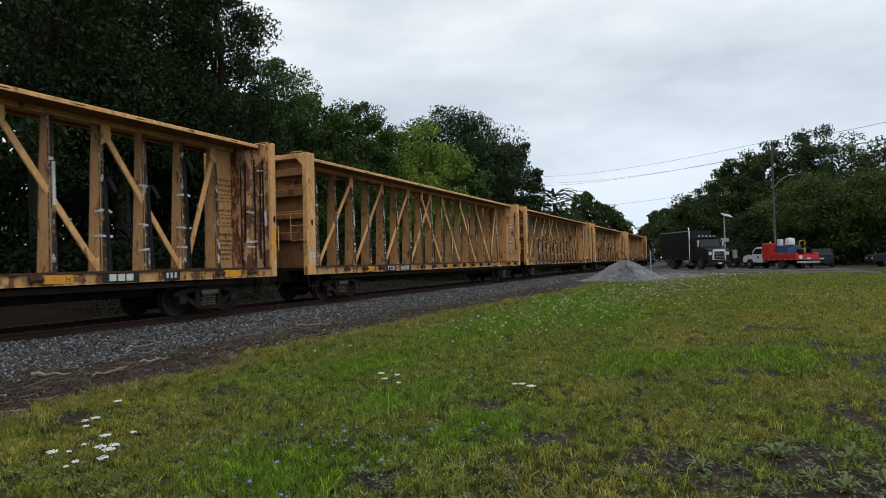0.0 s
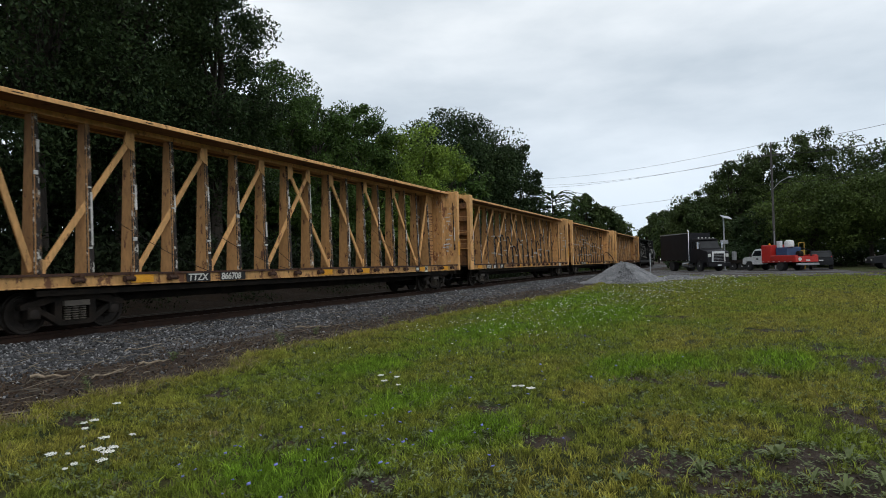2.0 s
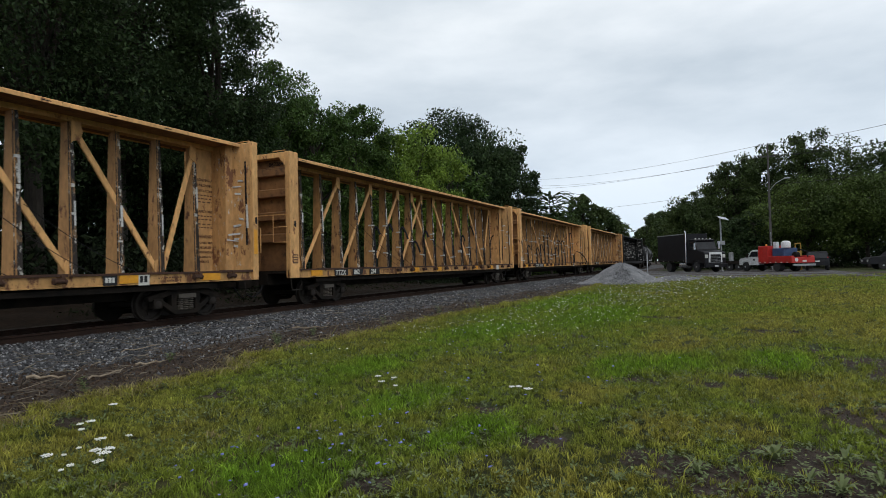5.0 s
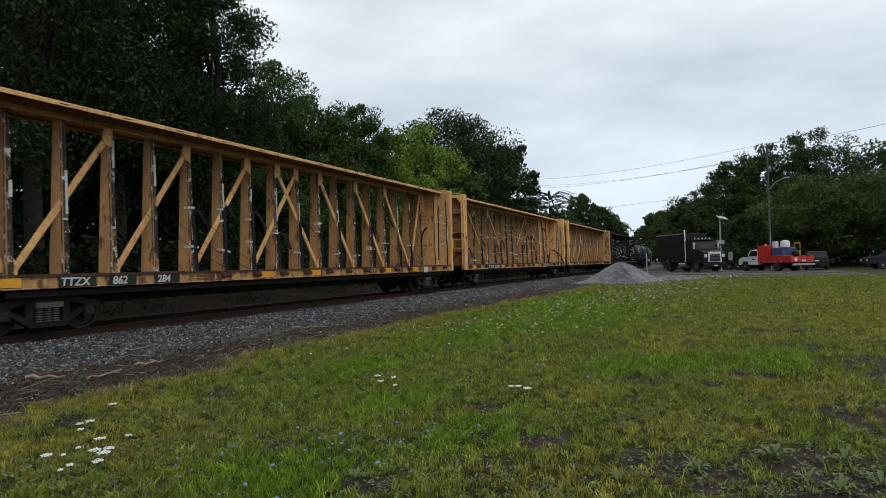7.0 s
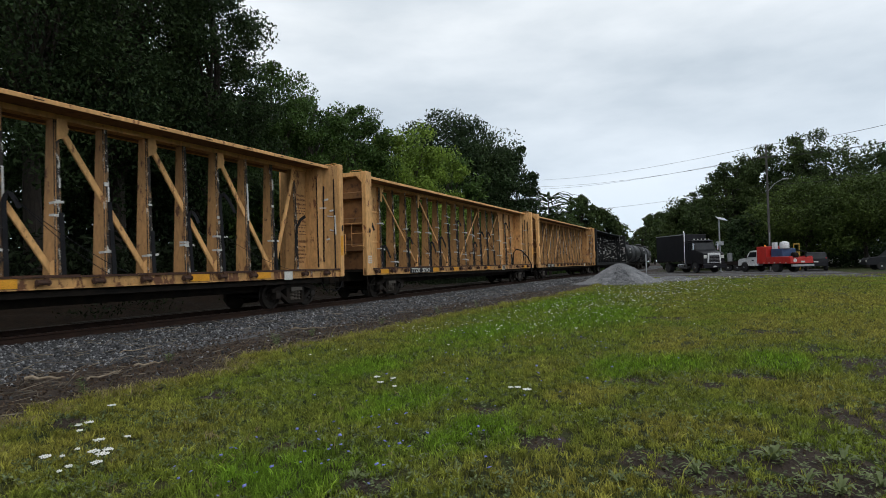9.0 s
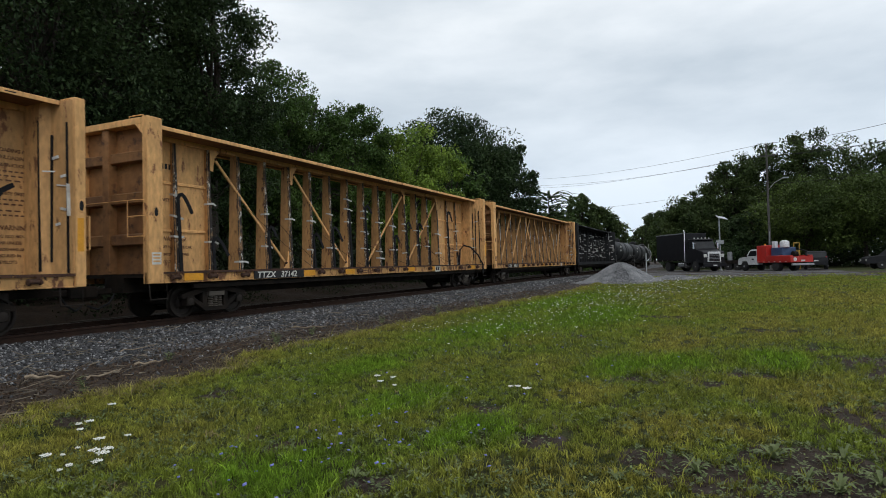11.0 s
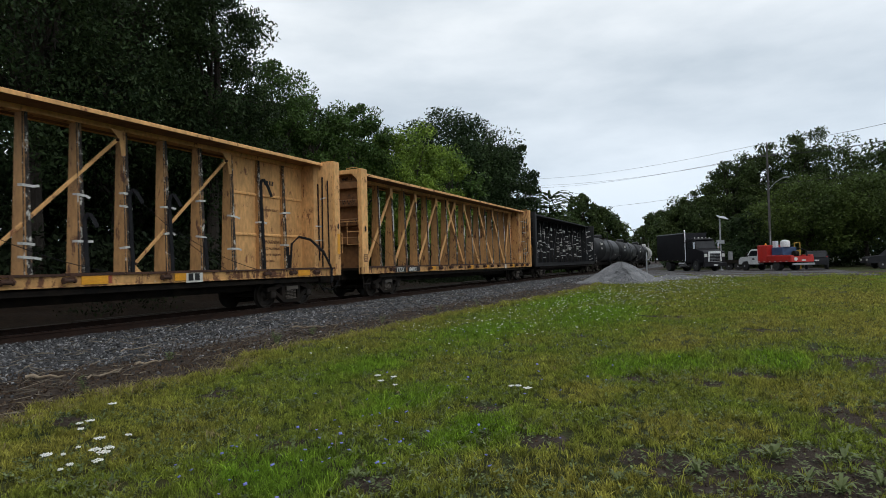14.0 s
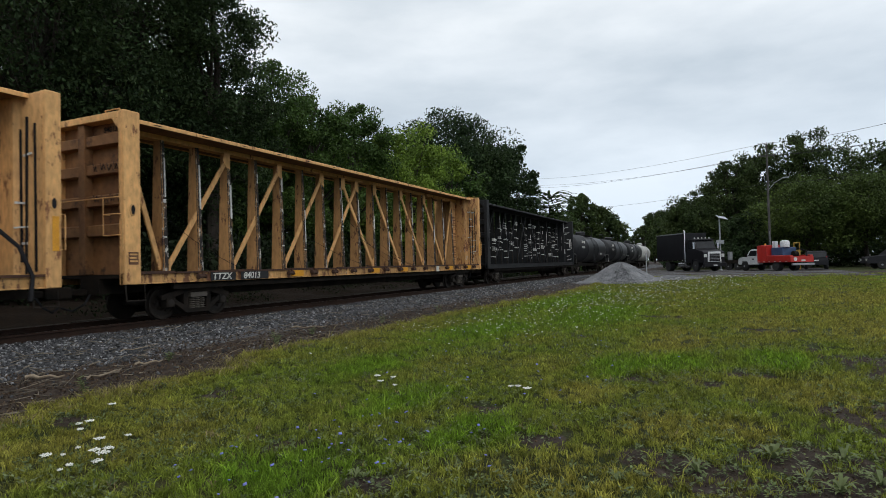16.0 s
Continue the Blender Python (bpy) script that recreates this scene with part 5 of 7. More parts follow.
for i, (x, y, top, rx, mat, clumps, per, size, base, label) in enumerate([
        # dark stand behind the near cars
        (8.6, 22.6, 19.0, 6.2, LEAF_DARK, 105, 300, 0.085, 0.10, TALL), (13.2, 22.3, 19.5, 5.6, LEAF_DARK, 125, 300, 0.085, 0.10, TALL),
        (17.2, 23.2, 19.5, 5.2, LEAF_DARK, 190, 300, 0.085, 0.08, TALL), (20.9, 21.8, 18.0, 3.5, LEAF_DARK, 150, 300, 0.085, 0.12, TALL), (20.5, 26.5, 20.5, 4.6, LEAF_DARK, 150, 220, 0.12, 0.0, TALL),
        (15, 34, 17, 6.9, LEAF_DARK, 70, 130, 0.26, 0.0, TALL), (20, 32.5, 19, 6.5, LEAF_DARK, 90, 130, 0.26, 0.0, TALL),
        (24, 30.5, 17, 5.0, LEAF_DARK, 90, 130, 0.26, 0.0, TALL), (9, 33, 17, 6.9, LEAF_DARK, 70, 130, 0.26, 0.0, TALL), (26, 26.5, 13.0, 3.4, LEAF_MID, 90, 220, 0.14, 0.0, TALL),
        # greener trees along the line
        (28.6, 25.0, 15.4, 3.5, LEAF_MID, 110, 260, 0.105, 0.0, BUSH), (33.0, 25.0, 15.3, 3.7, LEAF_MID, 120, 240, 0.11, 0.0, BUSH), (37.0, 24.4, 14.5, 3.5, LEAF_MID, 110, 230, 0.115, 0.0, BUSH),
        (40.2, 24.6, 13.4, 3.7, LEAF_LIGHT, 130, 200, 0.13, 0.0, BUSH), (44.4, 24.1, 13.5, 4.3, LEAF_LIGHT, 140, 200, 0.14, 0.0, BUSH), (49.4, 24.0, 12.6, 3.9, LEAF_LIGHT, 120, 170, 0.15, 0.0, BUSH),
        (36, 33, 15.2, 5.0, LEAF_DARK, 90, 110, 0.3, 0.0, TALL), (43, 35.0, 16.0, 6.0, LEAF_DARK, 90, 110, 0.3, 0.0, TALL), (50, 33, 14.6, 5.5, LEAF_DARK, 90, 110, 0.3, 0.0, TALL),
        # the large round tree
        (69.4, 30.2, 21.2, 8.6, LEAF_DARK, 380, 200, 0.19, 0.05, "large round-crowned dark green tree"), (73.8, 25.0, 17.4, 5.0, LEAF_DARK, 150, 180, 0.21, 0.0, "round-crowned dark green tree"),
        (60, 27, 14.5, 5.0, LEAF_MID, 90, 110, 0.22, 0.0, BUSH), (84.0, 26.2, 10.9, 3.6, LEAF_MID, 80, 80, 0.22, 0.0, BUSH),
        # far down the line
        (176.0, 36.5, 22.0, 5.4, LEAF_OLIVE, 130, 90, 0.45, 0.0, "distant tree beyond the bend"), (186.0, 31.5, 18.6, 6.8, LEAF_OLIVE, 130, 90, 0.45, 0.0, "distant tree beyond the bend"),
        (168.0, 41.4, 16.5, 7.2, LEAF_OLIVE, 130, 90, 0.45, 0.0, "distant tree beyond the bend"), (215.0, 24.0, 13.5, 4.0, LEAF_OLIVE, 80, 80, 0.32, 0.0, "distant tree beyond the bend"),
        # behind the gravel lot
        (230.0, 21.5, 20.0, 6.6, LEAF_OLIVE, 120, 100, 0.5, 0.0, "distant tree beyond the bend"), (200.0, 15.5, 18.0, 5.4, LEAF_OLIVE, 120, 100, 0.45, 0.0, "distant tree beyond the bend"),
        (125.0, 6.6, 11.0, 4.6, LEAF_OLIVE, 110, 110, 0.26, 0.0, "dark leafy tree behind the gravel lot"), (175.0, 11.5, 14.0, 6.2, LEAF_OLIVE, 110, 100, 0.4, 0.0, "distant tree beyond the bend"),
        (89.0, 4.4, 9.9, 3.6, LEAF_OLIVE, 140, 150, 0.18, 0.0, "dark leafy tree behind the gravel lot"), (92.0, 3.0, 11.2, 4.5, LEAF_OLIVE, 140, 150, 0.18, 0.0, "dark leafy tree behind the gravel lot"),
        (96.0, -1.4, 16.8, 4.8, LEAF_OLIVE, 190, 140, 0.2, 0.0, "tall dark tree behind the gravel lot"), (99.9, -5.3, 18.8, 4.4, LEAF_OLIVE, 190, 140, 0.2, 0.0, "tall dark tree behind the gravel lot"),
        (99.5, -10.6, 20.6, 5.4, LEAF_OLIVE, 200, 145, 0.2, 0.0, "tall dark tree behind the gravel lot"), (103.4, -18.6, 18.6, 7.8, LEAF_OLIVE, 200, 140, 0.22, 0.0, "tall dark tree behind the gravel lot"),
        (102.0, -26, 19.0, 7.6, LEAF_OLIVE, 150, 130, 0.25, 0.0, "tall dark tree behind the gravel lot"),
        (77.5, -9.0, 10.2, 6.0, LEAF_WIDE, 160, 140, 0.16, 0.16, "wide spreading green tree behind the gravel lot"), (78.5, -14.6, 10.6, 6.6, LEAF_WIDE, 165, 140, 0.16, 0.18, "wide spreading green tree behind the gravel lot"),
        (84.9, -3.8, 8.8, 3.8, LEAF_DARK, 80, 90, 0.22, 0.0, "dark leafy tree behind the gravel lot"), (76.0, -22, 10.2, 7.0, LEAF_WIDE, 120, 110, 0.2, 0.15, "wide spreading green tree behind the gravel lot")]):
    z0 = float(height(x, y)) - 0.1
    tree(x, y, top - z0, rx, mat, 100 + i, label, clumps, per, size, base, z=z0, trunk=0.12 + 0.012 * top)


def undergrowth(name, label, seed, n, xs, ys, tall, size, mat):
    gen = np.random.default_rng(seed)
    x, y = gen.uniform(*xs, n // 60), gen.uniform(*ys, n // 60)
    z = height(x, y)
    top = tall * (0.45 + 0.55 * gen.random(n // 60))
    c = np.stack([x, y, z + top * 0.5], 1)
    k = len(c) * 60
    d = gen.normal(size=(k, 3))
    d /= np.linalg.norm(d, axis=1)[:, None]
    c = np.repeat(c, 60, 0) + d * np.stack([np.full(k, 0.9), np.full(k, 0.9), np.repeat(top * 0.5, 60)], 1) * (gen.random((k, 1)) ** 0.4)
    v, f = leaf_cloud(gen, c, np.full(k, 0.05), 1, size)
    tagged(new(name, fast_mesh(name, v, f, mat)), label, "shrubs", kind="stuff")


undergrowth("undergrowth", "dark leafy undergrowth on the railway bank", 1, 42000, (2, 62), (19.6, 24), 3.4, 0.13, LEAF_SHADED)
undergrowth("undergrowth", "dark woodland undergrowth behind the trees", 2, 20000, (0, 110), (25, 34), 7.0, 0.3, LEAF_SHADED)
undergrowth("bank_weeds", "low weeds on the bank behind the rails", 3, 4200, (3, 60), (17.9, 20.0), 0.5, 0.06, LEAF_SHADED)
undergrowth("hedge", "dark shrubs along the back of the gravel lot", 4, 26000, (79, 92), (-24, 6.5), 4.2, 0.2, LEAF_DARK)
undergrowth("undergrowth", "shrubs beside the bend of the track", 6, 12000, (80, 130), (20.5, 27), 4.0, 0.25, LEAF_MID)


def far_woods():
    gen = np.random.default_rng(9)
    n = 900
    a = gen.uniform(radians(-75), radians(110), n)
    r = gen.uniform(240, 285, n)
    c = np.stack([np.cos(a) * r, np.sin(a) * r, gen.uniform(0, 13, n)], 1)
    v, f = leaf_cloud(gen, c, np.full(n, 5.2), 22, 1.25)
    tagged(new("far_woods", fast_mesh("far_woods", v, f, LEAF_OLIVE)), "distant dark green woods round the place", "woods", kind="stuff")


far_woods()


def drooping_tree(x, y, h):
    """A tree of long narrow drooping fronds."""
    gen = random.Random(4)
    z0 = float(height(x, y))
    tr = thing("tree", "tree with long narrow drooping leaves beyond the train", "tree", m=pose(x, y, z0))
    part("trunk", Shape().tube([(0, 0, -0.2), (0.1, 0, h * 0.5), (0, 0, h * 0.9)], 0.2, 8, 0.05), BARK, tr, smooth=True)
    sh = Shape()
    for k in range(260):
        a, zz = gen.uniform(0, 2 * math.pi), h * gen.uniform(0.3, 0.97)
        ln = gen.uniform(1.8, 4.0)
        d = Vector((math.cos(a), math.sin(a), 0))
        p = Vector((0, 0, zz)) + d * gen.uniform(0.1, 1.6)
        prev = p
        for j in range(1, 5):
            q = p + d * ln * j / 4 + Vector((0, 0, 0.5 * ln * (j / 4) * (1 - 1.2 * j / 4)))
            sh.beam(prev, q, 0.46 - 0.09 * j, 0.03)
            prev = q
    part("crown", sh, LEAF_MID, tr)


drooping_tree(82.1, 21.6, 11.9)
# ---- the gravel lot: pile, vehicles, poles ----
PILE_STONE = material("pale_crushed_stone", (0.125, 0.127, 0.135), (0.20, 0.202, 0.21), 2.5, 0.9, bump=0.9, bump_scale=22, fine=(0.55, 1.35))
GLASS_DARK = material("dark_window_glass", (0.012, 0.014, 0.017), (0.02, 0.022, 0.025), 1.0, 0.12, shine=0.3)
TYRE = material("black_tyre_rubber", (0.014, 0.014, 0.015), (0.022, 0.021, 0.02), 4.0, 0.85)
CHROME = material("chrome_metal", (0.55, 0.56, 0.58), (0.42, 0.43, 0.45), 3.0, 0.22, metal=0.9)
RED = material("red_truck_paint", (0.46, 0.022, 0.016), (0.36, 0.018, 0.013), 1.0, 0.4)
BLACK_TRUCK = material("black_truck_paint", (0.008, 0.008, 0.010), (0.012, 0.012, 0.015), 1.0, 0.45, shine=0.2)
BLUE = material("blue_equipment_paint", (0.03, 0.07, 0.16), (0.025, 0.05, 0.12), 2.0, 0.5)
GREY_CAR = material("dark_grey_car_paint", (0.018, 0.019, 0.022), (0.026, 0.027, 0.03), 1.0, 0.5, shine=0.1)
WHITE_CAR = material("white_vehicle_paint", (0.62, 0.63, 0.64), (0.52, 0.53, 0.54), 1.0, 0.35)
LAMP_RED = material("red_tail_lamp", (0.35, 0.01, 0.01), (0.28, 0.01, 0.01), 4.0, 0.3)
LAMP_CLEAR = material("clear_headlamp", (0.55, 0.55, 0.52), (0.45, 0.45, 0.43), 4.0, 0.15)
GALV = material("galvanised_steel", (0.33, 0.34, 0.35), (0.25, 0.26, 0.27), 3.0, 0.5, metal=0.4)
POLE_WOOD = material("weathered_pole_wood", (0.085, 0.08, 0.075), (0.055, 0.052, 0.048), 2.0, 0.9, bump=0.4, stretch=(5, 5, 0.6))


def gravel_pile(x, y, rx, ry, h):
    gen = np.random.default_rng(3)
    n, m = 40, 90
    verts = [(0, 0, h)]
    for i in range(1, n + 1):
        u = i / n
        for j in range(m):
            a = 2 * math.pi * j / m
            wob = 1 + 0.07 * math.sin(3 * a + 1) + 0.05 * math.sin(7 * a)
            px, py = math.cos(a) * rx * u * wob, math.sin(a) * ry * u * wob
            z = h * (0.5 + 0.5 * math.cos(math.pi * min(1.0, u) ** 0.9)) + 0.05 * math.sin(5 * a + u * 4) * u * (1 - u) - 0.06 * (u > 0.97) + float(gen.normal()) * 0.022
            verts.append((px, py, z + 0.02))
    faces = [(0, 1 + j, 1 + (j + 1) % m) for j in range(m)]
    faces += [(1 + i * m + j, 1 + (i + 1) * m + j, 1 + (i + 1) * m + (j + 1) % m, 1 + i * m + (j + 1) % m) for i in range(n - 1) for j in range(m)]
    sh = Shape()
    sh.v, sh.f = verts, faces
    z0 = float(height(x, y)) - 0.03
    pile = thing("gravel_pile", "heap of pale grey crushed stone at the lot's edge", "gravel pile", m=pose(x, y, z0))
    part("mound", sh, PILE_STONE, pile, smooth=True)
    k = 5200
    a, u = gen.uniform(0, 2 * math.pi, k), gen.random(k) ** 0.6 * 1.12
    px, py = np.cos(a) * rx * u, np.sin(a) * ry * u
    z = h * (0.5 + 0.5 * np.cos(math.pi * np.minimum(1.0, u) ** 0.9)) + 0.02
    tagged(part("loose_stones", stones("loose_stones", gen, px, py, z, gen.uniform(0.02, 0.05, k), PILE_STONE), PILE_STONE, pile, "loose angular stones on the heap"), kind="stuff")


gravel_pile(42.0, 6.2, 3.2, 3.05, 1.34)
gravel_pile(45.5, 3.0, 2.8, 2.3, 0.26)


def wheel(owner, x, y, r, w, hub=CHROME):
    side = -1 if y < 0 else 1
    ty = part("wheel", Shape().lathe([(y - w / 2, r * 0.55), (y - w / 2, r * 0.93), (y - w / 2 + 0.03, r), (y + w / 2 - 0.03, r), (y + w / 2, r * 0.93), (y + w / 2, r * 0.55)], 24, "y"), TYRE, owner, "black rubber tyre",
              pose(x, 0, r), smooth=True)
    o = y + side * w * 0.5
    part("rim", Shape().lathe([(o - side * 0.05, r * 0.56), (o - side * 0.01, r * 0.5), (o - side * 0.06, r * 0.3), (o + side * 0.02, r * 0.2), (o + side * 0.02, 0.02)], 16, "y"), hub, ty, smooth=True)


def profile_body(outline, half, tuck=0.0):
    """A vehicle body: a side outline drawn across, its upper part drawn in."""
    sh = Shape()
    zs = [p[1] for p in outline]
    zmin, zmax = min(zs), max(zs)
    n = len(outline)
    for y in (-1, -0.93, 0.93, 1):
        for x, z in outline:
            k = max(0.0, (z - zmin) / (zmax - zmin) - 0.5) * 2
            inset = 0.0 if abs(y) < 1 else 0.06
            sh.v.append((x * (1 - 0.008 * inset), y * (half - tuck * k), z - (inset * 0.4 if z > zmin + 0.5 else 0)))
    for r in range(3):
        sh.f += [(r * n + j, r * n + (j + 1) % n, (r + 1) * n + (j + 1) % n, (r + 1) * n + j) for j in range(n)]
    sh.f += [tuple(range(n))[::-1], tuple(range(3 * n, 4 * n))]
    return sh


def heading(fx, fy):
    return math.degrees(math.atan2(fy, fx))


def box_truck(x, y, turn):
    """x forward from the front axle's middle."""
    t = thing("box_truck", "black box truck with chrome grille and exhaust stack", "truck", m=pose(x, y, float(height(x, y)), 0, 0, turn))
    raised = Matrix.Translation((0, 0, 0.9)) @ Matrix.Diagonal((1, 1, 1.2, 1)) @ Matrix.Translation((0, 0, -0.9))
    part("chassis", Shape().box(-7.0, 0.7, -0.45, 0.45, 0.62, 0.9), DARK_STEEL, t, bevel=0.02)
    cargo = part("cargo_box", Shape().box(-7.2, -1.75, -1.28, 1.28, 1.12, 3.95), BLACK_TRUCK, t, "plain black cargo box", bevel=0.03)
    for sy in (-1, 1):
        part("edge_rail", Shape().box(-7.2, -1.75, sy * 1.29 - 0.02, sy * 1.29 + 0.02, 3.88, 3.97), GALV, cargo)
        part("side_rail", Shape().box(-7.2, -1.75, sy * 1.29 - 0.02, sy * 1.29 + 0.02, 1.08, 1.2), DARK_STEEL, cargo)
        for k in range(6):
            part("marker_lamp", Shape().box(-7.0 + k * 1.0, -6.92 + k * 1.0, sy * 1.31 - 0.012, sy * 1.31 + 0.012, 1.12, 1.17), LAMP_CLEAR, cargo)
    cab = part("cab", profile_body([(-1.6, 0.95), (-1.6, 2.75), (-1.35, 2.92), (-0.35, 2.9), (-0.18, 2.8), (0.22, 2.02), (0.6, 1.95), (1.35, 1.82), (1.5, 1.7), (1.52, 0.9), (0.55, 0.9), (0.5, 1.15), (-0.5, 1.15), (-0.55, 0.9)], 1.12, 0.1),
               BLACK_TRUCK, t, "black conventional cab and hood", raised, smooth=True)
    part("windscreen", Shape().beam((-0.17, 0, 2.72), (0.2, 0, 2.06), 1.9, 0.05, (1, 0, 0.3)), GLASS_DARK, cab, "dark windscreen")
    for sy in (-1, 1):
        part("side_window", Shape().prism([(-1.2, 2.05), (-1.2, 2.68), (-0.32, 2.66), (0.0, 2.05)], sy * 1.075 - 0.03, sy * 1.075 + 0.03), GLASS_DARK, cab)
        part("mirror", Shape().box(0.05, 0.18, sy * 1.32 - 0.09, sy * 1.32 + 0.09, 2.05, 2.6).tube([(0.1, sy * 1.05, 2.5), (0.1, sy * 1.3, 2.5)], 0.02, 5), CHROME, cab)
        part("headlamp", Shape().box(1.3, 1.53, sy * 0.92 - 0.17, sy * 0.92 + 0.17, 1.32, 1.6), LAMP_CLEAR, cab, bevel=0.03)
        if sy < 0:
            part("exhaust_pipe", Shape().tube([(-1.68, sy * 1.18, 1.0), (-1.68, sy * 1.18, 4.05), (-1.78, sy * 1.18, 4.25)], 0.075, 10), CHROME, t, "tall chrome exhaust stack", smooth=True)
        part("fuel_tank", Shape().lathe([(-2.9, 0.05), (-2.9, 0.33), (-1.7, 0.33), (-1.7, 0.05)], 16, "x", (0, sy * 0.95, 0.72)), CHROME, t, smooth=True)
        part("fender", Shape().prism([(0.75 * math.cos(a), 0.52 + 0.72 * math.sin(a)) for a in np.linspace(0, math.pi, 9)] + [(0.6 * math.cos(a), 0.52 + 0.58 * math.sin(a)) for a in np.linspace(math.pi, 0, 9)], sy * 0.95 - 0.2, sy * 0.95 + 0.2),
             BLACK_TRUCK, t)
    # white paint stands for the chrome surround's bright reflections
    gr = part("grille_surround", Shape().prism([(-0.72, 0.95), (0.72, 0.95), (0.66, 1.78), (-0.66, 1.78)], 1.5, 1.58, "x"), WHITE_CAR, t, "chrome grille surround with its shine painted white", raised, bevel=0.02)
    part("grille", Shape().prism([(-0.56, 1.0), (0.56, 1.0), (0.52, 1.62), (-0.52, 1.62)], 1.578, 1.6, "x"), STRAP, gr, "black grille mesh")
    for k in range(5):
        part("grille_bar", Shape().box(1.6, 1.615, -0.53, 0.53, 1.08 + k * 0.12, 1.10 + k * 0.12), GALV, gr)
    part("bumper", Shape().box(1.45, 1.68, -1.2, 1.2, 0.48, 0.86), BLACK_TRUCK, t, "black steel bumper", bevel=0.04)
    part("number_plate", Shape().box(1.68, 1.69, -0.2, 0.2, 0.55, 0.68), WHITE_CAR, t)
    part("visor", Shape().box(-0.35, 0.02, -1.0, 1.0, 2.78, 2.84), BLACK_TRUCK, cab, bevel=0.02)
    for k in range(5):
        part("roof_lamp", Shape().lathe([(2.92, 0.07), (3.0, 0.06), (3.02, 0.02)], 8, "z", (-0.5, -0.8 + 0.4 * k, 0)), LAMP_CLEAR, cab)
    for sy in (-1, 1):
        wheel(t, 0.0, sy * 0.98, 0.52, 0.3)
        wheel(t, -5.0, sy * 0.95, 0.52, 0.55, TYRE)


box_truck(65.2, 1.35, heading(-0.83, -0.55))


def service_truck(x, y, turn):
    """A red-bodied service truck with a white cab; x forward from the rear axle."""
    t = thing("service_truck", "red service truck with white cab and loaded flatbed", "truck", m=pose(x, y, float(height(x, y)), 0, 0, turn))
    part("chassis", Shape().box(-1.8, 5.2, -0.45, 0.45, 0.5, 0.78), DARK_STEEL, t, bevel=0.02)
    cab = part("cab", profile_body([(2.45, 0.6), (2.45, 1.95), (2.6, 2.08), (3.55, 2.06), (3.7, 1.98), (4.15, 1.4), (5.1, 1.28), (5.3, 1.15), (5.35, 0.62), (4.85, 0.6), (4.72, 0.95), (4.0, 0.95), (3.85, 0.6)], 0.98, 0.1), WHITE_CAR, t,
               "white crew cab", smooth=True)
    part("windscreen", Shape().beam((3.72, 0, 1.95), (4.12, 0, 1.45), 1.6, 0.04, (1, 0, 0.3)), GLASS_DARK, cab)
    for sy in (-1, 1):
        part("side_window", Shape().prism([(2.7, 1.42), (2.7, 1.92), (3.5, 1.92), (3.9, 1.42)], sy * 0.935 - 0.03, sy * 0.935 + 0.03), GLASS_DARK, cab)
        part("mirror", Shape().box(3.85, 3.97, sy * 1.15 - 0.09, sy * 1.15 + 0.09, 1.35, 1.7), DARK_STEEL, cab)
        part("headlamp", Shape().box(5.2, 5.34, sy * 0.75 - 0.16, sy * 0.75 + 0.16, 0.9, 1.12), LAMP_CLEAR, cab)
        part("door_mark", Shape().box(3.0, 3.3, sy * 0.99 - 0.004, sy * 0.99 + 0.004, 1.05, 1.18), GREY_CAR, cab)
    part("front_bumper", Shape().box(5.3, 5.48, -0.98, 0.98, 0.45, 0.7), DARK_STEEL, t, bevel=0.03)
    tall = part("tool_cabinet", Shape().box(1.05, 2.35, -1.15, 1.15, 0.75, 2.4), RED, t, "tall red tool cabinet", bevel=0.03)
    for sy in (-1, 1):
        for x0 in (1.1, 1.72):
            part("cabinet_door", Shape().box(x0, x0 + 0.56, sy * 1.155 - 0.012, sy * 1.155 + 0.012, 0.85, 2.3), RED, tall, bevel=0.008)
        low = part("side_box", Shape().box(-1.9, 1.0, sy * 1.0 - 0.16, sy * 1.0 + 0.16, 0.78, 1.42), RED, t, "low red side locker", bevel=0.02)
        for k in range(3):
            part("locker_door", Shape().box(-1.8 + k * 0.92, -0.98 + k * 0.92, sy * 1.165 - 0.01, sy * 1.165 + 0.01, 0.95, 1.36), RED, low)
        for k in range(12):
            part("reflector", Shape().box(-1.85 + k * 0.35, -1.65 + k * 0.35, sy * 1.172 - 0.004, sy * 1.172 + 0.004, 0.82, 0.88), WHITE_TAPE if k % 2 else LAMP_RED, t)
        part("tail_lamp", Shape().box(-1.96, -1.93, sy * 0.95 - 0.1, sy * 0.95 + 0.1, 0.9, 1.02), LAMP_RED, t)
    part("bed", Shape().box(-1.92, 1.05, -0.85, 0.85, 0.78, 0.9), RED, t, bevel=0.01)
    part("tailgate", Shape().box(-1.98, -1.9, -1.15, 1.15, 0.78, 1.3), RED, t, "red tailboard", bevel=0.015)
    part("tail_mark", Shape().box(-1.995, -1.98, -0.3, 0.1, 0.85, 1.0), WHITE_TAPE, t)
    part("rear_bumper", Shape().box(-2.15, -1.95, -1.1, 1.1, 0.5, 0.68), GALV, t, "checker plate rear bumper", bevel=0.02)
    part("round_emblem", Shape().lathe([(-1.995, 0.17), (-1.98, 0.17)], 16, "x", (0, 0.7, 1.05)), WHITE_CAR, t)
    part("compressor", Shape().box(-0.5, 0.95, -0.7, 0.75, 0.9, 2.15), BLUE, t, "blue engine-driven welder", bevel=0.04)
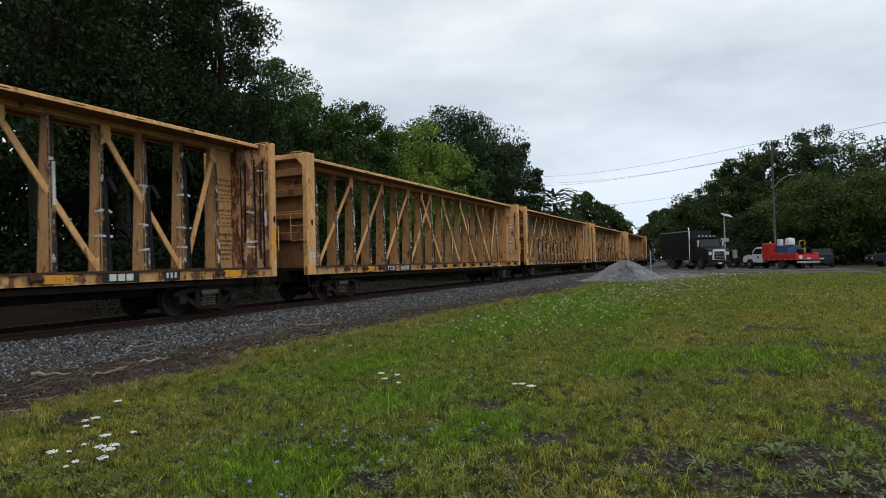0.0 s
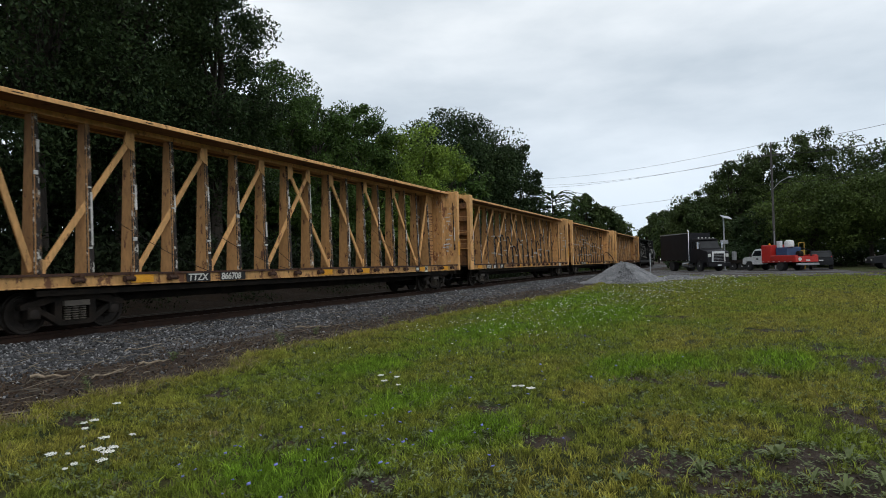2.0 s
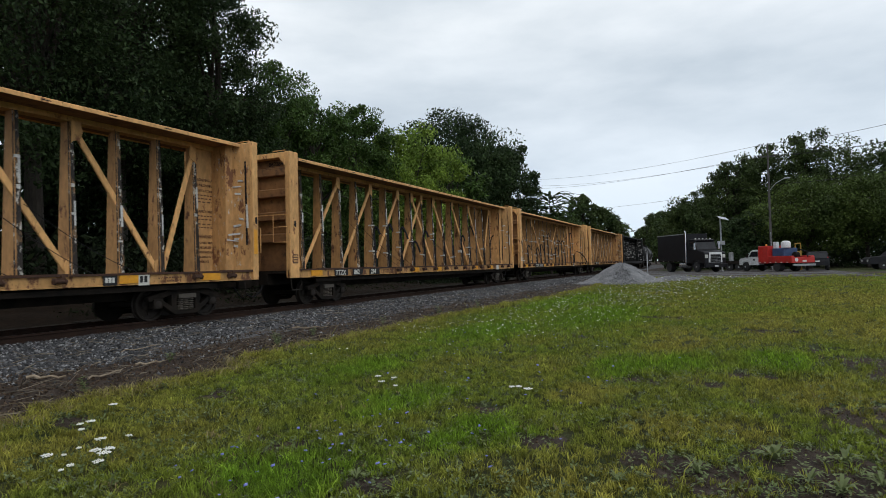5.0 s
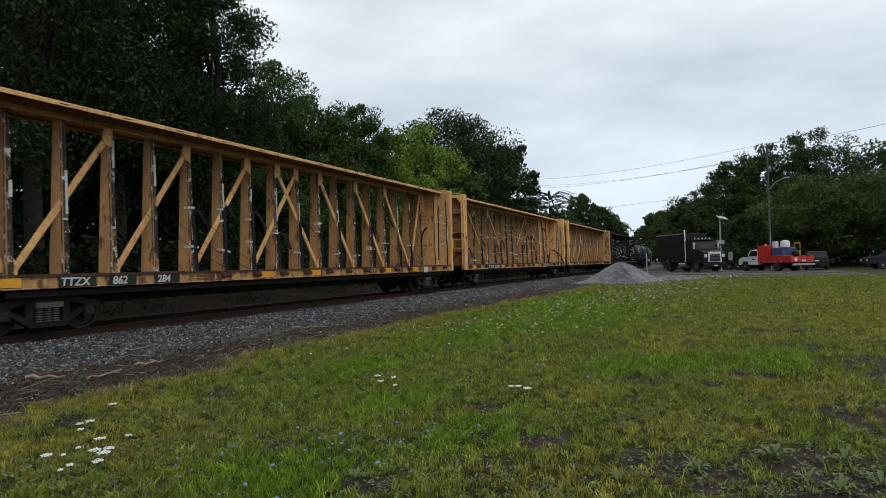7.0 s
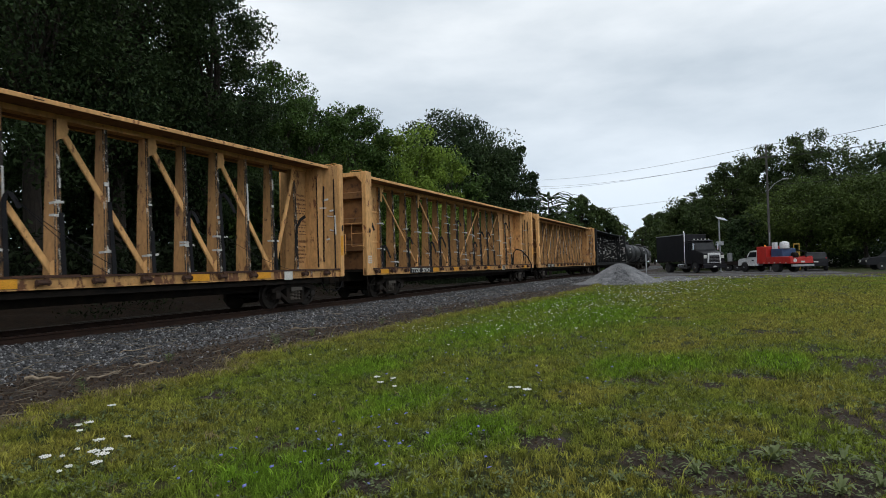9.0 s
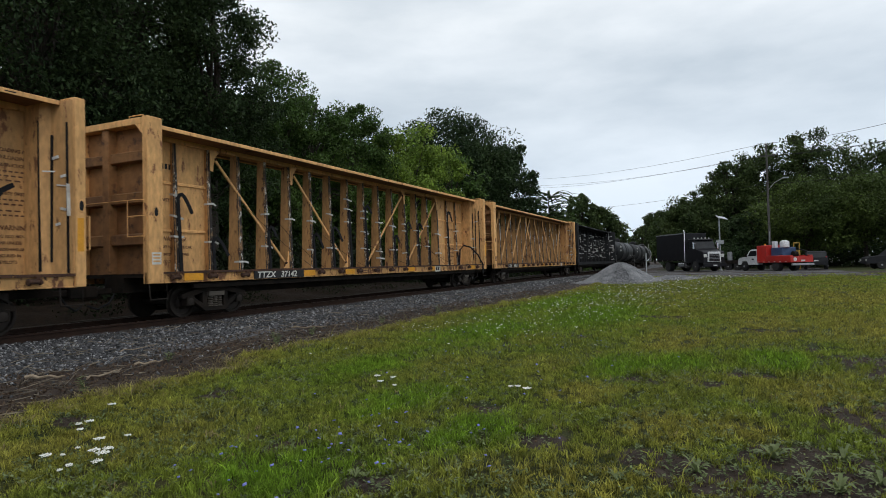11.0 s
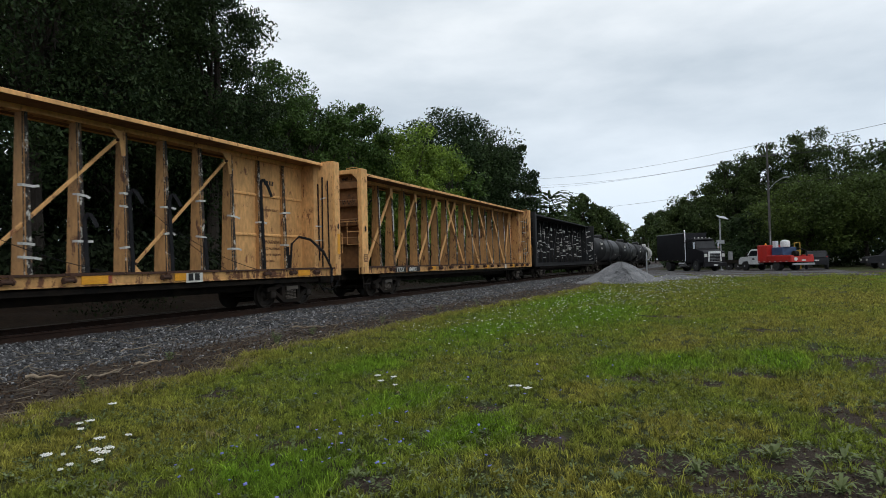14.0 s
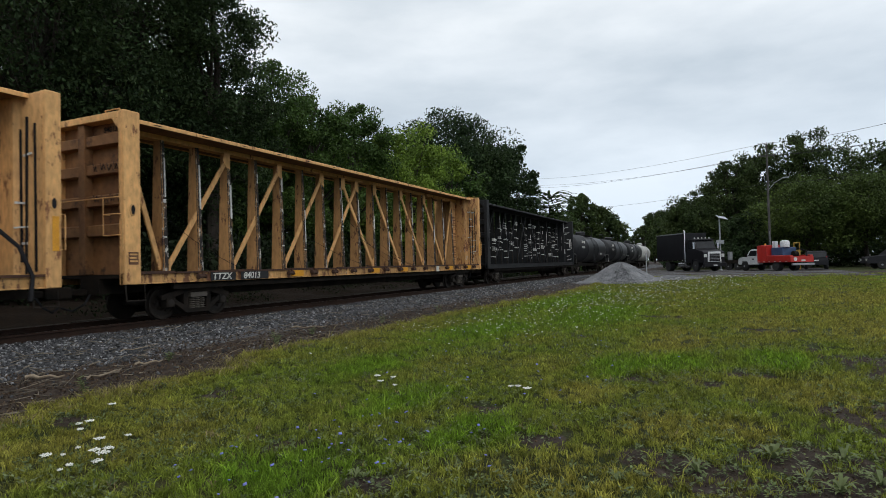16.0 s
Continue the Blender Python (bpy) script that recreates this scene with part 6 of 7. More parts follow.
    part("cooler", Shape().lathe([(2.15, 0.36), (2.2, 0.4), (2.62, 0.4), (2.72, 0.36), (2.8, 0.18), (2.82, 0.02)], 18, "z", (-0.35, 0.35, 0)), WHITE_CAR, t, "round white water cooler", smooth=True)
    part("control_box", Shape().box(0.55, 0.95, 0.3, 0.62, 2.15, 2.75), WHITE_CAR, t, bevel=0.02)
    part("hose_reel", Shape().lathe([(-0.2, 0.2), (-0.18, 0.28), (0.18, 0.28), (0.2, 0.2)], 16, "y", (-0.9, -0.2, 1.5)), DARK_STEEL, t, smooth=True)
    part("crane", Shape().beam((0.9, -0.7, 2.4), (-1.7, -0.75, 1.75), 0.07, 0.09).beam((-1.6, -0.75, 0.9), (-1.6, -0.75, 1.8), 0.09, 0.09, (1, 0, 0)), STRAP, t, bevel=0.02)
    part("beacon", Shape().lathe([(2.4, 0.09), (2.55, 0.08), (2.58, 0.02)], 10, "z", (2.0, 0.5, 0)), ORANGE, t)
    for sy in (-1, 1):
        wheel(t, 4.4, sy * 0.88, 0.45, 0.28, GALV)
        wheel(t, 0.0, sy * 0.85, 0.45, 0.5, TYRE)


service_truck(63.1, -5.5, heading(0.82, 0.57))


def passenger_car(name, label, category, mat, x, y, turn, outline, glass, wheels, half=0.95, rear_lamps=True):
    c = thing(name, label, category, m=pose(x, y, float(height(x, y)), 0, 0, turn))
    body = part("body", profile_body(outline, half, 0.18), mat, c, smooth=True)
    for sy in (-1, 1):
        for g in glass:
            zc = (g[0][1] + g[1][1]) / 2
            part("side_window", Shape().prism(g, sy * (half - 0.115) - 0.03, sy * (half - 0.115) + 0.035), GLASS_DARK, body)
        part("headlamp", Shape().box(outline[-1][0] - 0.25, outline[-1][0] + 0.01, sy * (half - 0.25) - 0.14, sy * (half - 0.25) + 0.14, 0.72, 0.9), LAMP_CLEAR, body)
        part("tail_lamp", Shape().box(outline[0][0] - 0.012, outline[0][0] + 0.1, sy * (half - 0.16) - 0.08, sy * (half - 0.16) + 0.08, 0.95, 1.25), LAMP_RED, body)
        part("mirror", Shape().box(0.75, 0.9, sy * (half + 0.1) - 0.1, sy * (half + 0.1) + 0.1, 1.12, 1.28), mat if name != "pickup_truck" else CHROME, body, bevel=0.03)
        for wx in wheels:
            wheel(c, wx, sy * (half - 0.12), 0.37, 0.24, GALV)
    return c


SUV = [(-2.3, 0.45), (-2.35, 1.05), (-2.1, 1.68), (-1.9, 1.76), (0.3, 1.76), (0.45, 1.72), (1.15, 1.12), (2.1, 1.0), (2.3, 0.85), (2.35, 0.45)]
SUV_GLASS = [[(-1.95, 1.14), (-1.8, 1.62), (-0.95, 1.64), (-0.95, 1.14)], [(-0.85, 1.14), (-0.85, 1.64), (0.3, 1.64), (0.85, 1.14)]]
suv = passenger_car("suv", "dark grey sport utility vehicle parked on the lot", "car", GREY_CAR, 67.2, -8.35, heading(1.0, -0.1), SUV, SUV_GLASS, (-1.4, 1.45))
part("rear_window", Shape().beam((-2.13, 0, 1.62), (-2.36, 0, 1.12), 1.5, 0.04, (1, 0, 0.3)), GLASS_DARK, suv)
part("number_plate", Shape().box(-2.37, -2.355, -0.18, 0.18, 0.8, 0.92), WHITE_CAR, suv)
PICKUP = [(-2.9, 0.5), (-2.95, 1.12), (-0.75, 1.14), (-0.65, 1.82), (-0.5, 1.9), (0.7, 1.9), (0.85, 1.85), (1.5, 1.22), (2.7, 1.1), (2.9, 0.95), (2.95, 0.5)]
PICKUP_GLASS = [[(-0.5, 1.24), (-0.45, 1.76), (0.1, 1.78), (0.1, 1.24)], [(0.2, 1.24), (0.2, 1.78), (0.7, 1.78), (1.15, 1.24)]]
passenger_car("pickup_truck", "black crew-cab pickup truck parked on grass", "truck", BLACK_TRUCK, 65.6, -14.75, heading(-0.1, 1.0), PICKUP, PICKUP_GLASS, (-1.85, 1.8), 1.0)
passenger_car("van", "white vehicle parked far behind the lot", "car", WHITE_CAR, 88.0, -14.2, heading(-0.2, 1.0), SUV, SUV_GLASS, (-1.4, 1.45))


def flat_trailer(x, y, turn):
    t = thing("flat_trailer", "low dark flat trailer parked on the lot", "trailer", m=pose(x, y, float(height(x, y)), 0, 0, turn))
    part("deck", Shape().box(-3.4, 3.4, -1.2, 1.2, 0.75, 0.98), DARK_STEEL, t, "dark steel trailer deck", bevel=0.02)
    part("drawbar", Shape().beam((3.4, 0, 0.8), (4.8, 0, 0.6), 0.14, 0.14), DARK_STEEL, t)
    for sy in (-1, 1):
        part("side_rail", Shape().box(-3.4, 3.4, sy * 1.22 - 0.03, sy * 1.22 + 0.03, 0.7, 1.05), DARK_STEEL, t)
        for wx in (-0.9, 0.0):
            wheel(t, wx, sy * 1.05, 0.38, 0.24, GALV)


flat_trailer(72.5, -0.9, 84)


def solar_post(x, y):
    z = float(height(x, y))
    t = thing("solar_signal_post", "grey steel post with a tilted solar panel", "signal post", m=pose(x, y, z))
    part("post", Shape().tube([(0, 0, -0.1), (0, 0, 5.45)], 0.075, 12), GALV, t, smooth=True)
    part("footing", Shape().lathe([(0, 0.2), (0.12, 0.2), (0.14, 0.12)], 12, "z"), GALV, t)
    pn = part("solar_panel", Shape().box(-0.5, 0.5, -0.62, 0.62, -0.03, 0.03), GALV, t, "tilted solar panel in a metal frame", pose(0, -0.25, 5.5, 12, -24, 25) @ Matrix.Diagonal((0.8, 0.8, 1, 1)), bevel=0.008)
    for a in range(3):
        for b in range(4):
            part("cell", Shape().box(-0.47 + a * 0.32, -0.17 + a * 0.32, -0.6 + b * 0.3, -0.32 + b * 0.3, 0.03, 0.036), material("pale_solar_cell", (0.30, 0.32, 0.36), (0.24, 0.26, 0.31), 3, 0.15) if a + b == 0 else MESHES["cell"], pn)
            MESHES["cell"] = pn.children[0].data.materials[0]
    part("control_box", Shape().box(-0.2, 0.12, -0.38, 0.38, 2.75, 3.15), GALV, t, "grey control box", bevel=0.02)


solar_post(68.0, -0.05)


def utility_pole(x, y, h):
    z = float(height(x, y))
    t = thing("utility_pole", "weathered wooden utility pole with a street lamp arm", "utility pole", m=pose(x, y, z))
    part("pole", Shape().tube([(0, 0, -0.3), (0.0, 0.0, h)], 0.14, 12, 0.085), POLE_WOOD, t, smooth=True)
    part("crossarm", Shape().box(-0.06, 0.06, -0.75, 0.75, h - 1.35, h - 1.22), POLE_WOOD, t)
    for yy in (-0.65, 0.65):
        part("insulator", Shape().lathe([(h - 1.22, 0.04), (h - 1.1, 0.05), (h - 1.05, 0.02)], 8, "z", (0, yy, 0)), GALV, t)
    part("insulator", Shape().lathe([(h, 0.05), (h + 0.12, 0.05), (h + 0.16, 0.02)], 8, "z"), GALV, t)
    part("lamp_arm", Shape().tube([(0, -0.1, 8.5), (0, -0.7, 9.2), (0, -1.45, 9.6)], 0.035, 8), GALV, t, smooth=True)
    part("lamp_head", Shape().box(-0.14, 0.14, -2.0, -1.4, 9.55, 9.68), GALV, t, "cobra-head street lamp", bevel=0.04)
    part("conduit", Shape().tube([(-0.16, 0, 0), (-0.16, 0, 4.0)], 0.03, 6), GALV, t)


utility_pole(71.83, -4.85, 13.35)


def wire(a, b, sag, r=0.016):
    pts = [Vector(a).lerp(Vector(b), k / 24) - Vector((0, 0, sag * 4 * (k / 24) * (1 - k / 24))) for k in range(25)]
    solid("overhead_wire", Shape().tube(pts, r, 5), STRAP, "thin dark overhead wire", "wire", "overhead wires", smooth=True)


for dy, z, zl, zr in ((0.0, 13.4, 19.4, 10.6), (-0.65, 12.15, 18.0, 9.45), (0.65, 12.15, 17.5, 9.2), (0.1, 9.1, 12.6, 7.4)):
    wire((71.83, -4.85 + dy, z), (124.5, 37.4 + dy, zl), 0.9)
    wire((71.83, -4.85 + dy, z), (49.0, -13.2 + dy, zr), 0.35)


def marker_post(x, y, h, r, label):
    solid("marker_post", Shape().lathe([(-0.1, r), (h - 0.03, r), (h, r * 0.6)], 10, "z"), GALV, label, "post", "", pose(x, y, float(height(x, y))), smooth=True)


marker_post(56.5, 6.05, 1.95, 0.05, "thin grey marker post near the crossing")
marker_post(76.0, -1.05, 2.0, 0.27, "stout pale utility pedestal behind the lot")
solid("equipment_frame", Shape().box(-0.1, 0.1, -0.3, 0.3, 0, 1.9).box(-0.1, 0.1, -0.28, -0.2, 1.85, 2.7).box(-0.1, 0.1, 0.2, 0.28, 1.85, 2.7).box(-0.1, 0.1, -0.28, 0.28, 2.6, 2.72), material("dull_yellow_paint", (0.40, 0.24, 0.03), (0.3, 0.18, 0.03), 3, 0.6), "yellow steel equipment frame beyond the trucks",
      "equipment", "", pose(69.0, -7.0, float(height(69, -7.0))), bevel=0.02)
# ---- grass, weeds and wild flowers ----


def grass_material():
    """Blades whose green follows the lush and yellowed patches of the lawn."""
    mat = material("lawn_grass_blades", (0.205, 0.205, 0.038), (0.155, 0.205, 0.027), 0.5, 0.7, leaf=True, shine=0.2)
    n, l = mat.node_tree.nodes, mat.node_tree.links
    ramp = [q for q in n if q.type == "VALTORGB"][0]
    colour, goes = ramp.outputs["Color"], [q.to_socket for q in ramp.outputs["Color"].links]
    att = n.new("ShaderNodeVertexColor")
    att.layer_name = "patch"
    sep = n.new("ShaderNodeSeparateColor")
    l.new(att.outputs["Color"], sep.inputs[0])
    for k, col in ((0, (0.125, 0.222, 0.016)), (1, (0.245, 0.226, 0.045))):
        mx = n.new("ShaderNodeMix")
        mx.data_type = "RGBA"
        mx.inputs[7].default_value = (*col, 1)
        l.new(sep.outputs[k], mx.inputs["Factor"])
        l.new(colour, mx.inputs[6])
        colour = mx.outputs[2]
    rng = n.new("ShaderNodeMapRange")
    rng.inputs["To Min"].default_value, rng.inputs["To Max"].default_value = 0.42, 1.75
    l.new(sep.outputs[2], rng.inputs["Value"])
    dim = n.new("ShaderNodeVectorMath")
    dim.operation = "SCALE"
    l.new(colour, dim.inputs[0])
    l.new(rng.outputs[0], dim.inputs["Scale"])
    for q in goes:
        l.new(dim.outputs[0], q)
    return mat


def with_patches(me, x, y, shade=0.5):
    """Stores on each blade how lush or yellowed its place is."""
    lush = patches(x, y, LUSH)
    dry = np.maximum(patches(x, y, YELLOWED), 0.75 * np.exp(-((y - grass_edge(x)) / 0.45) ** 2))
    data = np.ones((len(x), 4, 4), np.float32)
    data[:, :, 0], data[:, :, 1] = (lush * 0.9)[:, None], (dry * 0.85)[:, None]
    data[:, :, 2] = np.broadcast_to(shade, x.shape)[:, None]
    me.color_attributes.new("patch", "FLOAT_COLOR", "POINT").data.foreach_set("color", data.ravel())
    return me


GRASS = grass_material()
WEED_LEAF = material("weed_leaves", (0.15, 0.18, 0.075), (0.09, 0.125, 0.04), 2.0, 0.6, leaf=True, vary=0.0, shine=0.3)
PETAL_WHITE = material("white_petals", (0.78, 0.78, 0.72), (0.68, 0.68, 0.62), 5.0, 0.7)
PETAL_BLUE = material("blue_petals", (0.22, 0.24, 0.62), (0.17, 0.19, 0.52), 5.0, 0.7)
STEM = material("flower_stems", (0.07, 0.11, 0.03), (0.06, 0.09, 0.025), 4.0, 0.7)


def lawn(name, seed, n, x0, x1, per, spread, tall, wide, label="", uneven=0.24):
    """Grass in n small clumps of per blades each; every clump has its own height and shade."""
    gen = np.random.default_rng(seed)
    cx = gen.uniform(x0, x1, n)
    cy = gen.uniform(-1.2 - 0.27 * cx, grass_edge(cx) + 0.15)
    keep = (gen.random(n) > bare(cx, cy) * 0.92) & (gen.random(n) < np.where(cx < 46, 1.0, 0.25))
    cx, cy = cx[keep], cy[keep]
    n = len(cx)
    edge = np.exp(-((cy - grass_edge(cx)) / 0.5) ** 2)
    high = gen.uniform(0.5, 1.35, n) * (1 + 0.5 * patches(cx, cy, LUSH) + 0.5 * edge)
    shade = np.clip(gen.normal(0.52, uneven, n), 0, 1)
    x = np.repeat(cx, per) + gen.normal(size=n * per) * spread
    y = np.repeat(cy, per) + gen.normal(size=n * per) * spread
    h = gen.uniform(*tall, n * per) * np.repeat(high, per)
    v, f = blades(gen, x, y, height(x, y), h, gen.uniform(*wide, n * per), gen.uniform(0.1, 1.1, n * per))
    tagged(new(name, with_patches(fast_mesh(name, v, f, GRASS), x, y, np.repeat(shade, per))), label, "grass", kind="stuff")


SHORT = "short uneven mown grass, yellow-green and green"
lawn("grass", 1, 9500, 2.6, 9.0, 28, 0.026, (0.03, 0.085), (0.005, 0.010), SHORT)
lawn("grass", 2, 9500, 8.5, 20.0, 18, 0.045, (0.04, 0.10), (0.009, 0.018), SHORT, 0.18)
lawn("grass", 3, 8000, 19.0, 50.0, 12, 0.11, (0.05, 0.12), (0.022, 0.05), SHORT, 0.10)
lawn("tall_grass", 4, 1100, 2.8, 26.0, 1, 0.01, (0.14, 0.30), (0.004, 0.007), "thin seeding grass stalks in the lawn")


def low_weeds():
    gen = np.random.default_rng(21)
    n = 14000
    x = 2.8 + 15 * gen.random(n) ** 1.4
    y = gen.uniform(-1.0 - 0.25 * x, grass_edge(x) - 0.2)
    keep = np.sin(x * 1.9 + 1) * np.sin(y * 2.3 + x) + gen.random(n) * 1.2 + bare(x, y) * 0.5 > 0.55
    x, y = x[keep], y[keep]
    k = 6
    px, py = np.repeat(x, k), np.repeat(y, k)
    m = len(px)
    a = gen.uniform(0, 2 * math.pi, m)
    ln, w = gen.uniform(0.015, 0.048, m), gen.uniform(0.006, 0.014, m)
    z = height(px, py) + gen.uniform(0.01, 0.06, m)
    d = np.stack([np.cos(a), np.sin(a), gen.uniform(0.0, 0.7, m)], 1)
    s = np.stack([-np.sin(a), np.cos(a), gen.uniform(-0.3, 0.3, m)], 1)
    p = np.stack([px, py, z], 1)
    v = np.stack([p, p + d * (ln * 0.55)[:, None] - s * w[:, None], p + d * ln[:, None], p + d * (ln * 0.55)[:, None] + s * w[:, None]], 1).reshape(-1, 3)
    tagged(new("low_weeds", fast_mesh("low_weeds", v, np.arange(4 * m).reshape(m, 4), WEED_LEAF)), "broad-leaved low weeds between the grass", "weeds", kind="stuff")


low_weeds()


def tufts(seed, n, x0, x1, power, k, tall, wide, mat, name, label, dry=0.0):
    """Clumps of longer blades that fan out from one root."""
    gen = np.random.default_rng(seed)
    x = x0 + (x1 - x0) * gen.random(n) ** power
    y = gen.uniform(-1.0 - 0.25 * x, grass_edge(x) + dry)
    keep = (gen.random(n) > bare(x, y) * 0.85) & (np.sin(x * 1.1 + 3) * np.sin(y * 1.4 + 0.6 * x) + 1.3 * gen.random(n) > 0.35)
    x, y = x[keep], y[keep]
    size = gen.uniform(0.5, 1.15, len(x))
    px = np.repeat(x, k) + gen.normal(size=len(x) * k) * 0.018
    py = np.repeat(y, k) + gen.normal(size=len(x) * k) * 0.018
    s = np.repeat(size, k)
    m = len(px)
    v, f = blades(gen, px, py, height(px, py), gen.uniform(*tall, m) * s, gen.uniform(*wide, m), gen.uniform(0.3, 1.3, m))
    me = fast_mesh(name, v, f, mat)
    tagged(new(name, with_patches(me, px, py) if mat is GRASS else me), label, "grass", kind="stuff")


tufts(61, 4200, 2.8, 11.0, 1.1, 14, (0.05, 0.12), (0.004, 0.009), GRASS, "grass_tufts", "thick tufts of longer grass in the lawn")
tufts(62, 4200, 10.0, 30.0, 1.1, 9, (0.06, 0.13), (0.008, 0.018), GRASS, "grass_tufts", "thick tufts of longer grass in the lawn")
tufts(63, 420, 2.8, 14.0, 1.1, 10, (0.05, 0.13), (0.005, 0.010), STRAW, "dry_tufts", "dry straw-coloured tufts in the lawn", 0.3)


def flower_stuff(name, seed, x, y, tall, radius, mat, label):
    """Small round flower heads on thin stems."""
    gen = np.random.default_rng(seed)
    n = len(x)
    z = height(x, y)
    h = gen.uniform(*tall, n)
    r = gen.uniform(*radius, n) * np.clip(x / 18, 1.0, 1.6)
    c = np.stack([x, y, z + h], 1)
    tl = gen.normal(size=(n, 2)) * 0.25
    rim = []
    for j in range(8):
        a = 2 * math.pi * j / 8
        rr = r * (1.0 if j % 2 == 0 else 0.72)
        rim.append(c + np.stack([np.cos(a) * rr, np.sin(a) * rr, (np.cos(a) * tl[:, 0] + np.sin(a) * tl[:, 1]) * rr], 1))
    v = np.stack([c + np.array([0, 0, 0.006]), *rim, c - np.array([0, 0, 0.008])], 1).reshape(-1, 3)
    tri = np.array([(0, 1 + j, 1 + (j + 1) % 8) for j in range(8)] + [(9, 1 + (j + 1) % 8, 1 + j) for j in range(8)])
    f = (tri[None] + 10 * np.arange(n)[:, None, None]).reshape(-1, 3)
    tagged(new(name, fast_mesh(name, v, f, mat)), label, "flowers", kind="stuff")
    sv, sf = blades(gen, x, y, z, h, np.full(n, 0.005), np.full(n, 0.01))
    tagged(new("flower_stems", fast_mesh("flower_stems", sv, sf, STEM)), "thin green stems under the wild flowers", "flower stems", kind="stuff")


def wild_flowers():
    gen = np.random.default_rng(31)
    fx = gen.uniform(12, 46, 1250)
    fy = 5.2 - (fx - 14) * 0.135 + gen.normal(0, 1.3, 1250) * (0.8 + fx * 0.02)
    fx2 = 8 + 14 * gen.random(60)
    fy2 = gen.uniform(1.5, 6.5, 60)
    x, y = np.concatenate([fx, fx2]), np.concatenate([fy, fy2])
    ok = y < grass_edge(x) - 0.3
    flower_stuff("white_wildflowers", 1, x[ok], y[ok], (0.10, 0.26), (0.012, 0.032), PETAL_WHITE, "small white wild flowers strewn over the lawn")
    x = np.concatenate([3.6 + 9.5 * gen.random(60) ** 1.2, gen.normal(4.7, 0.5, 26), gen.normal(3.3, 0.25, 14)])
    y = 2.6 + (x - 3.6) * 0.10 + np.concatenate([gen.normal(0, 0.9, 60), gen.normal(0.35, 0.35, 26), gen.normal(0.7, 0.3, 14)])
    flower_stuff("blue_wildflowers", 2, x, y, (0.07, 0.17), (0.012, 0.023), PETAL_BLUE, "pale blue chicory flowers in the grass")


wild_flowers()


def ballast_weed(x, y, tall, seed):
    """A thin upright weed with pairs of narrow leaves, rooted between the stones."""
    gen = np.random.default_rng(seed)
    weed = thing("weed", "thin green weed growing out of the gravel", "weed", "weeds in the gravel", pose(x, y, float(height(x, y))))
    stem, leaves = Shape(), Shape()
    for k in range(5):
        a, ln = gen.uniform(0, 6.28), tall * gen.uniform(0.6, 1.0)
        tip = Vector((math.cos(a) * ln * 0.35, math.sin(a) * ln * 0.35, ln))
        stem.tube([(0, 0, -0.02), tip * 0.5 + Vector((0, 0, 0.03)), tip], 0.004, 4, 0.001)
        for j in range(9):
            p = tip * (0.2 + 0.09 * j)
            b = gen.uniform(0, 6.28)
            leaves.beam(p, p + Vector((math.cos(b), math.sin(b), 0.25)) * 0.075, 0.022, 0.003, w1=0.004)
    part("stem", stem, STEM, weed)
    tagged(part("leaf", leaves, WEED_LEAF, weed, "narrow green leaves"), kind="stuff")


for k, (x, y, tall) in enumerate([(5.35, 7.95, 0.28), (9.7, 8.35, 0.38), (10.0, 8.6, 0.3), (11.6, 8.9, 0.24), (7.6, 9.0, 0.2), (14.5, 8.7, 0.3), (18.0, 8.6, 0.34), (21.0, 8.4, 0.36)]):
    ballast_weed(x, y, tall, 70 + k)


def umbel(x, y, tall, radius, seed):
    """A flat white umbel of tiny florets on a stem with rays."""
    gen = random.Random(seed)
    z = float(height(x, y))
    fl = thing("umbel_flower", "flat white umbel flower on a green stem", "flower", "white umbels in the grass", pose(x, y, z))
    stem = Shape().tube([(0, 0, -0.02), (0.01, 0, tall * 0.6), (0, 0, tall - 0.02)], 0.003, 5)
    heads = Shape()
    for k in range(26):
        a, r = k * 2.4, radius * math.sqrt((k + 0.5) / 26)
        p = (math.cos(a) * r, math.sin(a) * r, tall + gen.uniform(-0.004, 0.006))
        stem.tube([(0, 0, tall - 0.025), p], 0.001, 3)
        heads.lathe([(-0.004, 0.004), (0.0, radius * 0.17), (0.005, radius * 0.10)], 6, "z", p)
    part("stem", stem, STEM, fl)
    part("flower_head", heads, PETAL_WHITE, fl, "flat head of tiny white florets")


for k, (x, y, tall, r) in enumerate([(3.42, 5.64, 0.12, 0.045), (3.91, 5.6, 0.14, 0.05), (3.7, 5.37, 0.12, 0.05), (3.65, 5.18, 0.13, 0.055), (3.53, 5.09, 0.10, 0.045), (3.76, 5.26, 0.13, 0.045), (4.97, 6.88, 0.12, 0.045),
                                     (4.36, 6.41, 0.12, 0.045), (4.3, 6.5, 0.10, 0.035), (4.14, 6.24, 0.10, 0.03), (3.77, 5.72, 0.08, 0.022), (3.42, 5.31, 0.08, 0.028), (4.19, 5.56, 0.1, 0.03), (3.58, 5.65, 0.08, 0.02),
                                     (3.3, 5.25, 0.08, 0.02), (7.73, 4.74, 0.12, 0.045), (7.51, 4.55, 0.1, 0.045), (7.33, 4.21, 0.1, 0.03), (7.81, 4.51, 0.1, 0.04), (7.56, 2.35, 0.12, 0.055), (7.73, 2.53, 0.1, 0.04), (7.7, 2.62, 0.1, 0.035)]):
    umbel(x * 0.925, y * 0.925, tall, r, k)


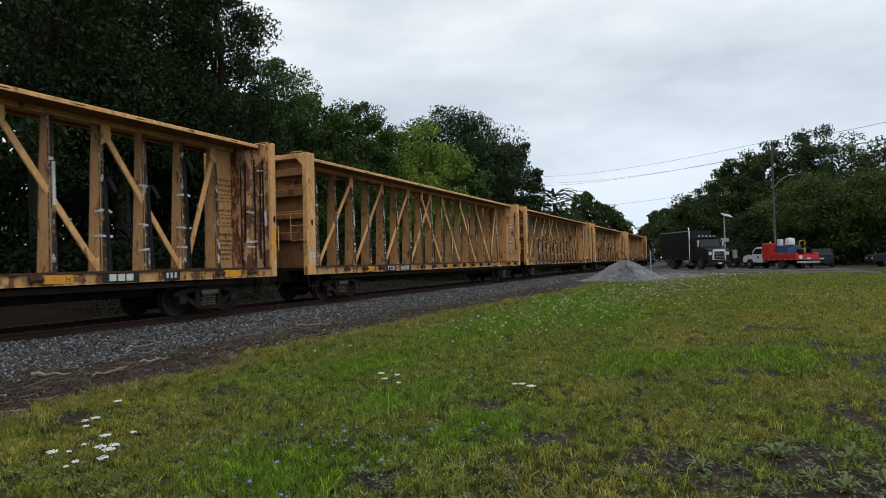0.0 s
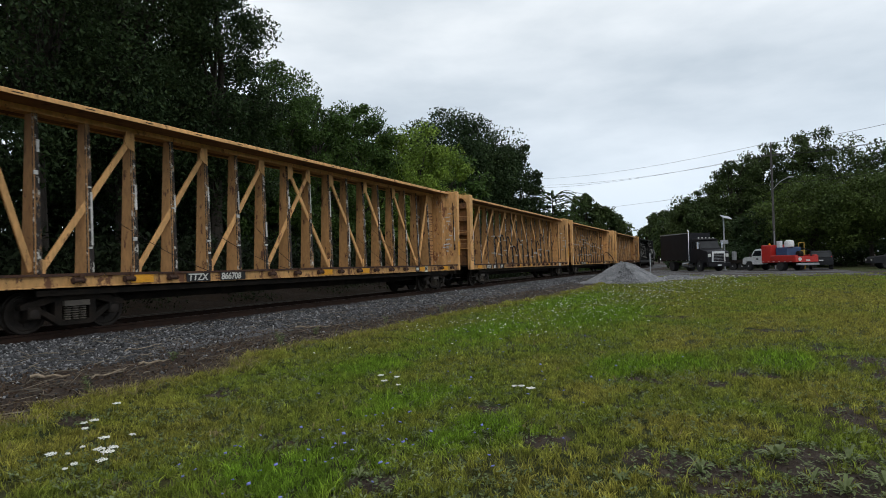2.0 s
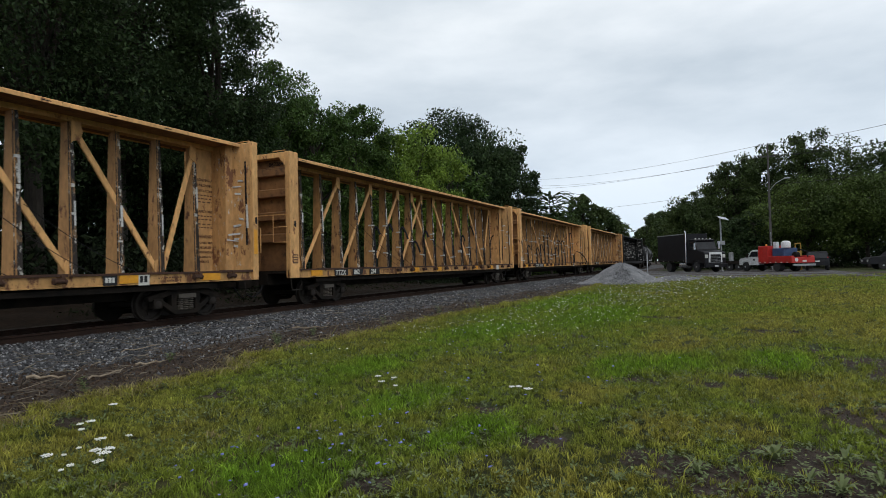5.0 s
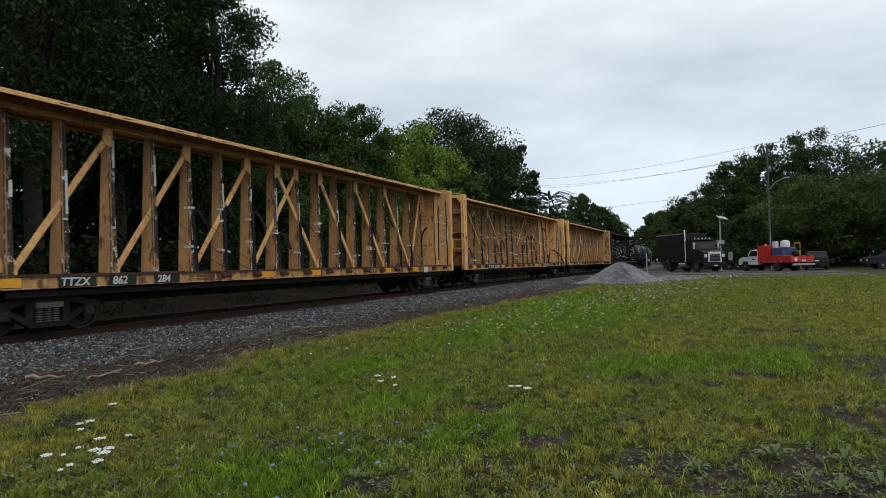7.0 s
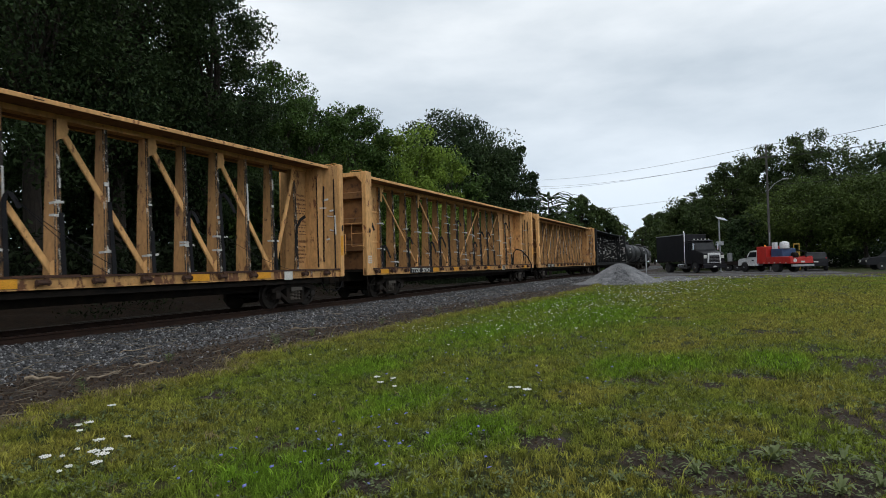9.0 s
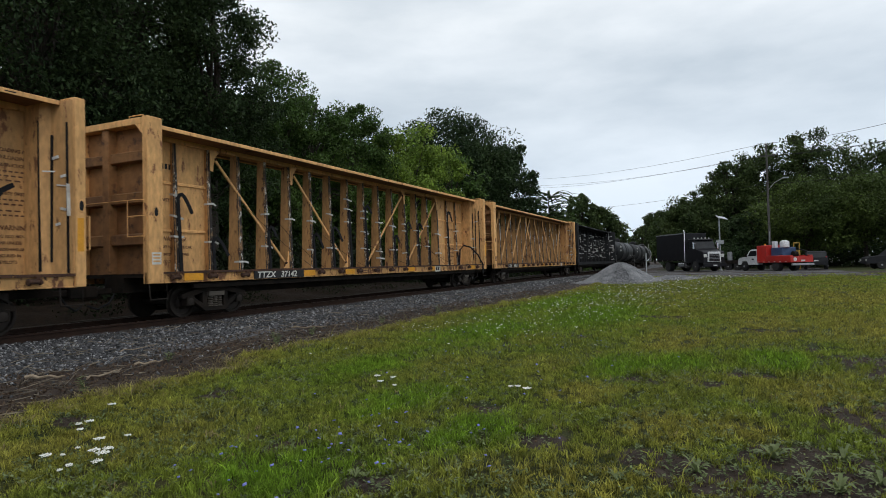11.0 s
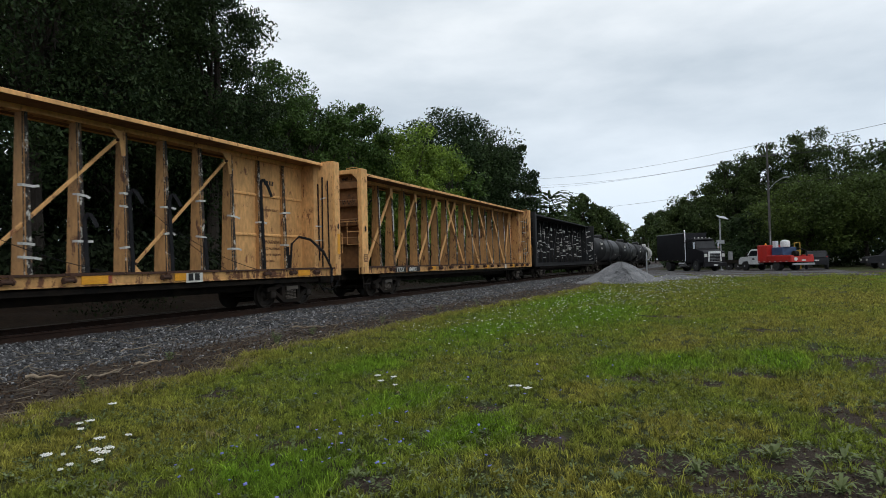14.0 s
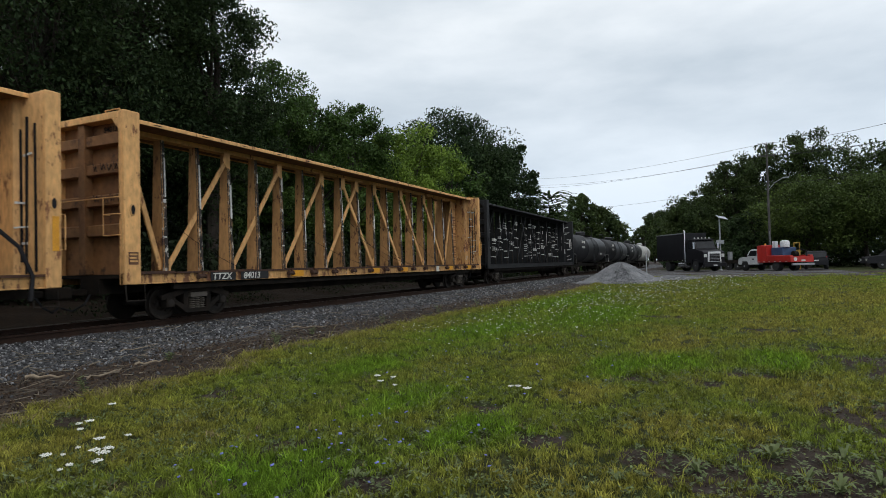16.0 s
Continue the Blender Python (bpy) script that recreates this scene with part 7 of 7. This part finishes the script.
def rosette(x, y, r, seed, label="broad-leaved weed rosette on bare soil"):
    gen = random.Random(seed)
    weed = thing("weed", label, "weed", "weeds on the bare soil", pose(x, y, float(height(x, y)) - 0.005))
    for k in range(16):
        a, ln, w = k * 2.4, r * gen.uniform(0.65, 1.15), r * gen.uniform(0.07, 0.12)
        rise = gen.uniform(0.4, 1.5)
        sh, prev = Shape(), None
        rows = []
        for j in range(5):
            u = j / 4
            c = Vector((math.cos(a) * ln * u, math.sin(a) * ln * u, ln * rise * math.sin(u * 2.2) * 0.6 + 0.008))
            s = Vector((-math.sin(a), math.cos(a), 0)) * w * (math.sin(min(1, u * 1.05) * 2.9) * 0.9 + 0.1)
            rows.append((c - s + Vector((0, 0, w * 0.25)), c, c + s + Vector((0, 0, w * 0.25))))
        sh.v = [tuple(p) for row in rows for p in row]
        sh.f = [(3 * j + q, 3 * j + q + 1, 3 * j + q + 4, 3 * j + q + 3) for j in range(4) for q in (0, 1)]
        part("leaf", sh, WEED_LEAF, weed, smooth=True)


for k, (x, y, r) in enumerate([(5.5, -0.34, 0.16), (5.6, -0.83, 0.14), (4.9, -0.7, 0.13), (5.01, 0.22, 0.13), (5.06, -0.53, 0.10), (5.15, -0.98, 0.12), (4.6, 0.75, 0.09), (6.0, 0.9, 0.09), (6.4, -1.0, 0.11), (4.35, 2.9, 0.09),
                               (3.9, 2.6, 0.09), (5.2, 2.6, 0.09)]):
    rosette(x, y, r, k)
# ---- what moves ----


def run(t):
    """How far the train has rolled towards the camera's left after t seconds."""
    return 5.0784 * t - 0.02052 * t * t + 0.000934 * t ** 3


def motions():
    for car, s0, length in TRAIN:
        rows = []
        for t in np.arange(0, 16.01, 1.0):
            s = s0 - run(t)
            (ax, ay, _), (bx, by, _) = track_at(s + 2.4), track_at(s + length - 2.4)
            a = math.atan2(by - ay, bx - ax)
            rows.append((float(t), pose(ax - 2.4 * math.cos(a), ay - 2.4 * math.sin(a), 0, 0, 0, math.degrees(a))))
        walk(car, rows)
    for wheel in WHEELS:
        at = wheel.matrix_basis.translation.copy()
        walk(wheel, [(float(t), pose(*at) @ Matrix.Rotation(-run(t) / 0.42, 4, "Y")) for t in np.linspace(0, 16, 161)])


motions()
